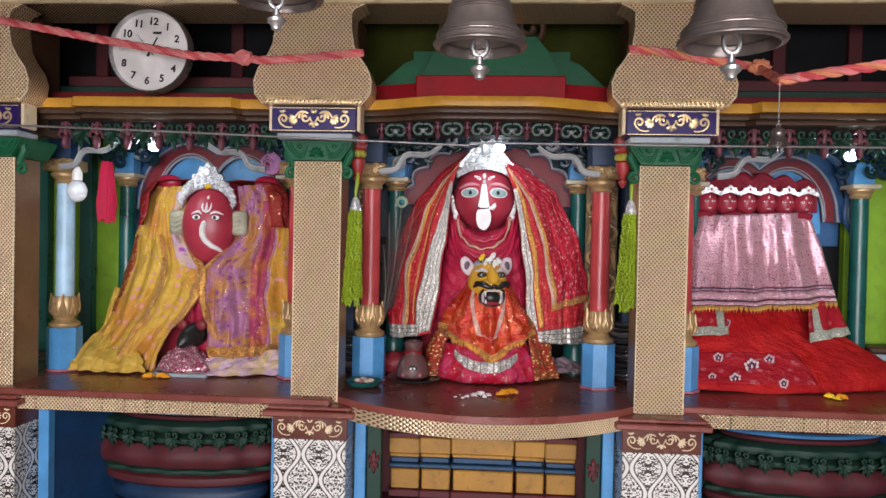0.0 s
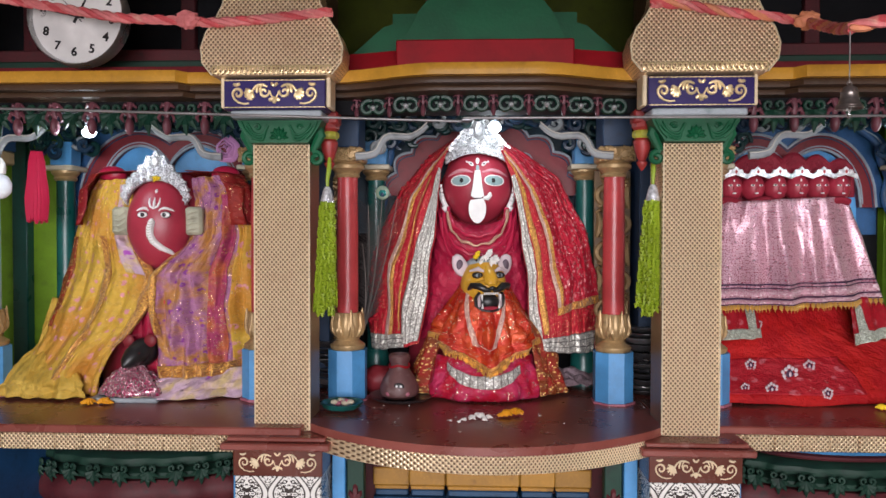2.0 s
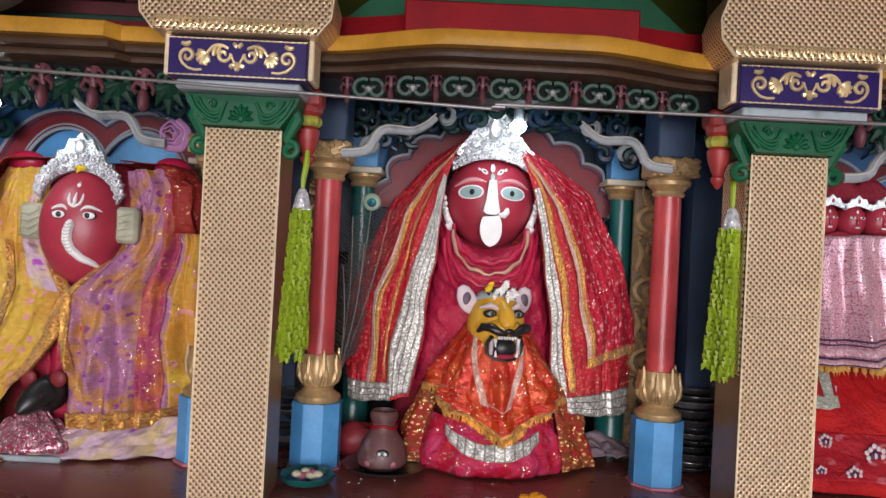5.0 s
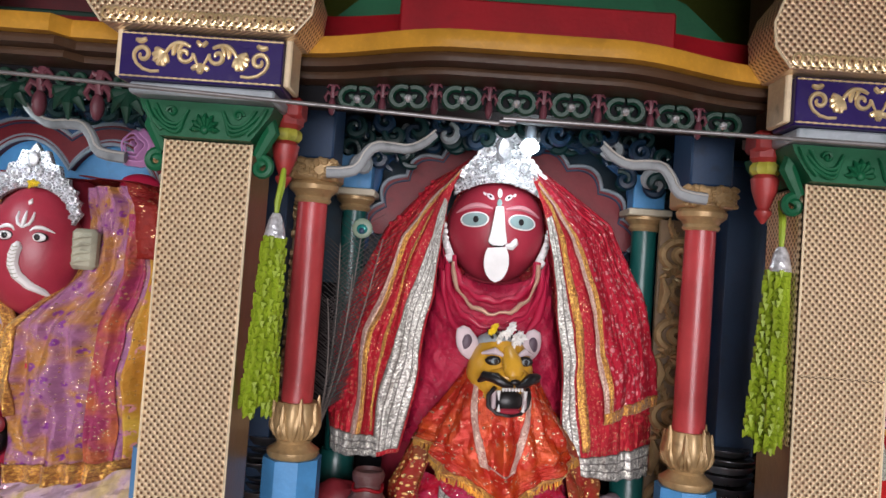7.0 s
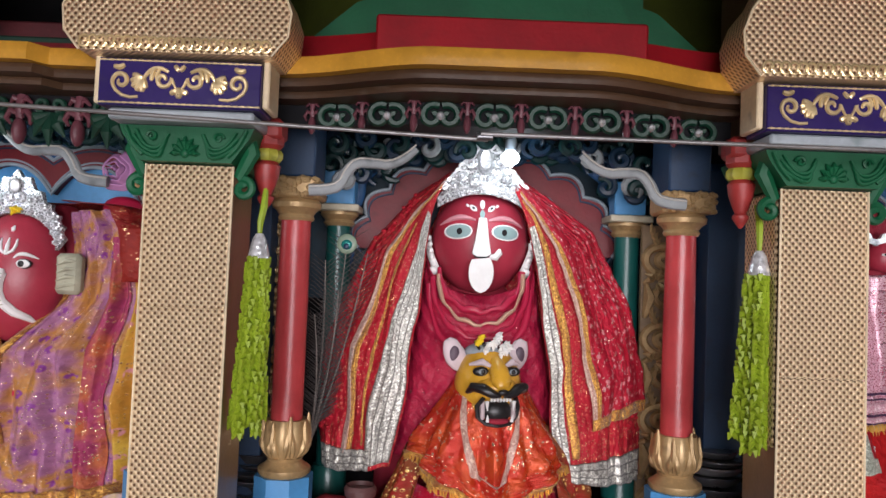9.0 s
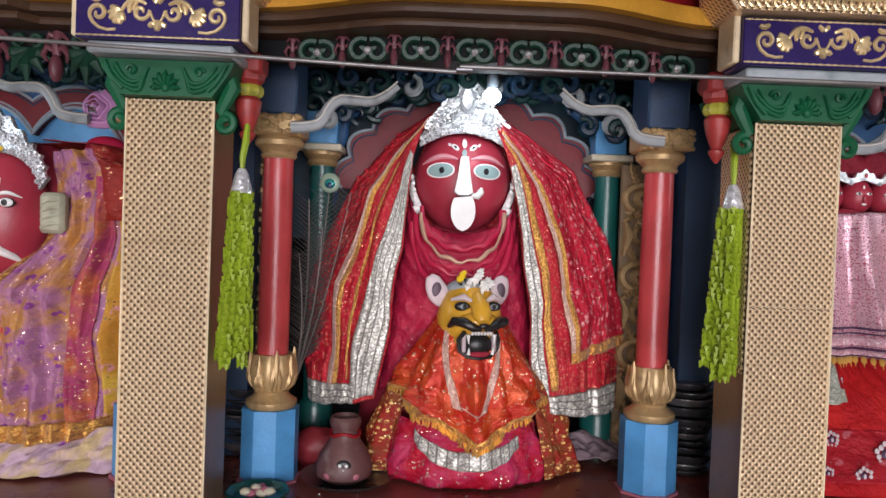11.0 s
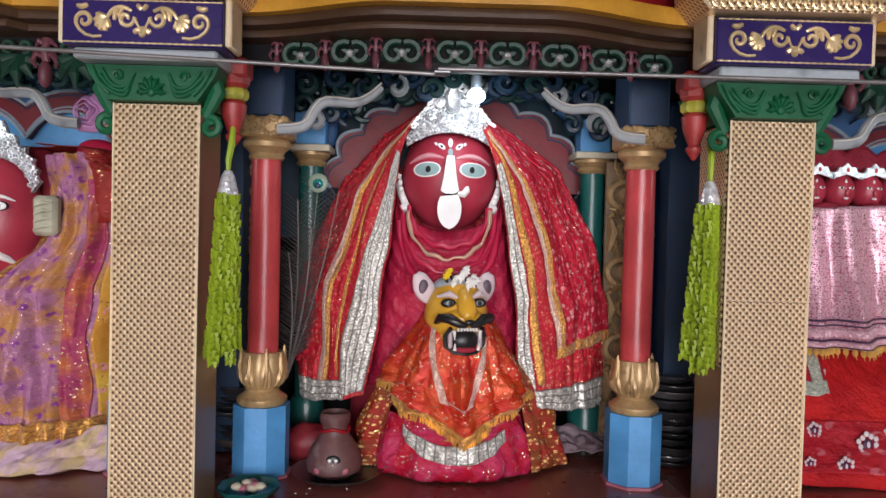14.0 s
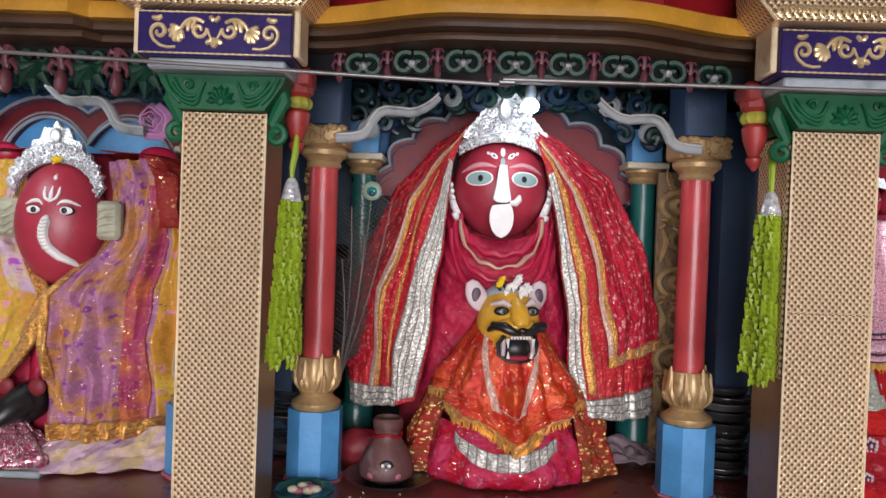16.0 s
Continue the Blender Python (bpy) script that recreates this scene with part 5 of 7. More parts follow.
def crown_centre():
    c = empty("crown", (CX, 2.86, 1.69), "tall openwork silver crown with scrolls and flower bosses", "crown")

    def brow(x):
        return 1.690 + 0.034 * (1 - (x / 0.110) ** 2)

    def band_at(u, v):
        x = -0.110 + 0.22 * u
        return (CX + x, 2.822 + 0.030 * (x / 0.110) ** 2, brow(x) + 0.034 * v)
    part("headband", Shape().grid(band_at, 36, 4), FILIGREE, c, thick=0.004)
    half = [(0.104, 1.735), (0.094, 1.752), (0.078, 1.758), (0.074, 1.776), (0.058, 1.782), (0.054, 1.806), (0.036, 1.814), (0.030, 1.834), (0.016, 1.842), (0.004, 1.862)]
    out = [(CX + 0.004 + a, b) for a, b in half] + [(CX + 0.004 - a, b) for a, b in reversed(half)]
    part("crest", Shape().prism(out, 2.846, 2.852), FILIGREE, c, "pierced backing plate")
    # a chain of small scrolls along the stepped edge
    for m in (-1, 1):
        for k, (a, b) in enumerate(half[:-1]):
            a2, b2 = half[k + 1]
            x, z = CX + 0.004 + m * (a + a2) / 2 * 0.97, (b + b2) / 2
            ring = [(x + 0.0105 * math.cos(q * 0.5) * (1 - q * 0.035), 2.840, z + 0.0105 * math.sin(q * 0.5) * (1 - q * 0.035)) for q in range(20)]
            part("scroll", Shape().tube(ring, 0.0032, 6), SILVER, c)
    # central flame leaf and its side volutes
    leaf = [(0.0, 1.858), (0.009, 1.842), (0.020, 1.822), (0.023, 1.800), (0.015, 1.782), (0.0, 1.774)]
    s = Shape()
    n = len(leaf) * 2 - 2
    rim = [(CX + 0.004 + a, b) for a, b in leaf] + [(CX + 0.004 - a, b) for a, b in reversed(leaf[1:-1])]
    verts = [(x, 2.842, z) for x, z in rim] + [(CX + 0.004 + (x - CX - 0.004) * 0.6, 2.826, 1.812 + (z - 1.812) * 0.7) for x, z in rim] + [(CX + 0.004, 2.830, 1.812)]
    s.add(verts, [(k, (k + 1) % n, n + (k + 1) % n, n + k) for k in range(n)] + [(n + k, n + (k + 1) % n, 2 * n) for k in range(n)])
    part("leaf", s, SILVER, c)
    for m in (-1, 1):
        pts = [(CX + 0.004 + m * (0.036 + 0.014 * (1 - q / 26) * math.cos(q * 0.42 + 2.6)), 2.836, 1.802 + 0.014 * (1 - q / 26) * math.sin(q * 0.42 + 2.6)) for q in range(22)]
        part("volute", Shape().tube(pts, 0.0042, 7), SILVER, c)
    for x, z, r in ((-0.018, 1.760, 0.020), (0.026, 1.757, 0.020), (-0.052, 1.768, 0.015), (0.058, 1.766, 0.015), (-0.068, 1.745, 0.016), (0.074, 1.744, 0.016), (0.004, 1.740, 0.013), (-0.040, 1.740, 0.014), (0.046, 1.740, 0.014)):
        part("boss", lobed(CX + x, 2.840, z, r, 6), SILVER, c)
    rng = random.Random(3)
    s = Shape()
    for row in range(4):
        for k in range(30):
            x = -0.106 + 0.212 * (k + 0.5 * (row % 2)) / 29.5
            if rng.random() < 0.2:
                continue
            s.ball((CX + x, 2.8195 + 0.030 * (x / 0.110) ** 2, brow(x) + 0.004 + 0.0088 * row + rng.uniform(-0.0015, 0.0015)), (0.0042, 0.0042, 0.0042) if rng.random() < 0.8 else (0.0065, 0.006, 0.006), 6, 4)
    part("filigree", s, SILVER, c, "beaded silver filigree", kind="stuff")
    return c


crown_centre()

LIN = [(0.0, (0.030, 2.835, 1.735)), (0.12, (0.012, 2.815, 1.665)), (0.38, (-0.003, 2.775, 1.485)), (0.70, (-0.023, 2.75, 1.29)), (1.0, (-0.055, 2.74, 1.088))]
LOUT = [(0.0, (0.060, 2.90, 1.790)), (0.12, (-0.030, 2.89, 1.724)), (0.30, (-0.138, 2.89, 1.600)), (0.62, (-0.242, 2.88, 1.351)), (0.88, (-0.246, 2.90, 1.155)), (1.0, (-0.240, 2.88, 1.050))]
RIN = [(0.0, (0.215, 2.835, 1.735)), (0.12, (0.245, 2.815, 1.66)), (0.38, (0.282, 2.775, 1.45)), (0.70, (0.300, 2.75, 1.26)), (1.0, (0.318, 2.74, 1.075))]
ROUT = [(0.0, (0.200, 2.90, 1.790)), (0.10, (0.295, 2.89, 1.732)), (0.22, (0.415, 2.89, 1.645)), (0.48, (0.505, 2.88, 1.467)), (0.72, (0.548, 2.88, 1.309)), (0.92, (0.548, 2.89, 1.160)), (1.0, (0.540, 2.87, 1.045))]


def panel(inn, out, seed, fold=0.012, belly=0.05):
    def at(u, v):
        a, b = Vector(curve_at(inn, v)), Vector(curve_at(out, v))
        p = a.lerp(b, u)
        p.y = a.y + (b.y - a.y) * (u ** 1.7) - belly * math.sin(math.pi * min(1, u * 1.1)) * (0.3 + 0.7 * v) * 0.5
        k = smooth(0.05, 0.6, v)
        f = math.sin(u * 21 + 1.6 * wave(u * 3, v * 1.5, seed) + seed) * 0.6 + math.sin(u * 47 + 3 * wave(u * 2, v * 2, seed + 4)) * 0.25
        stiff = 0.25 + 0.75 * smooth(0.15, 0.45, u)
        p.y -= fold * k * f * (1 - 0.4 * u) * stiff
        p.y -= 0.010 * smooth(0.55, 0.8, u) * wave(u * 26, v * 30, seed)
        p.y -= 0.009 * k * crease(u * 1.6, v, seed) * stiff
        p.x += 0.004 * k * math.sin(v * 16 + u * 9 + seed) + 0.003 * wave(u * 9, v * 14, seed)
        p.z += 0.004 * wave(u * 7, v * 8, seed + 9)
        return tuple(p)
    return at


veil = empty("veil", (CX, 2.85, 1.05), "red net veil with silver and gold borders draped over the statue", "veil")
PL, PR = panel(LIN, LOUT, 1.3), panel(RIN, ROUT, 4.1)
part("left_drape", Shape().grid(PL, 60, 80, size=(0.30, 0.75)), VEIL, veil, thick=0.003)
part("right_drape", Shape().grid(PR, 70, 80, size=(0.36, 0.78)), VEIL, veil, thick=0.003)
cap = Shape().grid(lambda u, v: (CX + (0.02 + 0.10 * v ** 0.7) * math.cos(math.pi * u) * 1.05, 2.90 + 0.05 * math.sin(math.pi * u), 1.80 - 0.09 * v), 24, 8, size=(0.3, 0.15))
part("crown_cover", cap, VEIL, veil, thick=0.003)
# borders of the near panel
part("silver_border", Shape().grid(lay(PL, lambda v: 0.02, lambda v: 0.20 + 0.16 * smooth(0.1, 0.9, v), 0.12, 0.985, 0.006), 20, 80, size=(0.07, 0.66)), SILVER_LACE, veil, "wide silver lace border", thick=0.002)
part("gold_border", Shape().grid(lay(PL, lambda v: 0.54 - 0.20 * (1 - smooth(0, .25, v)), lambda v: 0.60 - 0.20 * (1 - smooth(0, .25, v)), 0.02, 0.95, 0.006), 8, 80, size=(0.03, 0.7)), GOLD_LACE, veil, "narrow gold lace", thick=0.002)
part("pale_border", Shape().grid(lay(PL, lambda v: 0.60 - 0.20 * (1 - smooth(0, .25, v)), lambda v: 0.65 - 0.20 * (1 - smooth(0, .25, v)), 0.0, 0.95, 0.007), 8, 80, size=(0.02, 0.7)), PALE_LACE, veil, "pale pink lace", thick=0.002)
part("gold_border", Shape().grid(lay(PL, lambda v: 0.40, lambda v: 0.43, 0.18, 0.93, 0.006), 6, 70, size=(0.015, 0.6)), GOLD_LACE, veil, "narrow gold lace", thick=0.002)
part("silver_hem", Shape().grid(lay(PL, 0.30, 0.98, 0.94, 1.0, 0.007), 50, 8, size=(0.18, 0.042)), SILVER_HEM, veil, "silver lace hem", thick=0.002)
# borders of the far panel
part("silver_border", Shape().grid(lay(PR, 0.01, 0.13, 0.14, 0.99, 0.006), 14, 80, size=(0.03, 0.66)), SILVER_LACE, veil, "silver lace border", thick=0.002)
part("gold_border", Shape().grid(lay(PR, 0.15, 0.23, 0.05, 0.93, 0.006), 14, 80, size=(0.03, 0.66)), GOLD_LACE, veil, "gold lace border", thick=0.002)
part("silver_hem", Shape().grid(lay(PR, 0.02, 0.99, 0.945, 1.0, 0.007), 60, 8, size=(0.25, 0.042)), SILVER_HEM, veil, "silver lace hem", thick=0.002)
# an upper layer over the far shoulder
UP = lay(PR, lambda v: 0.34 + 0.03 * v - 0.14 * (1 - smooth(0, 0.3, v)), 0.995, 0.03, 0.845, 0.014)
part("upper_layer", Shape().grid(UP, 60, 70, size=(0.26, 0.62)), VEIL_FLORAL, veil, "red floral upper layer", thick=0.003)
part("pale_border", Shape().grid(lay(UP, 0.0, 0.07, 0.0, 0.98, 0.004), 10, 70, size=(0.03, 0.6)), PALE_LACE, veil, "pale pink lace", thick=0.002)
part("gold_border", Shape().grid(lay(UP, 0.07, 0.14, 0.0, 0.98, 0.004), 10, 70, size=(0.03, 0.6)), GOLD_LACE, veil, "gold lace border", thick=0.002)
part("gold_hem", Shape().grid(lay(UP, 0.0, 1.0, 0.955, 1.0, 0.005), 50, 6, size=(0.26, 0.03)), GOLD_LACE, veil, "gold lace hem", thick=0.002)
def lining(u, v):
    a, b = Vector(curve_at(LOUT, v)), Vector(curve_at(ROUT, v))
    q = a.lerp(b, 0.20 + 0.60 * u)
    return (q.x, 2.945 + 0.006 * math.sin(u * 40), q.z - 0.01)


part("lining", Shape().grid(lining, 50, 30, size=(0.6, 0.75)), VEIL, veil, thick=0.003)
rng = random.Random(8)
s = Shape()
for k in range(150):
    P = PL if k % 2 else PR
    x, y, z = P(rng.uniform(0.78, 1.0), rng.uniform(0.12, 0.9))
    s.ball((x, y - 0.004, z), (0.0065, 0.005, 0.005), 6, 4)
part("net_texture", s, VEIL, veil, "knotted net texture", kind="stuff")


def blouse(u, v):
    a = math.pi * u
    x = CX - (0.128 + 0.075 * v) * math.cos(a)
    z = 1.565 - 0.085 * math.sin(a) * (1 - v) - 0.47 * v
    y = 2.865 - (0.075 + 0.045 * math.sin(math.pi * min(1.0, v * 0.9))) * math.sin(a) ** 0.8
    swag = math.sin((z + 0.13 * math.sin(a)) * 120 + 2.0 * wave(u * 2, v * 2, 7)) * 0.012 * math.exp(-3.2 * v)
    pleat = math.sin(u * 40 + 2 * wave(u * 3, v * 3, 3)) * 0.006 * v
    return (x, y - swag - 0.5 * pleat - 0.005 * crease(u * 1.2, v * 1.0, 3.3), z)


cloth = empty("body_cloth", (CX, 2.80, 1.09), "crimson satin cloth swathed in folds round the statue's body", "cloth")
part("satin", Shape().grid(blouse, 60, 90, size=(0.45, 0.45)), CRIMSON_SATIN, cloth, thick=0.003)
TRIM = brocade("dull_gold_trim", (0.36, 0.13, 0.09), (0.62, 0.38, 0.26), 190, 0.35, 0.45, 0.6)


def swag(half, top, depth, y, r, mat, name, label=""):
    pts = [(CX - half * math.cos(math.pi * t / 24), y + 0.055 * (1 - math.sin(math.pi * t / 24)), top - depth * math.sin(math.pi * t / 24) ** 0.9 + 0.004 * math.sin(t * 1.7 + depth * 90)) for t in range(25)]
    part(name, Shape().tube(pts, [r * (0.75 + 0.25 * math.sin(t * 0.9 + depth * 50)) for t in range(25)], 10), mat, cloth, label)


swag(0.100, 1.530, 0.115, 2.735, 0.0058, TRIM, "trim", "dull gold trim across the chest")
swag(0.098, 1.540, 0.096, 2.756, 0.010, CRIMSON_SATIN, "fold")
swag(0.112, 1.520, 0.138, 2.752, 0.009, CRIMSON_SATIN, "fold")
swag(0.120, 1.500, 0.165, 2.752, 0.010, CRIMSON_SATIN, "fold")


# ---- the lion mount and its shawls ----
def lion():
    s = Shape()
    c = (0.155, 2.705, 1.285)
    X = 0.155

    def warp(d):
        k = 1.0 - 0.16 * smooth(-0.1, -1.0, d.z)
        return Vector((d.x * k, d.y * (1.0 - 0.1 * d.z), d.z))
    s.ball(c, (0.074, 0.075, 0.088), 28, 18, 0, warp)
    s.ball((X, 2.655, 1.286), (0.050, 0.045, 0.027), 18, 10, 0)
    s.ball((X, 2.675, 1.225), (0.054, 0.036, 0.045), 18, 10, 0)
    s.tube([(X, 2.655, 1.345), (X, 2.632, 1.322), (X, 2.612, 1.302), (X, 2.604, 1.290)], [0.012, 0.022, 0.022, 0.012], 12, 0, 0.55)
    for m in (-1, 1):
        # pointed ears with dark hollows
        s.tube([(X + m * (0.056 + 0.028 * math.sin(math.pi * t / 20)), 2.715 + 0.0013 * t, 1.318 + 0.0068 * t) for t in range(11)], [0.012 + 0.013 * math.sin(math.pi * (t / 10) ** 0.8) if t < 10 else 0.002 for t in range(11)], 20, 6, 0.45)
        s.ball((X + m * 0.077, 2.7125, 1.350), (0.012, 0.005, 0.019), 12, 8, 7)
        # eyes under pale brows
        s.ball((X + m * 0.036, 2.647, 1.321), (0.0185, 0.010, 0.0105), 14, 8, 3)
        s.ball((X + m * 0.035, 2.640, 1.321), (0.0095, 0.006, 0.0066), 12, 8, 5)
        s.ball((X + m * 0.034, 2.635, 1.321), (0.0050, 0.003, 0.0056), 10, 6, 3)
        s.tube([(X + m * 0.014, 2.640, 1.332), (X + m * 0.034, 2.644, 1.342), (X + m * 0.058, 2.662, 1.334)], [0.003, 0.008, 0.003], 8, 6)
        # black lips over the fangs
        s.tube([(X + m * 0.004, 2.604, 1.270), (X + m * 0.020, 2.606, 1.274), (X + m * 0.040, 2.616, 1.287), (X + m * 0.057, 2.632, 1.288), (X + m * 0.064, 2.650, 1.272)], [0.005, 0.0105, 0.0135, 0.012, 0.005], 10, 3)
        s.tube([(X + m * 0.036, 2.622, 1.262), (X + m * 0.046, 2.634, 1.240), (X + m * 0.043, 2.636, 1.212), (X + m * 0.026, 2.628, 1.196), (X, 2.624, 1.192)], 0.0052, 8, 3)
        s.box(min(X + m * 0.030, X + m * 0.039), max(X + m * 0.030, X + m * 0.039), 2.624, 2.645, 1.206, 1.256, 0.004, 6)
        s.tube([(X + m * 0.030, 2.616, 1.256), (X + m * 0.029, 2.614, 1.232)], [0.0052, 0.001], 8, 2)
        s.tube([(X + m * 0.027, 2.618, 1.204), (X + m * 0.028, 2.615, 1.222)], [0.0045, 0.001], 8, 2)
    s.ball((X, 2.642, 1.226), (0.034, 0.024, 0.032), 16, 10, 3)
    s.ball((X, 2.630, 1.203), (0.026, 0.014, 0.009), 14, 8, 4)
    for k in range(7):
        s.ball((X - 0.021 + 0.007 * k, 2.614, 1.259), (0.0034, 0.004, 0.0055), 8, 6, 2)
    s.ball((X, 2.600, 1.280), (0.012, 0.006, 0.0075), 10, 6, 3)
    for k in range(5):
        s.tube([(X - 0.030 + 0.015 * k, 2.672 + 0.004 * abs(k - 2), 1.366), (X - 0.034 + 0.017 * k, 2.700, 1.380)], [0.0035, 0.0045], 6, 3)
    s.ball((X, 2.718, 1.354), (0.052, 0.050, 0.024), 18, 10, 5)
    # a short lower jaw; the head looks a little to one side
    s.v = [(x, y, z if z > 1.30 else 1.30 - (1.30 - z) * 0.84) for x, y, z in s.v]
    k, q = math.cos(radians(15)), math.sin(radians(15))
    s.v = [(X + (x - X) * k - (y - 2.705) * q, 2.705 + (x - X) * q + (y - 2.705) * k, z) for x, y, z in s.v]
    return solid("lion_statue", s, [LION_YELLOW, LION_YELLOW, WHITE, BLACK, IDOL_RED, SLATE, EAR_PINK, paint("dark_mauve_paint", (0.10, 0.065, 0.09), 0.5, 0.3)], (0.155, 2.70, 1.2),
                 "yellow-painted roaring lion statue with black lips and grey ears", "statue")


lion()


def flower(r, petals, material, heart=None, seed=0):
    rng = random.Random(seed)
    s = Shape()
    for j in range(petals):
        a = 2 * math.pi * j / petals + rng.uniform(-0.2, 0.2)
        t = rng.uniform(0.35, 1.0)
        d = Vector((math.cos(a), math.sin(a), 0))
        q = d * r * t
        s.tube([(0, 0, r * 0.2), tuple(q * 0.5 + Vector((0, 0, r * 0.45))), tuple(q + Vector((0, 0, r * rng.uniform(0.1, 0.4))))], [r * 0.10, r * 0.30, r * 0.06], 5)
    return s


head_flowers = empty("flower_offering", (0.16, 2.70, 1.375), "white and yellow blossoms laid on the lion's head", "flowers", "flower offerings")
mesh_w = flower(0.020, 9, None, seed=1).mesh("blossom", [PETAL_WHITE])
mesh_y = flower(0.016, 12, None, seed=2).mesh("blossom", [PETAL_YELLOW])
for x, y, z, m in ((0.172, 2.675, 1.378, mesh_w), (0.185, 2.665, 1.362, mesh_w), (0.157, 2.668, 1.366, mesh_w), (0.178, 2.690, 1.386, mesh_w), (0.195, 2.68, 1.368, mesh_w), (0.140, 2.675, 1.386, mesh_y), (0.134, 2.672, 1.376, mesh_y)):
    ob = place_part("blossom", m, head_flowers, x, y, z, rz=x * 30)
    ob.rotation_euler = (1.1, 0, x * 30)


def bell_cloth(cx, cy, rows, a0, a1, fold, freq, seed, drop=None):
    """A sheet wrapped round a vertical axis. rows: (v, (rx, ry, z))."""
    def at(u, v):
        rx, ry, z = curve_at(rows, v)
        a = radians(a0 + (a1 - a0) * u)
        k = fold * smooth(0.0, 0.5, v)
        f = 1 + k * (math.sin(u * freq + 2.2 * wave(u * 4, v * 2, seed)) + 0.45 * math.sin(u * freq * 2.3 + seed + 3 * wave(u * 3, v * 3, seed)))
        f += 0.9 * k * crease(u * 2.2, v, seed, 4.0)
        zz = z - (drop(u) * v if drop else 0.0) + 0.004 * wave(u * 9, v * 7, seed)
        return (cx + rx * f * math.cos(a), cy + ry * f * math.sin(a), zz)
    return at


rows = [(0.0, (0.160, 0.100, 1.060)), (0.5, (0.175, 0.118, 1.010)), (0.85, (0.190, 0.130, 0.955)), (1.0, (0.182, 0.122, 0.926))]
skirt = empty("lion_skirt", (0.155, 2.74, TOP), "deep red satin skirt with a silver band round the lion", "cloth")
SK = bell_cloth(0.155, 2.74, rows, 160, 380, 0.035, 34, 2.0)
part("satin", Shape().grid(SK, 110, 24, size=(0.6, 0.16)), RED_SATIN, skirt, thick=0.003)


def sash(s_, t):
    u = 0.30 + 0.40 * s_
    x, y, z = SK(u, max(0.0, 0.16 + 0.38 * math.sin(math.pi * min(1.0, s_ * 0.95)) ** 0.8 + 0.24 * t))
    return (x, y - 0.007, z)


part("silver_band", Shape().grid(sash, 60, 10, size=(0.2, 0.05)), SILVER_LACE, skirt, "silver lace band", thick=0.002)
rows = [(0.0, (0.10, 0.06, 1.225)), (0.3, (0.185, 0.085, 1.13)), (0.65, (0.222, 0.115, 1.02)), (1.0, (0.245, 0.130, 0.930))]
TN = bell_cloth(0.165, 2.765, rows, 150, 392, 0.055, 40, 5.0)
net = empty("tinsel_shawl", (0.165, 2.765, TOP), "gold-flecked red tinsel net hanging beside the lion", "cloth")
part("net", Shape().grid(lay(TN, 0.0, 0.30, 0, 1, 0), 50, 40, size=(0.25, 0.35)), TINSEL, net, thick=0.002)
part("net", Shape().grid(lay(TN, 0.68, 1.0, 0, 1, 0), 50, 40, size=(0.25, 0.35)), TINSEL, net, thick=0.002)
rows = [(0.0, (0.078, 0.070, 1.290)), (0.25, (0.114, 0.104, 1.222)), (0.6, (0.150, 0.132, 1.145)), (1.0, (0.162, 0.146, 1.112))]


def shawl_drop(u):
    return 0.112 * max(0.0, 1 - abs(u - 0.53) / 0.40) ** 1.15 - 0.018


SH = bell_cloth(0.157, 2.735, rows, 168, 372, 0.085, 26, 8.0, shawl_drop)
shawl = empty("lion_shawl", (0.157, 2.735, 1.0), "orange-red satin shawl with gold fringe round the lion's neck", "cloth")
part("satin", Shape().grid(SH, 110, 50, size=(0.5, 0.24)), ORANGE_SATIN, shawl, thick=0.003)
for (a, b) in (((0.32, 0.06), (0.45, 0.62)), ((0.455, 0.58), (0.56, 0.60)), ((0.56, 0.60), (0.70, 0.10))):
    def strip(s_, t, a=a, b=b):
        u = a[0] + (b[0] - a[0]) * t + 0.035 * (s_ - 0.5)
        v = a[1] + (b[1] - a[1]) * t
        x, y, z = SH(u, v)
        return (x, y - 0.005, z)
    part("pale_border", Shape().grid(strip, 6, 40, size=(0.02, 0.2)), PALE_LACE, shawl, "pale lace stripe", thick=0.002)
part("gold_hem", Shape().grid(lay(SH, 0.0, 1.0, 0.90, 1.0, 0.004), 110, 6, size=(0.5, 0.02)), GOLD_LACE, shawl, "gold lace hem", thick=0.002)
s = Shape()
rng = random.Random(6)
for k in range(130):
    x, y, z = SH(k / 129, 1.0)
    s.tube([(x, y - 0.003, z + 0.004), (x + rng.uniform(-0.004, 0.004), y - 0.006, z - 0.010), (x + rng.uniform(-0.006, 0.006), y - 0.004, z - rng.uniform(0.002, 0.016))], [0.0022, 0.0028, 0.001], 4)
part("fringe", s, GOLD_LACE, shawl, "knotted gold fringe", kind="stuff")


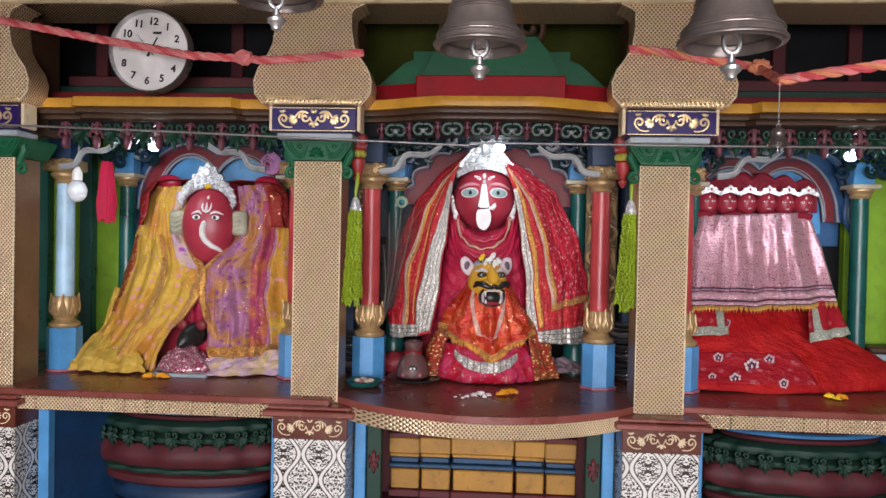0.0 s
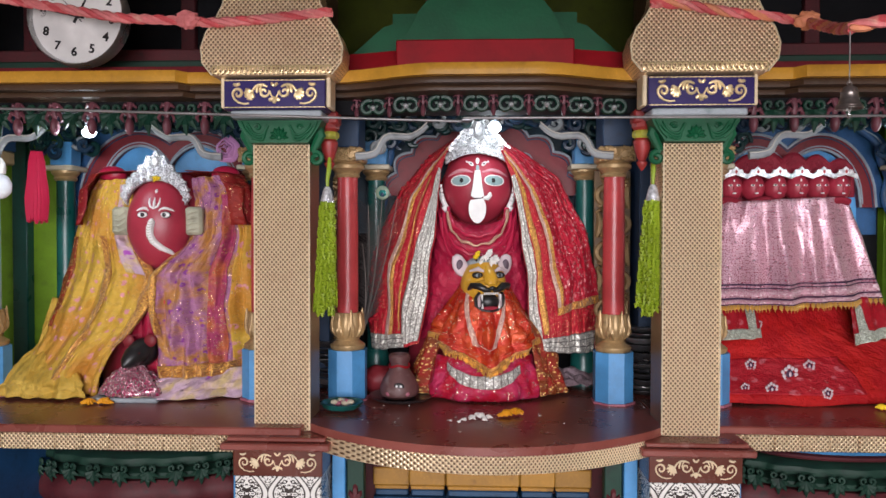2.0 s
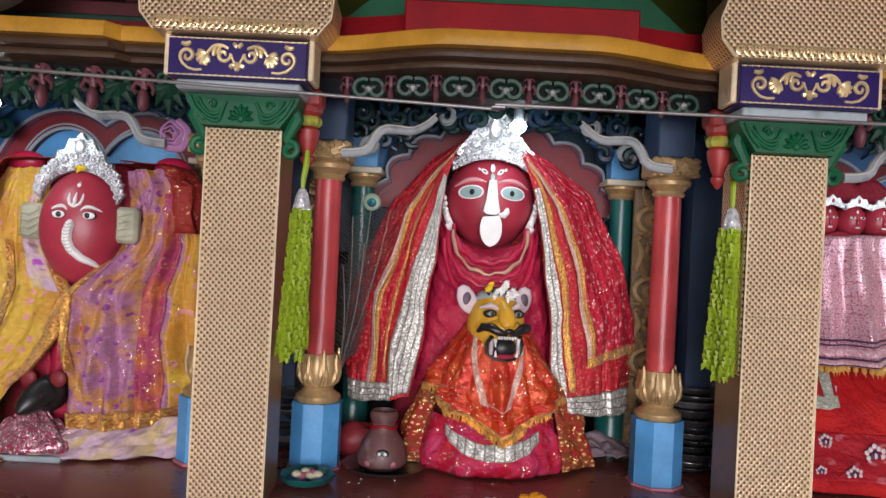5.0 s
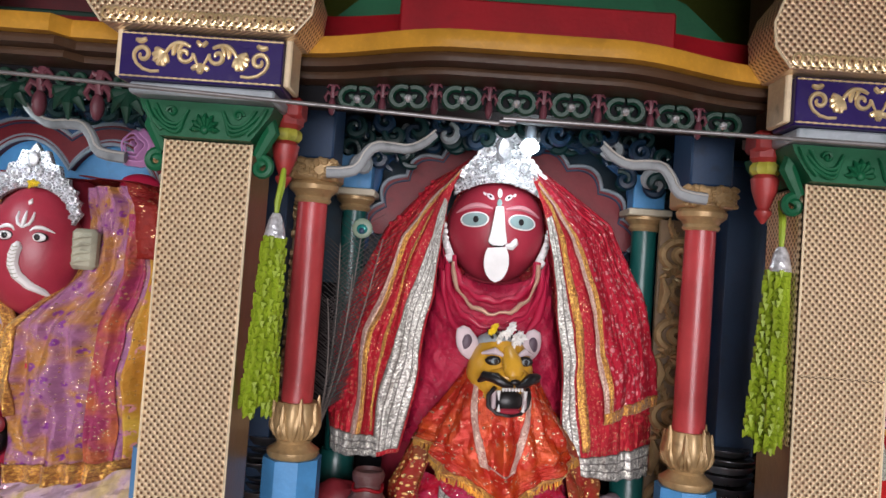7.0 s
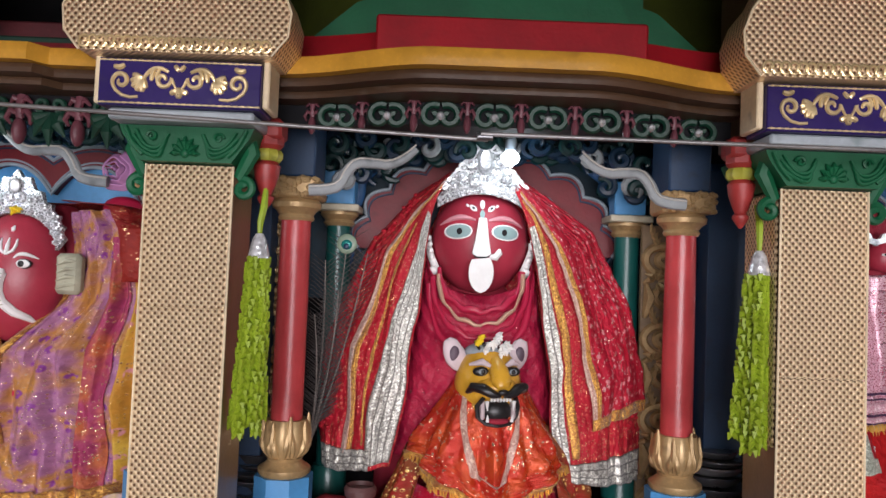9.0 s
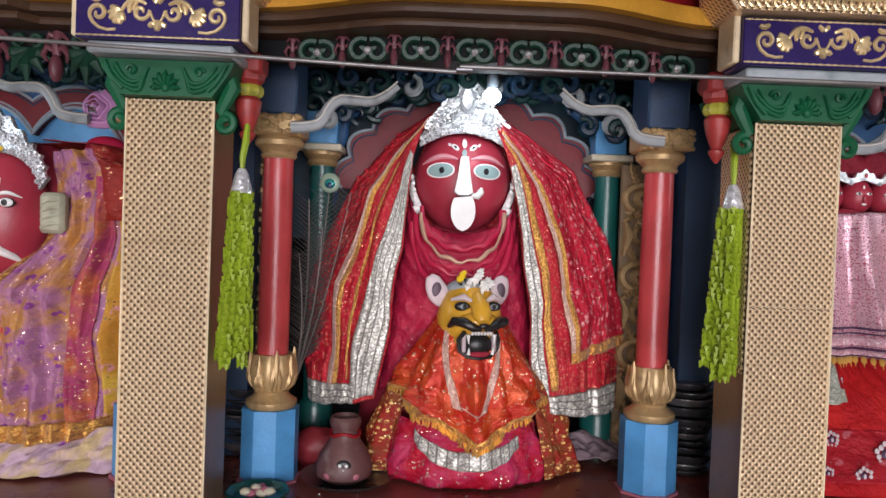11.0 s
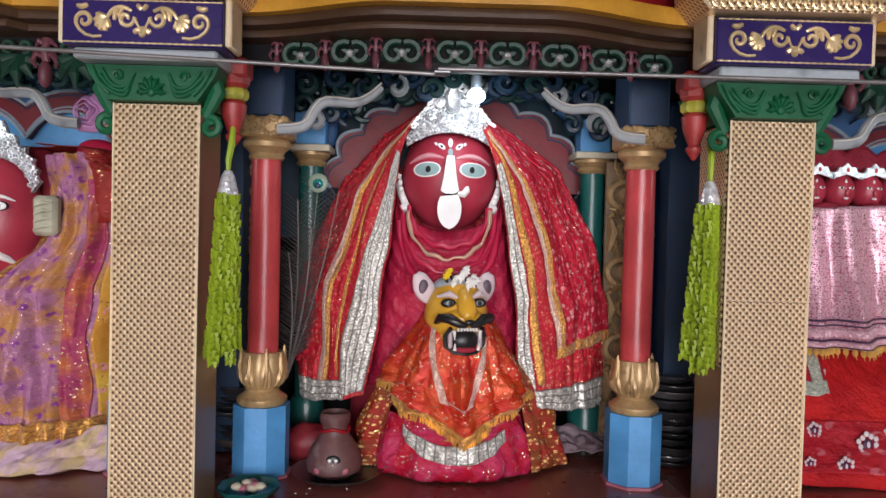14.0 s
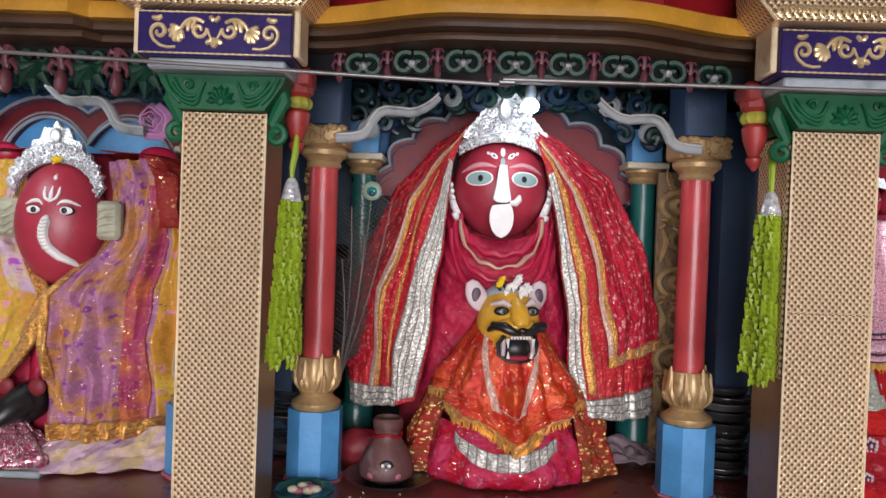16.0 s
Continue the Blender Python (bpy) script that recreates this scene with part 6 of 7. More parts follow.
# ---- offerings on the centre slab ----
def pot():
    x, y = -0.112, 2.645
    c = empty("clay_pot", (x, y, TOP + 0.012), "small maroon clay pot with painted face and thread on its neck", "pot")
    prof = [(0.042, 0.930), (0.060, 0.943), (0.063, 0.962), (0.052, 0.992), (0.036, 1.016), (0.028, 1.030), (0.028, 1.042), (0.033, 1.048), (0.035, 1.062), (0.030, 1.070), (0.027, 1.062)]
    part("body", Shape().lathe(x, y, prof, 32), CLAY, c)
    part("thread", Shape().tube([(x + 0.031 * math.cos(a / 3), y + 0.031 * math.sin(a / 3), 1.033 + 0.004 * math.sin(a)) for a in range(20)], 0.004, 6), CRIMSON, c, "red thread round the neck")
    s = Shape()
    s.ball((x + 0.004, y - 0.054, 0.975), (0.017, 0.005, 0.013), 12, 8, 0)
    s.ball((x + 0.004, y - 0.055, 0.967), (0.008, 0.006, 0.003), 12, 8, 1)
    for m in (-1, 1):
        s.ball((x + 0.004 + m * 0.007, y - 0.059, 0.977), (0.004, 0.002, 0.004), 8, 5, 1)
    part("painted_mark", s, [BLACK, WHITE], c, "black and white painted mark")
    for m in (-1, 1):
        part("painted_spot", Shape().ball((x + m * 0.024, y - 0.050, 0.953), (0.014, 0.006, 0.010), 10, 6), PINK, c)
    return c


pot()
s = Shape().lathe(-0.106, 2.66, [(0.070, TOP + 0.001), (0.086, TOP + 0.004), (0.102, TOP + 0.014), (0.105, TOP + 0.017), (0.100, TOP + 0.0165), (0.084, TOP + 0.008), (0.004, TOP + 0.007)], 40)
solid("steel_plate", s, VESSEL, (-0.106, 2.66, TOP), "round dark steel plate under the clay pot", "plate")
bowl = empty("offering_bowl", (-0.275, 2.530, TOP), "small leaf-dark dish filled with pale offerings", "bowl")
part("dish", Shape().lathe(-0.275, 2.530, [(0.040, TOP), (0.055, TOP + 0.006), (0.064, TOP + 0.022), (0.060, TOP + 0.022), (0.050, TOP + 0.010), (0.004, TOP + 0.008)], 28, flutes=9, depth=0.04), TEAL, bowl)
rng = random.Random(4)
for k in range(14):
    a, r = rng.uniform(0, 6.28), rng.uniform(0, 0.038)
    part("offering", Shape().ball((-0.275 + r * math.cos(a), 2.530 + r * math.sin(a), TOP + 0.018 + rng.uniform(0, 0.008)), (0.012, 0.011, 0.008), 8, 6), IVORY if k % 3 else PINK, bowl)
s = Shape().ball((-0.19, 2.77, TOP + 0.04), (0.065, 0.04, 0.048), 24, 16, warp=lambda d: d * (1 + 0.18 * wave(d.x * 2.4, d.y * 2.4, d.z * 2.4)))
solid("folded_cloth", s, MAROON, (-0.20, 2.74, TOP), "folded red cloth bundle behind the pot", "cloth")

mesh_m = flower(0.024, 26, None, seed=5).mesh("marigold", [MARIGOLD])
mesh_y2 = flower(0.022, 22, None, seed=7).mesh("blossom", [PETAL_YELLOW])
mesh_p = flower(0.020, 8, None, seed=9).mesh("blossom", [PETAL_WHITE])


def offering(name, base, label, items):
    c = empty(name, base, label, "flowers", "flower offerings")
    for x, y, z, m, k in items:
        place_part("blossom", m, c, x, y, z, rz=37 * x + 11 * y, k=k)
    return c


Z = TOP + 0.002
offering("flower_offering", (0.13, 2.42, TOP), "white petals scattered on the granite slab",
         [(0.120, 2.41, Z, mesh_p, 1.0), (0.145, 2.43, Z, mesh_p, 1.1), (0.165, 2.425, Z, mesh_p, 0.8), (0.135, 2.445, Z, mesh_p, 0.9), (0.10, 2.395, Z, mesh_p, 0.7), (0.085, 2.375, Z, mesh_p, 0.5), (0.155, 2.40, Z, mesh_p, 0.7), (0.06, 2.39, Z, mesh_p, 0.4)])
offering("flower_offering", (0.225, 2.46, TOP), "orange marigold heads on the granite slab", [(0.222, 2.46, Z, mesh_m, 1.0), (0.248, 2.475, Z, mesh_m, 1.05), (0.205, 2.45, Z, mesh_m, 0.6)])
offering("flower_offering", (-1.05, 2.55, TOP), "orange marigold heads on the granite slab", [(-1.075, 2.55, Z - 0.003, mesh_m, 1.0), (-1.03, 2.56, Z - 0.003, mesh_m, 1.0), (-1.01, 2.555, Z - 0.003, mesh_m, 0.6)])
offering("flower_offering", (1.38, 2.60, TOP), "yellow marigold heads on the granite slab", [(1.365, 2.605, Z - 0.003, mesh_y2, 1.05), (1.40, 2.595, Z - 0.003, mesh_m, 1.0), (1.38, 2.58, Z - 0.003, mesh_y2, 0.7)])
# small scattered petals and crumbs
s = Shape()
rng = random.Random(12)
for k in range(24):
    x, y = rng.uniform(-0.2, 0.55), rng.uniform(2.28, 2.6)
    if bulge(x) + 0.02 < y:
        s.ball((x, y, TOP + 0.001), (rng.uniform(0.001, 0.005), rng.uniform(0.001, 0.003), 0.001), 5, 4)
solid("petal_crumbs", s, PETAL_WHITE, (0.2, 2.45, TOP), "scattered pale crumbs and petals on the slab", "crumbs", kind="stuff")


# ---- green garlands ----
def garland(x, top, low, seed):
    y = 2.40
    c = empty("garland", (x, y, top), "hanging bright green tassel garland with a silver cap", "garland", "green garlands")
    part("hook", Shape().tube([(x + 0.002, y + 0.02, top + 0.085), (x + 0.003, y + 0.008, top + 0.05), (x, y, top + 0.02), (x, y, top - 0.002)], [0.005, 0.007, 0.006, 0.004], 6), LEAF_GREEN, c)
    part("cap", Shape().lathe(x, y, [(0.020, top - 0.045), (0.019, top - 0.038), (0.013, top - 0.012), (0.007, top)], 16), SILVER, c, "crumpled silver foil cap")
    rng = random.Random(seed)
    for k in range(7):
        a = 2 * math.pi * k / 7
        r = 0.014 + 0.012 * (k % 2)
        s = Shape()
        n = 30
        length = low + rng.uniform(-0.012, 0.02)
        for i in range(n):
            t = i / (n - 1)
            z = top - 0.043 - (top - 0.043 - length) * t
            px, py = x + (0.6 + 0.6 * t) * r * math.cos(a) * 1.0 - 0.006 * t, y + (0.6 + 0.5 * t) * r * math.sin(a)
            j = rng.uniform(0, 6.28)
            for q in range(3):
                b = j + q * 2.1
                s.tube([(px, py, z), (px + 0.007 * math.cos(b), py + 0.007 * math.sin(b), z - 0.003), (px + 0.0105 * math.cos(b), py + 0.0105 * math.sin(b), z - 0.013)], [0.004, 0.0062, 0.001], 4)
        part("strand", s, LEAF_GREEN, c, kind="stuff")
    return c


garland(-0.292, 1.585, 1.235, 21)
garland(0.622, 1.590, 1.245, 22)

# ---- peacock feathers ----
FEATHER = paint("dark_feather", (0.085, 0.074, 0.072), 0.38, 0.4, (0.02, 0.03, 0.03))
QUILL = paint("grey_quill", (0.20, 0.17, 0.15), 0.5, 0.3)
fe = empty("peacock_feathers", (-0.25, 2.83, 1.1), "bunch of dark peacock feathers with one green eye", "feathers")
rng = random.Random(15)
TEAL_EYE = paint("iridescent_teal", (0.02, 0.24, 0.22), 0.25, 0.1, metal=0.3)
for k, (tx, tz) in enumerate(((-0.185, 1.60), (-0.235, 1.55), (-0.135, 1.57), (-0.20, 1.48), (-0.255, 1.42))):
    s = Shape()
    foot = Vector((-0.262, 2.84, 1.10))
    tip = Vector((tx, 2.80, tz))
    pts = [foot.lerp(tip, i / 14) + Vector((0.012 * math.sin(i / 14 * 3.14), 0, 0)) for i in range(15)]
    s.tube([tuple(p) for p in pts], [0.0026 - 0.0001 * i for i in range(15)], 5, 0)
    feather = part("feather", s, [QUILL], fe)
    s = Shape()
    for i in range(3, 15):
        for m in (-1, 1):
            for j in range(3):
                p = pts[i - 1].lerp(pts[i], j / 3)
                ln = 0.050 * rng.uniform(0.6, 1.1)
                s.tube([tuple(p), (p.x + m * ln * 0.6, p.y - 0.004, p.z + ln * 0.5), (p.x + m * ln, p.y - rng.uniform(0, 0.01), p.z + ln * 0.75)], [0.0012, 0.0010, 0.0004], 3)
    part("barb_fringe", s, FEATHER, feather, kind="stuff")
    if k == 0:
        part("eye_rim", Shape().ball((tx, 2.795, tz - 0.010), (0.024, 0.004, 0.024), 18, 8), paint("pale_feather_green", (0.20, 0.27, 0.19), 0.4, 0.4, (0.10, 0.10, 0.07)), feather)
        part("eye", Shape().ball((tx, 2.790, tz - 0.012), (0.013, 0.004, 0.012), 14, 8), TEAL_EYE, feather)
        part("pupil", Shape().ball((tx, 2.7865, tz - 0.016), (0.007, 0.003, 0.007), 12, 8), NAVY, feather)

# ---- stacked vessels behind the colonette ----
for cx, cy, n, seed in ((0.70, 2.80, 12, 31), (-0.37, 2.84, 9, 32)):
    rng = random.Random(seed)
    z = TOP
    for k in range(n):
        r, h = rng.uniform(0.055, 0.075), rng.uniform(0.014, 0.024)
        x, y = cx + rng.uniform(-0.008, 0.008), cy + rng.uniform(-0.008, 0.008)
        s = Shape().lathe(x, y, [(r * 0.7, z), (r * 0.85, z + 0.003), (r, z + h - 0.002), (r, z + h), (r * 0.94, z + h - 0.001)], 28)
        solid("stacked_plate", s, STEEL if k % 4 == 1 else VESSEL, (x, y, z), "dark steel plate in a tall stack", "plate", "stacked plates")
        z += h + 0.0005

# crumpled cloth on the slab behind the statue's hem
def rumple(u, v):
    x = 0.33 + 0.27 * u
    return (x, 2.80 + 0.10 * v, TOP + 0.004 + 0.05 * math.sin(math.pi * u) ** 0.5 * (0.3 + 0.7 * v) + 0.022 * abs(wave(u * 6, v * 4, 5.5)))


solid("grey_cloth", Shape().grid(rumple, 50, 20, size=(0.27, 0.12)), fabric("grey_pink_cotton", (0.30, 0.22, 0.25), (0.22, 0.15, 0.17), rough=0.6, patch=12), (0.46, 2.85, TOP), "crumpled greyish pink cloth lying on the slab", "cloth", thick=0.003)

# ---- the elephant-headed idol of the west bay ----
GX, GY, GZ = -0.935, 2.755, 1.480


def idol_west():
    s = Shape()

    def warp(d):
        k = 1.0 - 0.10 * smooth(0.0, -1.0, d.z)
        return Vector((d.x * k, d.y, d.z))
    s.ball((GX, GY, GZ), (0.106, 0.088, 0.150), 36, 24, 0, warp)
    s.lathe(GX, 2.88, [(0.26, TOP), (0.25, 1.2), (0.22, 1.45), (0.16, 1.60), (0.05, 1.66)], 28, 0, sy=0.5)

    def on_face(x, z, lift=0.002):
        dz = (z - GZ) / 0.150
        dx = (x - GX) / (0.106 * (1 - 0.10 * smooth(0.0, -1.0, dz)))
        return GY - 0.088 * math.sqrt(max(0.05, 1 - dx * dx - dz * dz)) - lift

    GM = GX + 0.016

    def mark(path, r, slot=1):
        s.tube([(GM + a, on_face(GM + a, b, 0.001), b) for a, b in path], r, 8, slot)
    trunk = [(-0.003, 1.500), (-0.004, 1.490), (-0.010, 1.470), (-0.011, 1.449), (-0.003, 1.427), (0.019, 1.405), (0.041, 1.391), (0.050, 1.375)]
    mark(trunk, [0.004, 0.0115, 0.0125, 0.0125, 0.012, 0.0105, 0.008, 0.0015])
    for k in range(9):
        z = 1.490 - 0.0085 * k
        x = curve_at([(0, (-0.004,)), (0.4, (-0.010,)), (0.7, (-0.011,)), (1, (-0.002,))], k / 8)[0]
        s.tube([(GM + x - 0.008, on_face(GM + x, z, 0.0105), z), (GM + x, on_face(GM + x, z, 0.0145), z - 0.003), (GM + x + 0.008, on_face(GM + x, z, 0.0105), z)], 0.0010, 5, 3)
    for m in (-1, 1):
        s.ball((GM + m * 0.0355, on_face(GM + m * 0.0355, 1.512, 0.000), 1.512), (0.0190, 0.005, 0.0115), 14, 8, 2)
        s.ball((GM + m * 0.0355, on_face(GM + m * 0.0355, 1.512, 0.003), 1.512), (0.0160, 0.004, 0.0095), 14, 8, 1)
        s.ball((GM + m * 0.0335, on_face(GM + m * 0.0335, 1.512, 0.006), 1.512), (0.0072, 0.003, 0.0072), 10, 6, 2)
        mark([(m * (0.016 + 0.044 * t / 8), 1.524 + 0.010 * math.sin(math.pi * (t / 8) ** 0.7)) for t in range(9)], [0.0015, 0.003, 0.0045, 0.0048, 0.0045, 0.004, 0.0033, 0.0025, 0.001])
        mark([(m * 0.016, 1.567), (m * 0.016, 1.552), (m * 0.012, 1.540), (0, 1.532)], [0.0018, 0.0035, 0.0036, 0.003])
        # carved square ears
        x0, x1 = sorted((GX + m * 0.094, GX + m * 0.154))
        s.box(x0, x1, 2.725, 2.760, 1.446, 1.540, 0.010, 3)
        for q in range(4):
            z = 1.463 + 0.018 * q
            s.tube([(x0 + 0.008, 2.7245, z - 0.004), ((x0 + x1) / 2, 2.7215, z + 0.006 * m), (x1 - 0.008, 2.7245, z + 0.006)], [0.002, 0.0055, 0.002], 8, 3)
    mark([(0, 1.569), (0, 1.550), (0, 1.531)], [0.0015, 0.0048, 0.0036])
    mark([(0, 1.598), (0, 1.589), (0, 1.584)], [0.001, 0.0055, 0.003])
    return solid("elephant_god_statue", s, [IDOL_RED, WHITE, BLACK, SAGE], (GX, 2.88, TOP), "vermilion egg-shaped elephant-headed statue with white painted trunk", "statue")


idol_west()

c = empty("crown", (GX, 2.76, 1.58), "arched white and silver crown with a yellow flower", "crown")
out = []
for k in range(25):
    a = math.pi * (1.0 - k / 24)
    sc = 1 + 0.05 * math.cos(k * math.pi)
    out.append((GX + 0.112 * math.cos(a) * sc, 1.572 + (0.098 + 0.050 * math.exp(-((k - 12) / 4.0) ** 2)) * math.sin(a) * sc))
inn = [(GX + 0.098 * math.cos(math.pi * (1 - k / 24)), 1.545 + 0.082 * math.sin(math.pi * (1 - k / 24))) for k in range(25)]
part("crest", Shape().band(out, inn, 2.722, 2.738), FILIGREE, c)
rng = random.Random(2)
for k in range(1, 24, 2):
    a = math.pi * (1 - k / 24)
    part("boss", lobed(GX + 0.106 * math.cos(a), 2.7215, 1.566 + 0.098 * math.sin(a), 0.013, 8), SILVER, c)
    part("boss", lobed(GX + 0.100 * math.cos(a), 2.7215, 1.552 + 0.084 * math.sin(a), 0.007, 6), SILVER, c)
s = Shape().ball((GX, 2.716, 1.690), (0.014, 0.006, 0.018), 10, 8)
part("boss", s, SILVER, c)
ob = place_part("blossom", mesh_y, c, GX + 0.008, 2.715, 1.632, label="yellow blossom")
ob.rotation_euler = (1.4, 0, 0)


def hanging(inn, out, seed, fold=0.014, freq=20, belly=0.03, power=1.3, diag=0.0):
    def at(u, v):
        a, b = Vector(curve_at(inn, v)), Vector(curve_at(out, v))
        p = a.lerp(b, u)
        p.y = a.y + (b.y - a.y) * (u ** power) - belly * math.sin(math.pi * u) * (0.4 + 0.6 * v)
        k = smooth(0.02, 0.5, v)
        f = math.sin(u * freq * 0.7 + diag * v + 7 * (v - 0.5) * (0.5 - u) + 3.2 * wave(u * 3, v * 2.6, seed) + seed) * 0.6 + math.sin(u * freq * 2.1 + 3 * wave(u * 2, v * 3, seed + 4)) * 0.35 + 0.6 * wave(u * 6, v * 6, seed + 2)
        p.y -= fold * k * f + 0.8 * fold * crease(u * 1.4, v * 1.6, seed, 4.0)
        p.z += 0.006 * wave(u * 6, v * 7, seed + 9)
        p.x += 0.006 * wave(u * 8, v * 9, seed + 5) * k
        return tuple(p)
    return at


sari = empty("yellow_sari", (-1.2, 2.75, TOP), "yellow and orange spangled sari flowing down to the slab", "cloth")
inn = [(0, (-1.035, 2.79, 1.635)), (0.18, (-1.045, 2.785, 1.535)), (0.30, (-1.025, 2.765, 1.430)), (0.46, (-0.925, 2.705, 1.312)), (0.60, (-0.930, 2.66, 1.215)), (0.72, (-0.985, 2.66, 1.130)), (0.80, (-1.030, 2.66, 1.085)), (0.92, (-1.09, 2.66, 0.99)), (1.0, (-1.10, 2.66, 0.925))]
out = [(0, (-1.18, 2.82, 1.635)), (0.10, (-1.215, 2.84, 1.600)), (0.32, (-1.285, 2.86, 1.442)), (0.56, (-1.335, 2.86, 1.259)), (0.75, (-1.35, 2.80, 1.110)), (0.90, (-1.40, 2.74, 0.985)), (1.0, (-1.41, 2.72, 0.925))]
GS = hanging(inn, out, 2.2, 0.018, diag=-9.0)
part("drape", Shape().grid(GS, 70, 90, size=(0.42, 0.80)), YELLOW_SARI, sari, thick=0.003)
part("net_border", Shape().grid(lay(GS, 0.0, 0.09, 0.30, 0.80, 0.006), 10, 70, size=(0.05, 0.45)), GOLD_LACE, sari, "ragged gold net border", thick=0.002)
part("net_border", Shape().grid(lay(GS, 0.42, 0.48, 0.30, 0.92, 0.008), 10, 60, size=(0.03, 0.5)), GOLD_LACE, sari, "ragged gold net border", thick=0.002)
part("net_border", Shape().grid(lay(GS, 0.90, 1.0, 0.32, 0.72, 0.006), 10, 50, size=(0.05, 0.4)), TINSEL, sari, "ragged gold net border", thick=0.002)
part("pale_band", Shape().grid(lay(GS, 0.10, 0.27, 0.04, 0.46, 0.005), 14, 60, size=(0.06, 0.4)), PRINT_SARI, sari, "pale lilac printed band", thick=0.002)
tail_in = [(0, (-1.27, 2.86, 1.22)), (0.35, (-1.24, 2.74, 1.06)), (0.75, (-1.13, 2.63, 0.965)), (1.0, (-1.11, 2.60, 0.926))]
tail_out = [(0, (-1.385, 2.88, 1.22)), (0.35, (-1.385, 2.80, 1.07)), (0.75, (-1.425, 2.655, 0.975)), (1.0, (-1.42, 2.635, 0.926))]
TL = hanging(tail_in, tail_out, 6.0, 0.016, 16, 0.02, 1.0)
part("tail", Shape().grid(TL, 60, 40, size=(0.40, 0.32)), YELLOW_SILK, sari, "plain yellow silk tail", thick=0.003)

lilac = empty("lilac_sari", (-0.76, 2.75, TOP), "lilac and gold spangled sari with orange net border", "cloth")
inn = [(0, (-0.835, 2.79, 1.640)), (0.20, (-0.825, 2.785, 1.530)), (0.34, (-0.845, 2.765, 1.430)), (0.48, (-0.930, 2.698, 1.312)), (0.62, (-0.928, 2.655, 1.200)), (0.85, (-0.900, 2.655, 1.06)), (1.0, (-0.885, 2.65, 0.990))]
out = [(0, (-0.70, 2.80, 1.655)), (0.10, (-0.655, 2.82, 1.630)), (0.35, (-0.625, 2.82, 1.44)), (0.65, (-0.615, 2.80, 1.20)), (1.0, (-0.615, 2.78, 0.985))]
LS = hanging(inn, out, 9.4, 0.020, diag=10.0)
part("drape", Shape().grid(LS, 70, 90, size=(0.30, 0.75)), LILAC_SARI, lilac, thick=0.003)
part("net_border", Shape().grid(lay(LS, 0.55, 0.74, 0.14, 1.0, 0.008), 16, 80, size=(0.06, 0.65)), MAGENTA_SARI, lilac, "magenta spangled net", thick=0.002)
part("net_border", Shape().grid(lay(LS, 0.78, 1.0, 0.02, 0.98, 0.008), 16, 80, size=(0.06, 0.65)), YELLOW_SARI, lilac, "orange net border", thick=0.002)
part("net_border", Shape().grid(lay(LS, 0.0, 0.07, 0.30, 0.75, 0.006), 8, 60, size=(0.03, 0.4)), GOLD_LACE, lilac, "ragged gold net border", thick=0.002)
part("net_border", Shape().grid(lay(LS, 0.0, 1.0, 0.925, 1.0, 0.010), 50, 8, size=(0.3, 0.06)), GOLD_LACE, lilac, "ragged gold net hem", thick=0.002)
h_in = [(0, (-0.875, 2.66, 0.995)), (1.0, (-0.965, 2.585, 0.924))]
h_out = [(0, (-0.615, 2.74, 1.015)), (1.0, (-0.62, 2.665, 0.924))]
HM = hanging(h_in, h_out, 3.7, 0.012, 14, 0.015, 1.0)
part("hem", Shape().grid(HM, 50, 16, size=(0.32, 0.10)), PRINT_SARI, lilac, "pale printed hem lying on the slab", thick=0.003)
net = empty("spangled_net", (GX, 2.85, 1.62), "deep red spangled net over the statue's shoulders", "cloth")
rows = [(0.0, (0.10, 0.06, 1.664)), (0.35, (0.245, 0.10, 1.655)), (0.7, (0.295, 0.13, 1.60)), (1.0, (0.31, 0.13, 1.48))]
SN = bell_cloth(-0.930, 2.80, rows, -38, 218, 0.05, 34, 12.0)
part("net", Shape().grid(SN, 90, 30, size=(0.8, 0.3)), DEEP_RED_NET, net, thick=0.002)
for m in (-1, 1):
    s = Shape().ball((GX + m * 0.20, 2.83, 1.655), (0.050, 0.03, 0.030), 18, 10)
    part("shoulder_bow", s, CRIMSON_SATIN, net, "gathered red cloth")
s = Shape().grid(lambda u, v: (-1.02 + 0.14 * u, 2.70 - 0.012 * math.sin(u * 16), 1.26 - 0.30 * v), 20, 20, size=(0.14, 0.3))
solid("red_underskirt", s, CRIMSON_SATIN, (-0.95, 2.70, 0.96), "crimson cloth behind the small mouse statue", "cloth", thick=0.003)

s = Shape()
s.ball((-0.950, 2.665, 1.066), (0.044, 0.050, 0.046), 20, 14)
s.tube([(-0.952, 2.640, 1.070), (-0.962, 2.610, 1.058), (-0.972, 2.585, 1.040), (-0.977, 2.575, 1.032)], [0.038, 0.032, 0.020, 0.006], 16)
for m in (-1, 1):
    s.ball((-0.955 + m * 0.037, 2.640, 1.106), (0.021, 0.008, 0.021), 14, 10, 1)
    s.ball((-0.960 + m * 0.022, 2.600, 1.070), (0.005, 0.004, 0.005), 8, 6, 1)
solid("mouse_statue", s, [BLACK, MAROON], (-0.957, 2.655, 1.03), "small black mouse statue with maroon ears", "statue")
rng = random.Random(10)


def crumpled(u, v):
    a = 2 * math.pi * u
    r = 0.095 * v + 0.006 * math.sin(9 * a)
    return (-0.975 + 1.15 * r * math.cos(a), 2.640 + 0.065 * v * math.sin(a), 1.022 - 0.085 * v ** 2.2 + 0.016 * wave(u * 14, v * 8, 3))


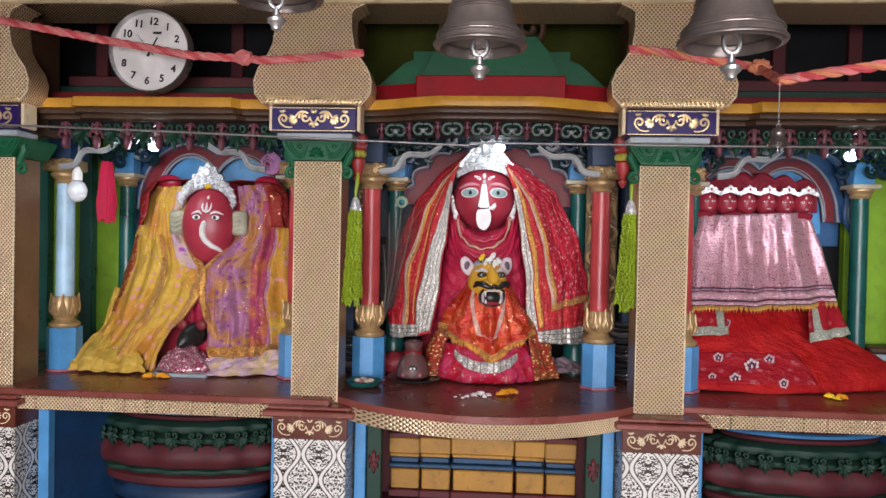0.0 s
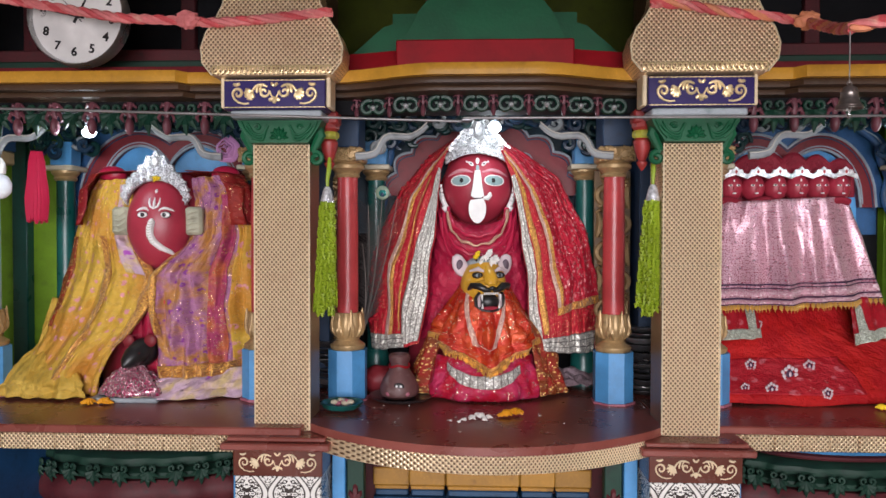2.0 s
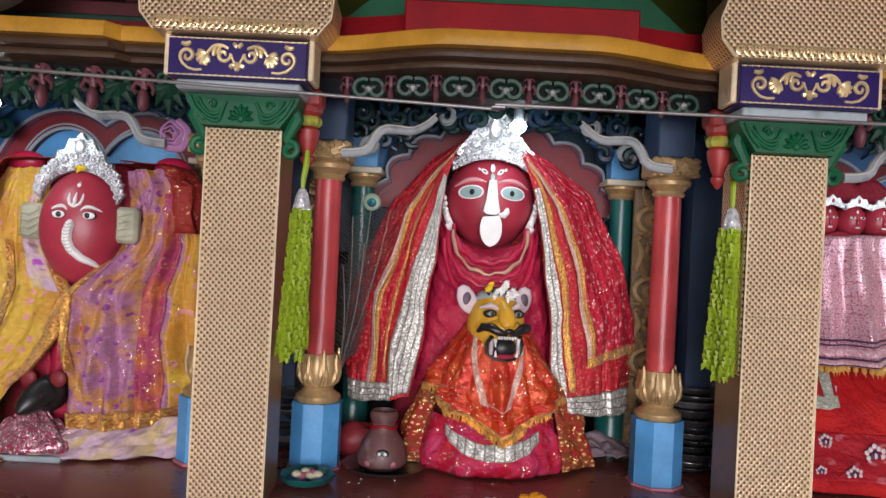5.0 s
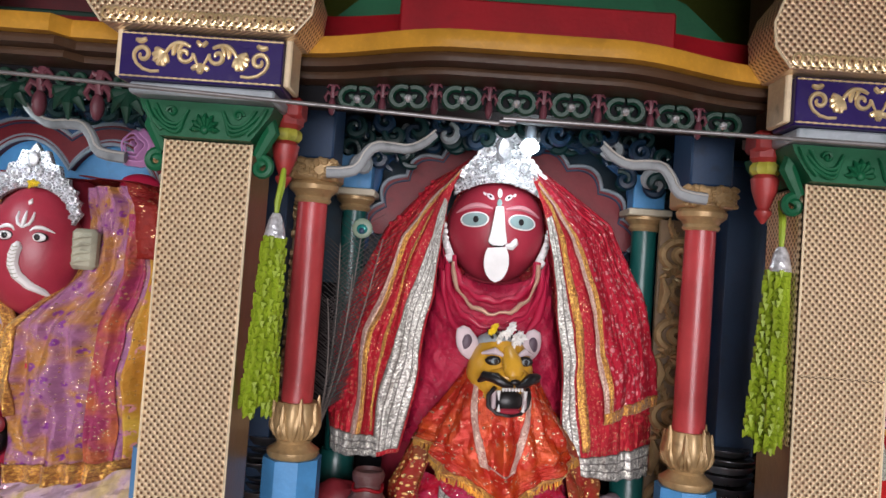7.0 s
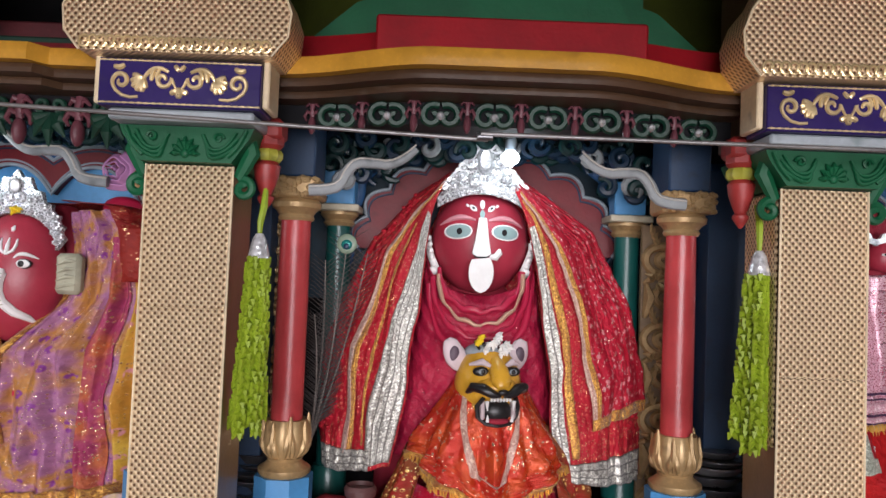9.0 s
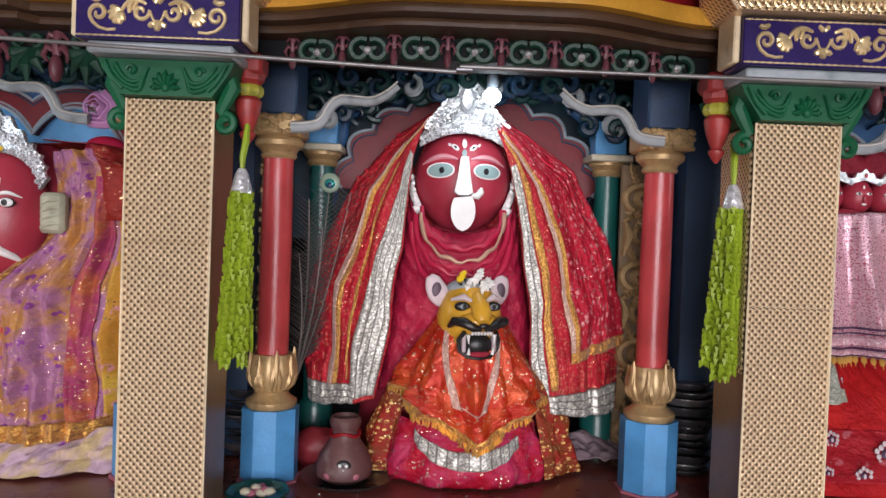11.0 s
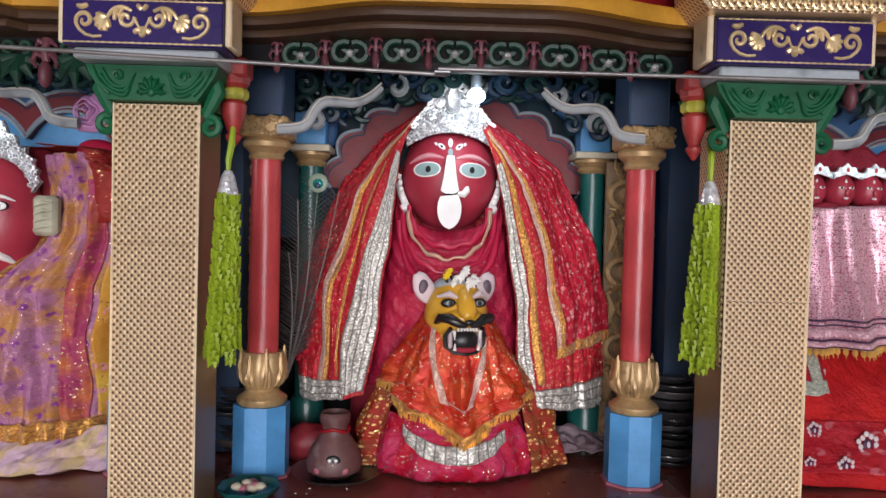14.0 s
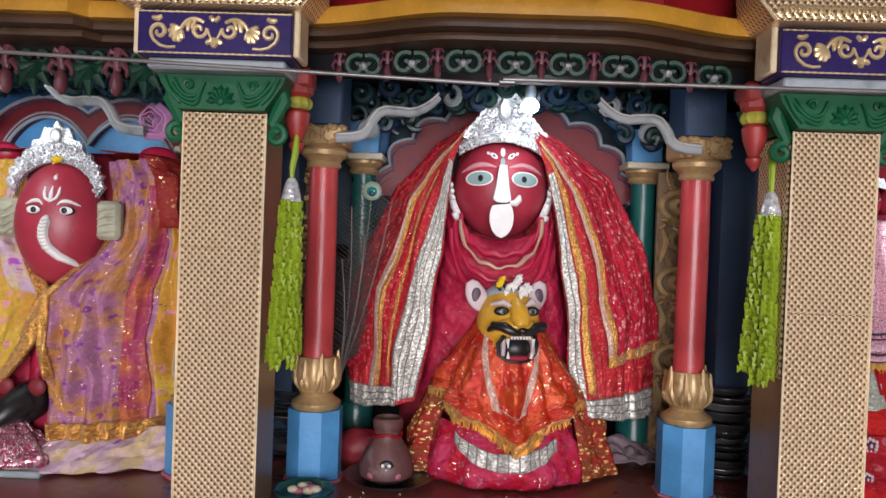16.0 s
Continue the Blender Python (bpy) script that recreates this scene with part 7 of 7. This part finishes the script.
solid("foil_cloth", Shape().grid(crumpled, 60, 14, size=(0.5, 0.12)), brocade("pink_foil_cloth", (0.30, 0.015, 0.07), (0.75, 0.5, 0.55), 60, 0.8, 0.25, 0.4),
      (-0.975, 2.64, TOP), "crumpled shiny pink foil cloth under the mouse", "cloth", thick=0.002)
s = Shape().box(-1.09, -0.87, 2.575, 2.72, TOP - 0.003, TOP + 0.012, 0.004)
solid("stone_slab", s, SLATE, (-0.98, 2.65, TOP), "thin grey stone slab under the foil cloth", "slab")

# ---- the six-headed idol of the east bay ----
class Deep(Shape):
    """Gathers its points set back into the bay, the more the higher they stand."""

    def add(self, verts, faces, slot=0, uvs=None):
        moved = []
        for x, y, z in verts:
            k = 1 + 0.068 * smooth(0.92, 1.45, z)
            kx = k - 0.012 * smooth(1.2, 1.5, z)
            moved.append((0.167 + (x - 0.167) * kx, y * k, 1.462 + (z - 1.462) * k))
        return Shape.add(self, moved, faces, slot, uvs)


s = Deep()
heads = [0.985 + 0.0705 * k for k in range(6)]
for k, x in enumerate(heads):
    y = 2.765 + 0.006 * abs(k - 2.5)
    s.ball((x, y, 1.606), (0.038, 0.040, 0.046), 20, 14, 0)
    for m in (-1, 1):
        s.ball((x + m * 0.013, y - 0.038, 1.612), (0.0075, 0.003, 0.0035), 8, 5, 1)
        s.ball((x + m * 0.013, y - 0.041, 1.612), (0.003, 0.002, 0.003), 6, 4, 2)
    s.ball((x, y - 0.041, 1.600), (0.005, 0.005, 0.010), 8, 6, 0)
    s.ball((x, y - 0.039, 1.586), (0.007, 0.004, 0.003), 8, 5, 1)
    s.ball((x, y - 0.036, 1.628), (0.003, 0.003, 0.005), 6, 5, 1)
s.lathe(1.16, 2.87, [(0.22, TOP), (0.21, 1.2), (0.20, 1.45), (0.18, 1.60)], 28, 0, sy=0.25)
solid("six_headed_statue", s, [IDOL_RED, WHITE, BLACK], (1.16, 2.86, TOP), "vermilion statue with a row of six small heads", "statue")
for k, x in enumerate(heads):
    out = [(-0.040, 1.632), (-0.036, 1.648), (-0.026, 1.650), (-0.020, 1.662), (-0.010, 1.662), (0, 1.672), (0.010, 1.662), (0.020, 1.662), (0.026, 1.650), (0.036, 1.648), (0.040, 1.632), (0.0, 1.645)]
    c = empty("tiara", (x, 2.74, 1.635), "small scalloped silver crown on a statue head", "crown", "small crowns")
    part("crest", Deep().prism([(x + a, b) for a, b in out], 2.727, 2.735), SILVER, c)
    part("stone", Deep().ball((x, 2.725, 1.655), (0.004, 0.003, 0.006), 8, 6), RED, c)
hood = empty("red_hood", (1.16, 2.82, 1.58), "dark red scalloped cloth hood behind the six heads", "cloth")


def hood_at(u, v):
    k = abs(math.sin(math.pi * u * 6))
    return (0.925 + 0.47 * u, 2.785 + 0.012 * v, 1.575 + (0.100 + 0.022 * k + 0.03 * math.sin(math.pi * u)) * v)


part("cloth", Deep().grid(hood_at, 72, 10, size=(0.47, 0.14)), PLUM_CLOTH, hood, thick=0.003)
roll = [(0.925 + 0.425 * t / 20, 2.722 + 0.01 * abs(t - 10) / 10, 1.556 + 0.008 * math.sin(t * 1.1)) for t in range(21)]
part("rolled_edge", Deep().tube(roll, 0.013, 8), PLUM_CLOTH, hood, "rolled red edge")

pink = empty("silver_pink_cloth", (1.16, 2.68, 1.24), "silver-pink brocade cloth with striped border and yellow fringe", "cloth")
inn = [(0, (0.935, 2.745, 1.555)), (0.4, (0.905, 2.72, 1.43)), (1.0, (0.875, 2.70, 1.225))]
out = [(0, (1.345, 2.745, 1.575)), (0.4, (1.385, 2.73, 1.44)), (1.0, (1.425, 2.72, 1.250))]


def skirt_at(u, v):
    a, b = Vector(curve_at(inn, v)), Vector(curve_at(out, v))
    p = a.lerp(b, u)
    p.y -= 0.055 * math.sin(math.pi * u) ** 0.7
    k = 0.25 + 0.75 * v
    f = math.sin(u * 33 + 2.0 * wave(u * 4, v * 0.8, 5)) * 0.7 + math.sin(u * 19 + 1.5 * wave(u * 3, v, 8)) * 0.5
    p.y -= 0.024 * k * f + 0.003 * crease(u * 2, v, 4.4)
    p.z += 0.003 * wave(u * 8, v * 5, 2) - 0.006 * math.sin(math.pi * u) * v
    return tuple(p)


part("brocade", Deep().grid(skirt_at, 140, 50, size=(0.50, 0.34)), PINK_BROCADE, pink, thick=0.003)
for a, b, m, label in ((0.80, 0.815, DARK_STRIPE, "dark stripe"), (0.835, 0.845, DARK_STRIPE, "dark stripe"), (0.86, 0.915, PINK_BORDER, "pink border"), (0.93, 0.945, DARK_STRIPE, "dark stripe"), (0.95, 0.985, PINK_BORDER, "pink border"), (0.985, 0.995, DARK_STRIPE, "dark stripe")):
    part("stripe", Deep().grid(lay(skirt_at, 0, 1, a, b, 0.0035), 140, 3, size=(0.5, 0.02)), m, pink, label, thick=0.001)
s = Deep()
rng = random.Random(14)
for k in range(46):
    x, y, z = skirt_at((k + 0.5) / 46, 1.0)
    s.ball((x, y - 0.002, z - 0.006), (0.0075, 0.005, 0.009), 6, 5)
    s.tube([(x, y - 0.002, z - 0.008), (x + rng.uniform(-0.003, 0.003), y - 0.004, z - 0.022)], [0.003, 0.0008], 4)
part("fringe", s, GOLD_LACE, pink, "yellow pompom fringe", kind="stuff")

red = empty("scarlet_cloth", (1.3, 2.75, TOP), "plain scarlet cotton cloth spreading over the slab", "cloth")
inn = [(0, (0.93, 2.76, 1.28)), (0.5, (0.90, 2.74, 1.08)), (1.0, (0.84, 2.72, 0.922))]
out = [(0, (1.36, 2.79, 1.27)), (0.35, (1.44, 2.79, 1.14)), (0.6, (1.58, 2.80, 1.07)), (0.80, (1.68, 2.83, 1.01)), (0.92, (1.73, 2.84, 0.96)), (1.0, (1.735, 2.86, 0.922))]
RS = hanging(inn, out, 5.5, 0.009, 8, 0.05, 1.8)


def red_at(u, v):
    x, y, z = RS(u, v)
    return (x, y - 0.05 * smooth(0.6, 1.0, v) + 0.02 * smooth(0.5, 0, v), z)


part("cotton", Deep().grid(red_at, 90, 60, size=(0.85, 0.42)), SCARLET, red, thick=0.003)
part("net_panel", Deep().grid(lay(red_at, 0.04, 0.58, 0.60, 0.92, 0.004), 60, 24, size=(0.34, 0.14)), SCARLET_NET, red, "maroon net with pale flowers", thick=0.002)
for k, (u, v, r) in enumerate(((0.32, 0.74, 0.026), (0.18, 0.66, 0.018), (0.42, 0.68, 0.019), (0.24, 0.88, 0.020), (0.43, 0.90, 0.017), (0.14, 0.86, 0.014), (0.26, 0.30, 0.013))):
    s = Deep()
    x, y, z = red_at(u, v)
    for j in range(11):
        a = 2 * math.pi * j / 11
        s.ball((x + r * (0.72 + 0.16 * (j % 2)) * math.cos(a), y - 0.009, z + r * (0.76 + 0.16 * (j % 2)) * math.sin(a)), (r * 0.24, 0.003, r * 0.26), 6, 4, 0)
    s.ball((x, y - 0.008, z), (r * 0.45, 0.003, r * 0.52), 10, 6, 1)
    s.ball((x, y - 0.010, z), (r * 0.18, 0.003, r * 0.3), 8, 5, 0)
    part("embroidered_flower", s, [EAR_PINK, DARK_STRIPE], red, "white embroidered flower with a dark heart")


def corner_cloth(a, b, c_, d, seed):
    A, B, C, D = (Vector(p) for p in (a, b, c_, d))

    def at(u, v):
        p = A.lerp(B, u).lerp(D.lerp(C, u), v)
        p.y -= 0.008 * math.sin(u * 13 + seed + 2 * v) + 0.01 * v
        p.z += 0.004 * wave(u * 5, v * 5, seed)
        return tuple(p)
    return at


for pts, seed in ((((1.315, 2.70, 1.255), (1.43, 2.73, 1.250), (1.475, 2.71, 1.135), (1.315, 2.67, 1.105)), 1.0), (((0.89, 2.69, 1.25), (1.03, 2.71, 1.24), (1.035, 2.68, 1.125), (0.885, 2.66, 1.12)), 2.0)):
    cc = empty("embroidered_corner", pts[3], "maroon net corner edged with sage silver lace", "cloth", "embroidered corners")
    f = corner_cloth(*pts, seed)
    part("net", Deep().grid(f, 30, 30, size=(0.15, 0.14)), SCARLET_NET, cc, thick=0.002)
    part("lace", Deep().grid(lay(f, 0.0, 1.0, 0.76, 1.0, 0.005), 30, 8, size=(0.15, 0.035)), SAGE_LACE, cc, "sage silver lace", thick=0.002)
    part("lace", Deep().grid(lay(f, 0.16 if seed < 1.5 else 0.72, 0.34 if seed < 1.5 else 0.9, 0.2, 0.8, 0.005), 8, 24, size=(0.03, 0.1)), SAGE_LACE, cc, "sage silver lace", thick=0.002)

# clutter behind the east cloth
rng = random.Random(19)
for k in range(5):
    x, z = 1.80 + rng.uniform(-0.04, 0.06), TOP + 0.02 + 0.028 * k
    s = Shape().box(x - 0.13, x + 0.13, 2.90 + 0.01 * k, 3.04, z - 0.021, z + 0.006, 0.008)
    solid("folded_cloth", s, (VESSEL, SLATE, MAROON, GREY_BLUE, BROWN)[k], (x, 2.97, z - 0.02), "folded dark cloth in a pile beside the wall", "cloth", "folded cloths")


# ---- lamps, bulb and hangings ----
for k, (x, y, z) in enumerate(LEDS):
    c = empty("led_bulb", (x, y, z), "glowing white round led bulb under the frieze", "lamp", "led bulbs")
    part("globe", Shape().ball((x, y, z), (0.021, 0.021, 0.017), 18, 12), LED_GLOW, c)
    part("cap", Shape().lathe(x, y, [(0.013, z + 0.017), (0.013, z + 0.045), (0.009, z + 0.050)], 14), GREY_BLUE, c)
c = empty("wrapped_bulb", (-1.385, 2.60, 1.56), "large bulb wrapped in clear crumpled plastic", "lamp")
part("globe", Shape().ball((-1.385, 2.60, 1.600), (0.036, 0.036, 0.040), 20, 12, warp=lambda d: d * (1 + 0.08 * wave(d.x * 3, d.y * 3, d.z * 3))), paint("milky_plastic", (0.75, 0.80, 0.85), 0.15, 0.2, (0.5, 0.55, 0.6)), c)
part("holder", Shape().lathe(-1.385, 2.60, [(0.018, 1.640), (0.018, 1.672), (0.008, 1.69)], 14), WHITE, c)
part("cord", Shape().tube([(-1.385, 2.60, 1.69), (-1.38, 2.60, 1.75), (-1.36, 2.58, 1.80)], 0.004, 6), GREY_BLUE, c)
s = Shape()
rng = random.Random(17)
for k in range(16):
    a = 2 * math.pi * k / 16
    pts = [(-1.325 + (0.010 + 0.026 * t / 6 * (1 if t < 5 else 0.7)) * math.cos(a), 2.70 + (0.008 + 0.016 * t / 6) * math.sin(a), 1.715 - 0.225 * t / 6 + rng.uniform(-0.01, 0.01)) for t in range(7)]
    s.tube(pts, [0.010, 0.014, 0.013, 0.014, 0.013, 0.012, 0.005], 6)
solid("red_tassel", s, CRIMSON_SATIN, (-1.325, 2.70, 1.49), "tassel of red cloth strips hanging at the column", "hanging")


def rose_at(u, v):
    a = 2 * math.pi * 3.2 * u
    r = 0.005 + 0.026 * u + 0.008 * v * (0.4 + u) + 0.002 * math.sin(5 * a)
    return (-0.655 + r * math.cos(a), 2.60 - 0.020 * (1 - u) + 0.016 * v - 0.006 * math.sin(2.3 * a), 1.715 + 1.1 * r * math.sin(a))


s = Shape().grid(rose_at, 150, 6, size=(0.4, 0.03))
solid("lilac_cloth_rose", s, LILAC, (-0.655, 2.60, 1.715), "crumpled lilac cloth rose tied to the bracket", "ornament", thick=0.002)


# ---- clock ----
def clock():
    x, y, z, r = -0.995, 2.375, 2.063, 0.140
    c = empty("wall_clock", (x, y, z), "round white wall clock with black numerals and silver rim", "clock")
    s = Shape()
    ring = [(r * 0.93, -0.012), (r * 0.97, -0.026), (r, -0.020), (r, 0.020), (r * 0.93, 0.020)]
    n = 64
    verts = [(x + a * math.cos(2 * math.pi * k / n), y + b, z + a * math.sin(2 * math.pi * k / n)) for k in range(n) for a, b in ring]
    q = len(ring)
    s.add(verts, [(k * q + j, k * q + (j + 1) % q, ((k + 1) % n) * q + (j + 1) % q, ((k + 1) % n) * q + j) for k in range(n) for j in range(q)])
    part("rim", s, STEEL, c, "silver rim")
    disc = [(x + r * 0.945 * math.cos(2 * math.pi * k / n), z + r * 0.945 * math.sin(2 * math.pi * k / n)) for k in range(n)]
    dial = part("dial", Shape().prism(disc, y - 0.008, y + 0.016), WHITE, c, "white dial")
    lean = radians(-6)
    for k in range(1, 13):
        a = radians(90 - 30 * k) + lean
        text = bpy.data.curves.new("numeral", "FONT")
        text.body, text.size, text.align_x, text.align_y, text.extrude = str(k), 0.034, "CENTER", "CENTER", 0.0008
        text.offset = 0.0009
        ob = new("numeral", text)
        me = bpy.data.meshes.new_from_object(ob.evaluated_get(bpy.context.evaluated_depsgraph_get()))
        bpy.data.objects.remove(ob)
        me.materials.clear()
        me.materials.append(BLACK)
        num = part("numeral", me, None, dial)
        num.matrix_basis = Matrix.Translation((x + 0.100 * math.cos(a), y - 0.0095, z + 0.100 * math.sin(a))) @ Euler((radians(90), -lean, 0)).to_matrix().to_4x4()
    for name, deg, ln, w in (("hour_pointer", 62, 0.052, 0.004), ("minute_pointer", 168, 0.086, 0.003), ("second_pointer", 130, 0.075, 0.001)):
        a = radians(deg)
        d, e = Vector((math.cos(a), 0, math.sin(a))), Vector((-math.sin(a), 0, math.cos(a)))
        o = Vector((x, y - 0.012, z))
        pts = [o - d * 0.02 - e * w, o + d * ln - e * w * 0.5, o + d * ln + e * w * 0.5, o - d * 0.02 + e * w]
        sh = Shape().add([*(tuple(p) for p in pts), *(tuple(p + Vector((0, 0.0015, 0))) for p in pts)], [(0, 1, 2, 3), (7, 6, 5, 4), (0, 4, 5, 1), (1, 5, 6, 2), (2, 6, 7, 3), (3, 7, 4, 0)])
        part(name, sh, BLACK, dial)
    part("maker_mark", Shape().box(x + 0.008, x + 0.038, y - 0.010, y - 0.0082, z + 0.058, z + 0.066, 0.0005), BLACK, dial, "small unreadable dark bar")
    part("hub", Shape().ball((x, y - 0.013, z), (0.006, 0.004, 0.006), 10, 6), BLACK, dial)
    part("hanger", Shape().tube([(x, y + 0.015, z + r * 0.95), (x, y + 0.04, 2.25)], 0.003, 6), STEEL, c)
    return c


clock()


# ---- thread ropes ----
def rope(points, name, label, colour, knots):
    pts = [Vector(p) for p in points]
    c = empty(name, points[0], label, "rope", "thread ropes")
    dense = []
    for a, b in zip(pts, pts[1:]):
        m = max(3, int((b - a).length / 0.012))
        dense += [a.lerp(b, i / m) for i in range(m)]
    dense.append(pts[-1])
    for j in range(3):
        path = []
        for i, p in enumerate(dense):
            t = i * 0.75 + j * 2.09
            path.append((p.x, p.y + 0.0065 * math.cos(t), p.z + 0.0065 * math.sin(t)))
        part("strand", Shape().tube(path, [0.0075 * (1 + 0.25 * wave(i * 0.3, j)) for i in range(len(path))], 6), colour[j % len(colour)], c)
    for kx, ky, kz in knots:
        s = Shape().ball((kx, ky - 0.008, kz), (0.030, 0.018, 0.022), 28, 18, warp=lambda d: d * (1 + 0.35 * wave(d.x * 2.6 + kx, d.y * 2.6, d.z * 2.6)))
        part("knot", s, colour[0], c, "gathered knot")
    return c


FADED_RED = paint("faded_red_thread", (0.62, 0.085, 0.095), 0.65, 0.5, (0.75, 0.40, 0.32))
ORANGE_THREAD = paint("orange_thread", (0.72, 0.26, 0.13), 0.65, 0.5, (0.7, 0.2, 0.2))
PINK_THREAD = paint("faded_pink_thread", (0.72, 0.20, 0.20), 0.65, 0.6, (0.80, 0.50, 0.36))
rope([(-1.80, 2.24, 2.19), (-1.55, 2.24, 2.150), (-1.30, 2.238, 2.105), (-1.05, 2.236, 2.060), (-0.80, 2.236, 2.018), (-0.625, 2.235, 2.008), (-0.55, 2.245, 2.006), (-0.42, 2.250, 2.016), (-0.33, 2.250, 2.026), (-0.25, 2.262, 2.036)],
     "thread_rope", "twisted red and pink cloth rope strung between the pillars", [PINK_THREAD, FADED_RED, PINK_THREAD], [(-0.622, 2.232, 2.008)])
rope([(0.578, 2.262, 2.050), (0.66, 2.250, 2.040), (0.78, 2.250, 2.018), (0.88, 2.245, 2.006), (0.955, 2.225, 1.985), (0.925, 2.00, 1.905), (0.878, 1.85, 1.866), (0.95, 1.78, 1.868), (1.05, 1.74, 1.878), (1.35, 1.70, 1.92), (1.80, 1.66, 1.98), (3.51, 1.6, 2.15)],
     "thread_rope", "twisted orange, red and yellow thread rope tied round a bracket", [ORANGE_THREAD, FADED_RED, PINK_THREAD], [(0.955, 2.220, 1.985)])


# ---- bells ----
def bell(x, y, z, r, h, label, name="temple_bell", chain=0.3):
    c = empty(name, (x, y, z), label, "bell", "hanging bells")
    prof = [(r * 0.90, z + 0.004 * h), (r, z), (r * 1.0, z + 0.03 * h), (r * 0.93, z + 0.10 * h), (r * 0.94, z + 0.13 * h), (r * 0.80, z + 0.24 * h), (r * 0.70, z + 0.38 * h), (r * 0.63, z + 0.55 * h), (r * 0.61, z + 0.70 * h),
            (r * 0.63, z + 0.73 * h), (r * 0.60, z + 0.76 * h), (r * 0.56, z + 0.88 * h), (r * 0.36, z + 0.98 * h), (r * 0.12, z + h)]
    s = Shape()
    seg = 48
    outer = prof[1:]
    inner = [(max(0.002, a * 0.88), b - 0.02 * h) for a, b in reversed(outer[:-3])]
    verts, faces = [], []
    prof2 = [(a, b) for a, b in inner] + [(r * 0.93, z)] + outer
    for a, b in prof2:
        for k in range(seg):
            verts.append((x + a * math.cos(2 * math.pi * k / seg), y + a * math.sin(2 * math.pi * k / seg), b))
    for i in range(len(prof2) - 1):
        for k in range(seg):
            p, q = i * seg + k, i * seg + (k + 1) % seg
            faces.append((p, q, q + seg, p + seg))
    faces.append(tuple(range((len(prof2) - 1) * seg, len(prof2) * seg)))
    part("body", s.add(verts, faces), BRONZE, c)
    s = Shape()
    for dz in (0.03, 0.10, 0.13, 0.16, 0.40, 0.43, 0.46, 0.70, 0.73):
        rr = curve_at([((b - z) / h, a) for a, b in outer], dz)
        s.tube([(x + (rr + 0.0005) * math.cos(2 * math.pi * k / 40), y + (rr + 0.0005) * math.sin(2 * math.pi * k / 40), z + dz * h) for k in range(41)], r * 0.018, 5)
    part("ribs", s, BRONZE, c, "raised ribs")
    loop = Shape().tube([(x + r * 0.16 * math.sin(t), y, z + 0.02 * h - r * 0.22 * math.cos(t)) for t in [q * 0.35 for q in range(19)]], r * 0.05, 6)
    part("clapper_ring", loop, STEEL, c)
    part("clapper", Shape().lathe(x, y, [(r * 0.02, z - r * 0.70), (r * 0.10, z - r * 0.66), (r * 0.12, z - r * 0.58), (r * 0.20, z - r * 0.50), (r * 0.20, z - r * 0.43), (r * 0.07, z - r * 0.36), (r * 0.06, z - r * 0.18)], 16), STEEL, c, "steel clapper")
    part("crown_loop", Shape().tube([(x + r * 0.18 * math.sin(t), y, z + h + r * 0.16 - r * 0.18 * math.cos(t)) for t in [q * 0.35 for q in range(19)]], r * 0.05, 6), BRONZE, c)
    top = z + h + r * 0.30
    part("hanging_rod", Shape().tube([(x, y, top - 0.002), (x, y, top + chain)], r * 0.05, 6), STEEL, c)
    return c


bell(0.152, 0.69, 1.644, 0.0445, 0.084, "dark bronze temple bell with steel clapper hanging overhead", chain=0.230)
bell(0.383, 0.67, 1.643, 0.0475, 0.088, "dark bronze temple bell with steel clapper hanging overhead", chain=0.230)
bell(-0.052, 0.70, 1.694, 0.045, 0.068, "dark bronze temple bell with steel clapper hanging overhead", chain=0.196)
bell(0.876, 1.85, 1.704, 0.026, 0.046, "small bronze bell hung on a pale cord", "small_bell", chain=0.110)

# painted crest on the upper wall
c = empty("roof_crest", (XC, 2.70, 2.13), "gilt and ochre finial on the shrine roof", "finial")
part("vase", Shape().lathe(XC, 2.55, [(0.06, 2.10), (0.09, 2.12), (0.10, 2.15), (0.06, 2.19), (0.03, 2.21), (0.05, 2.23)], 24), YELLOW, c)
for m in (-1, 1):
    part("scroll", Shape().tube([(XC + m * (0.13 + a), 2.56, 2.20 + b) for a, b in spiral(0, 0, 0.06, 0.012, -120, 380, 26)], 0.012, 7), BROWN, c)
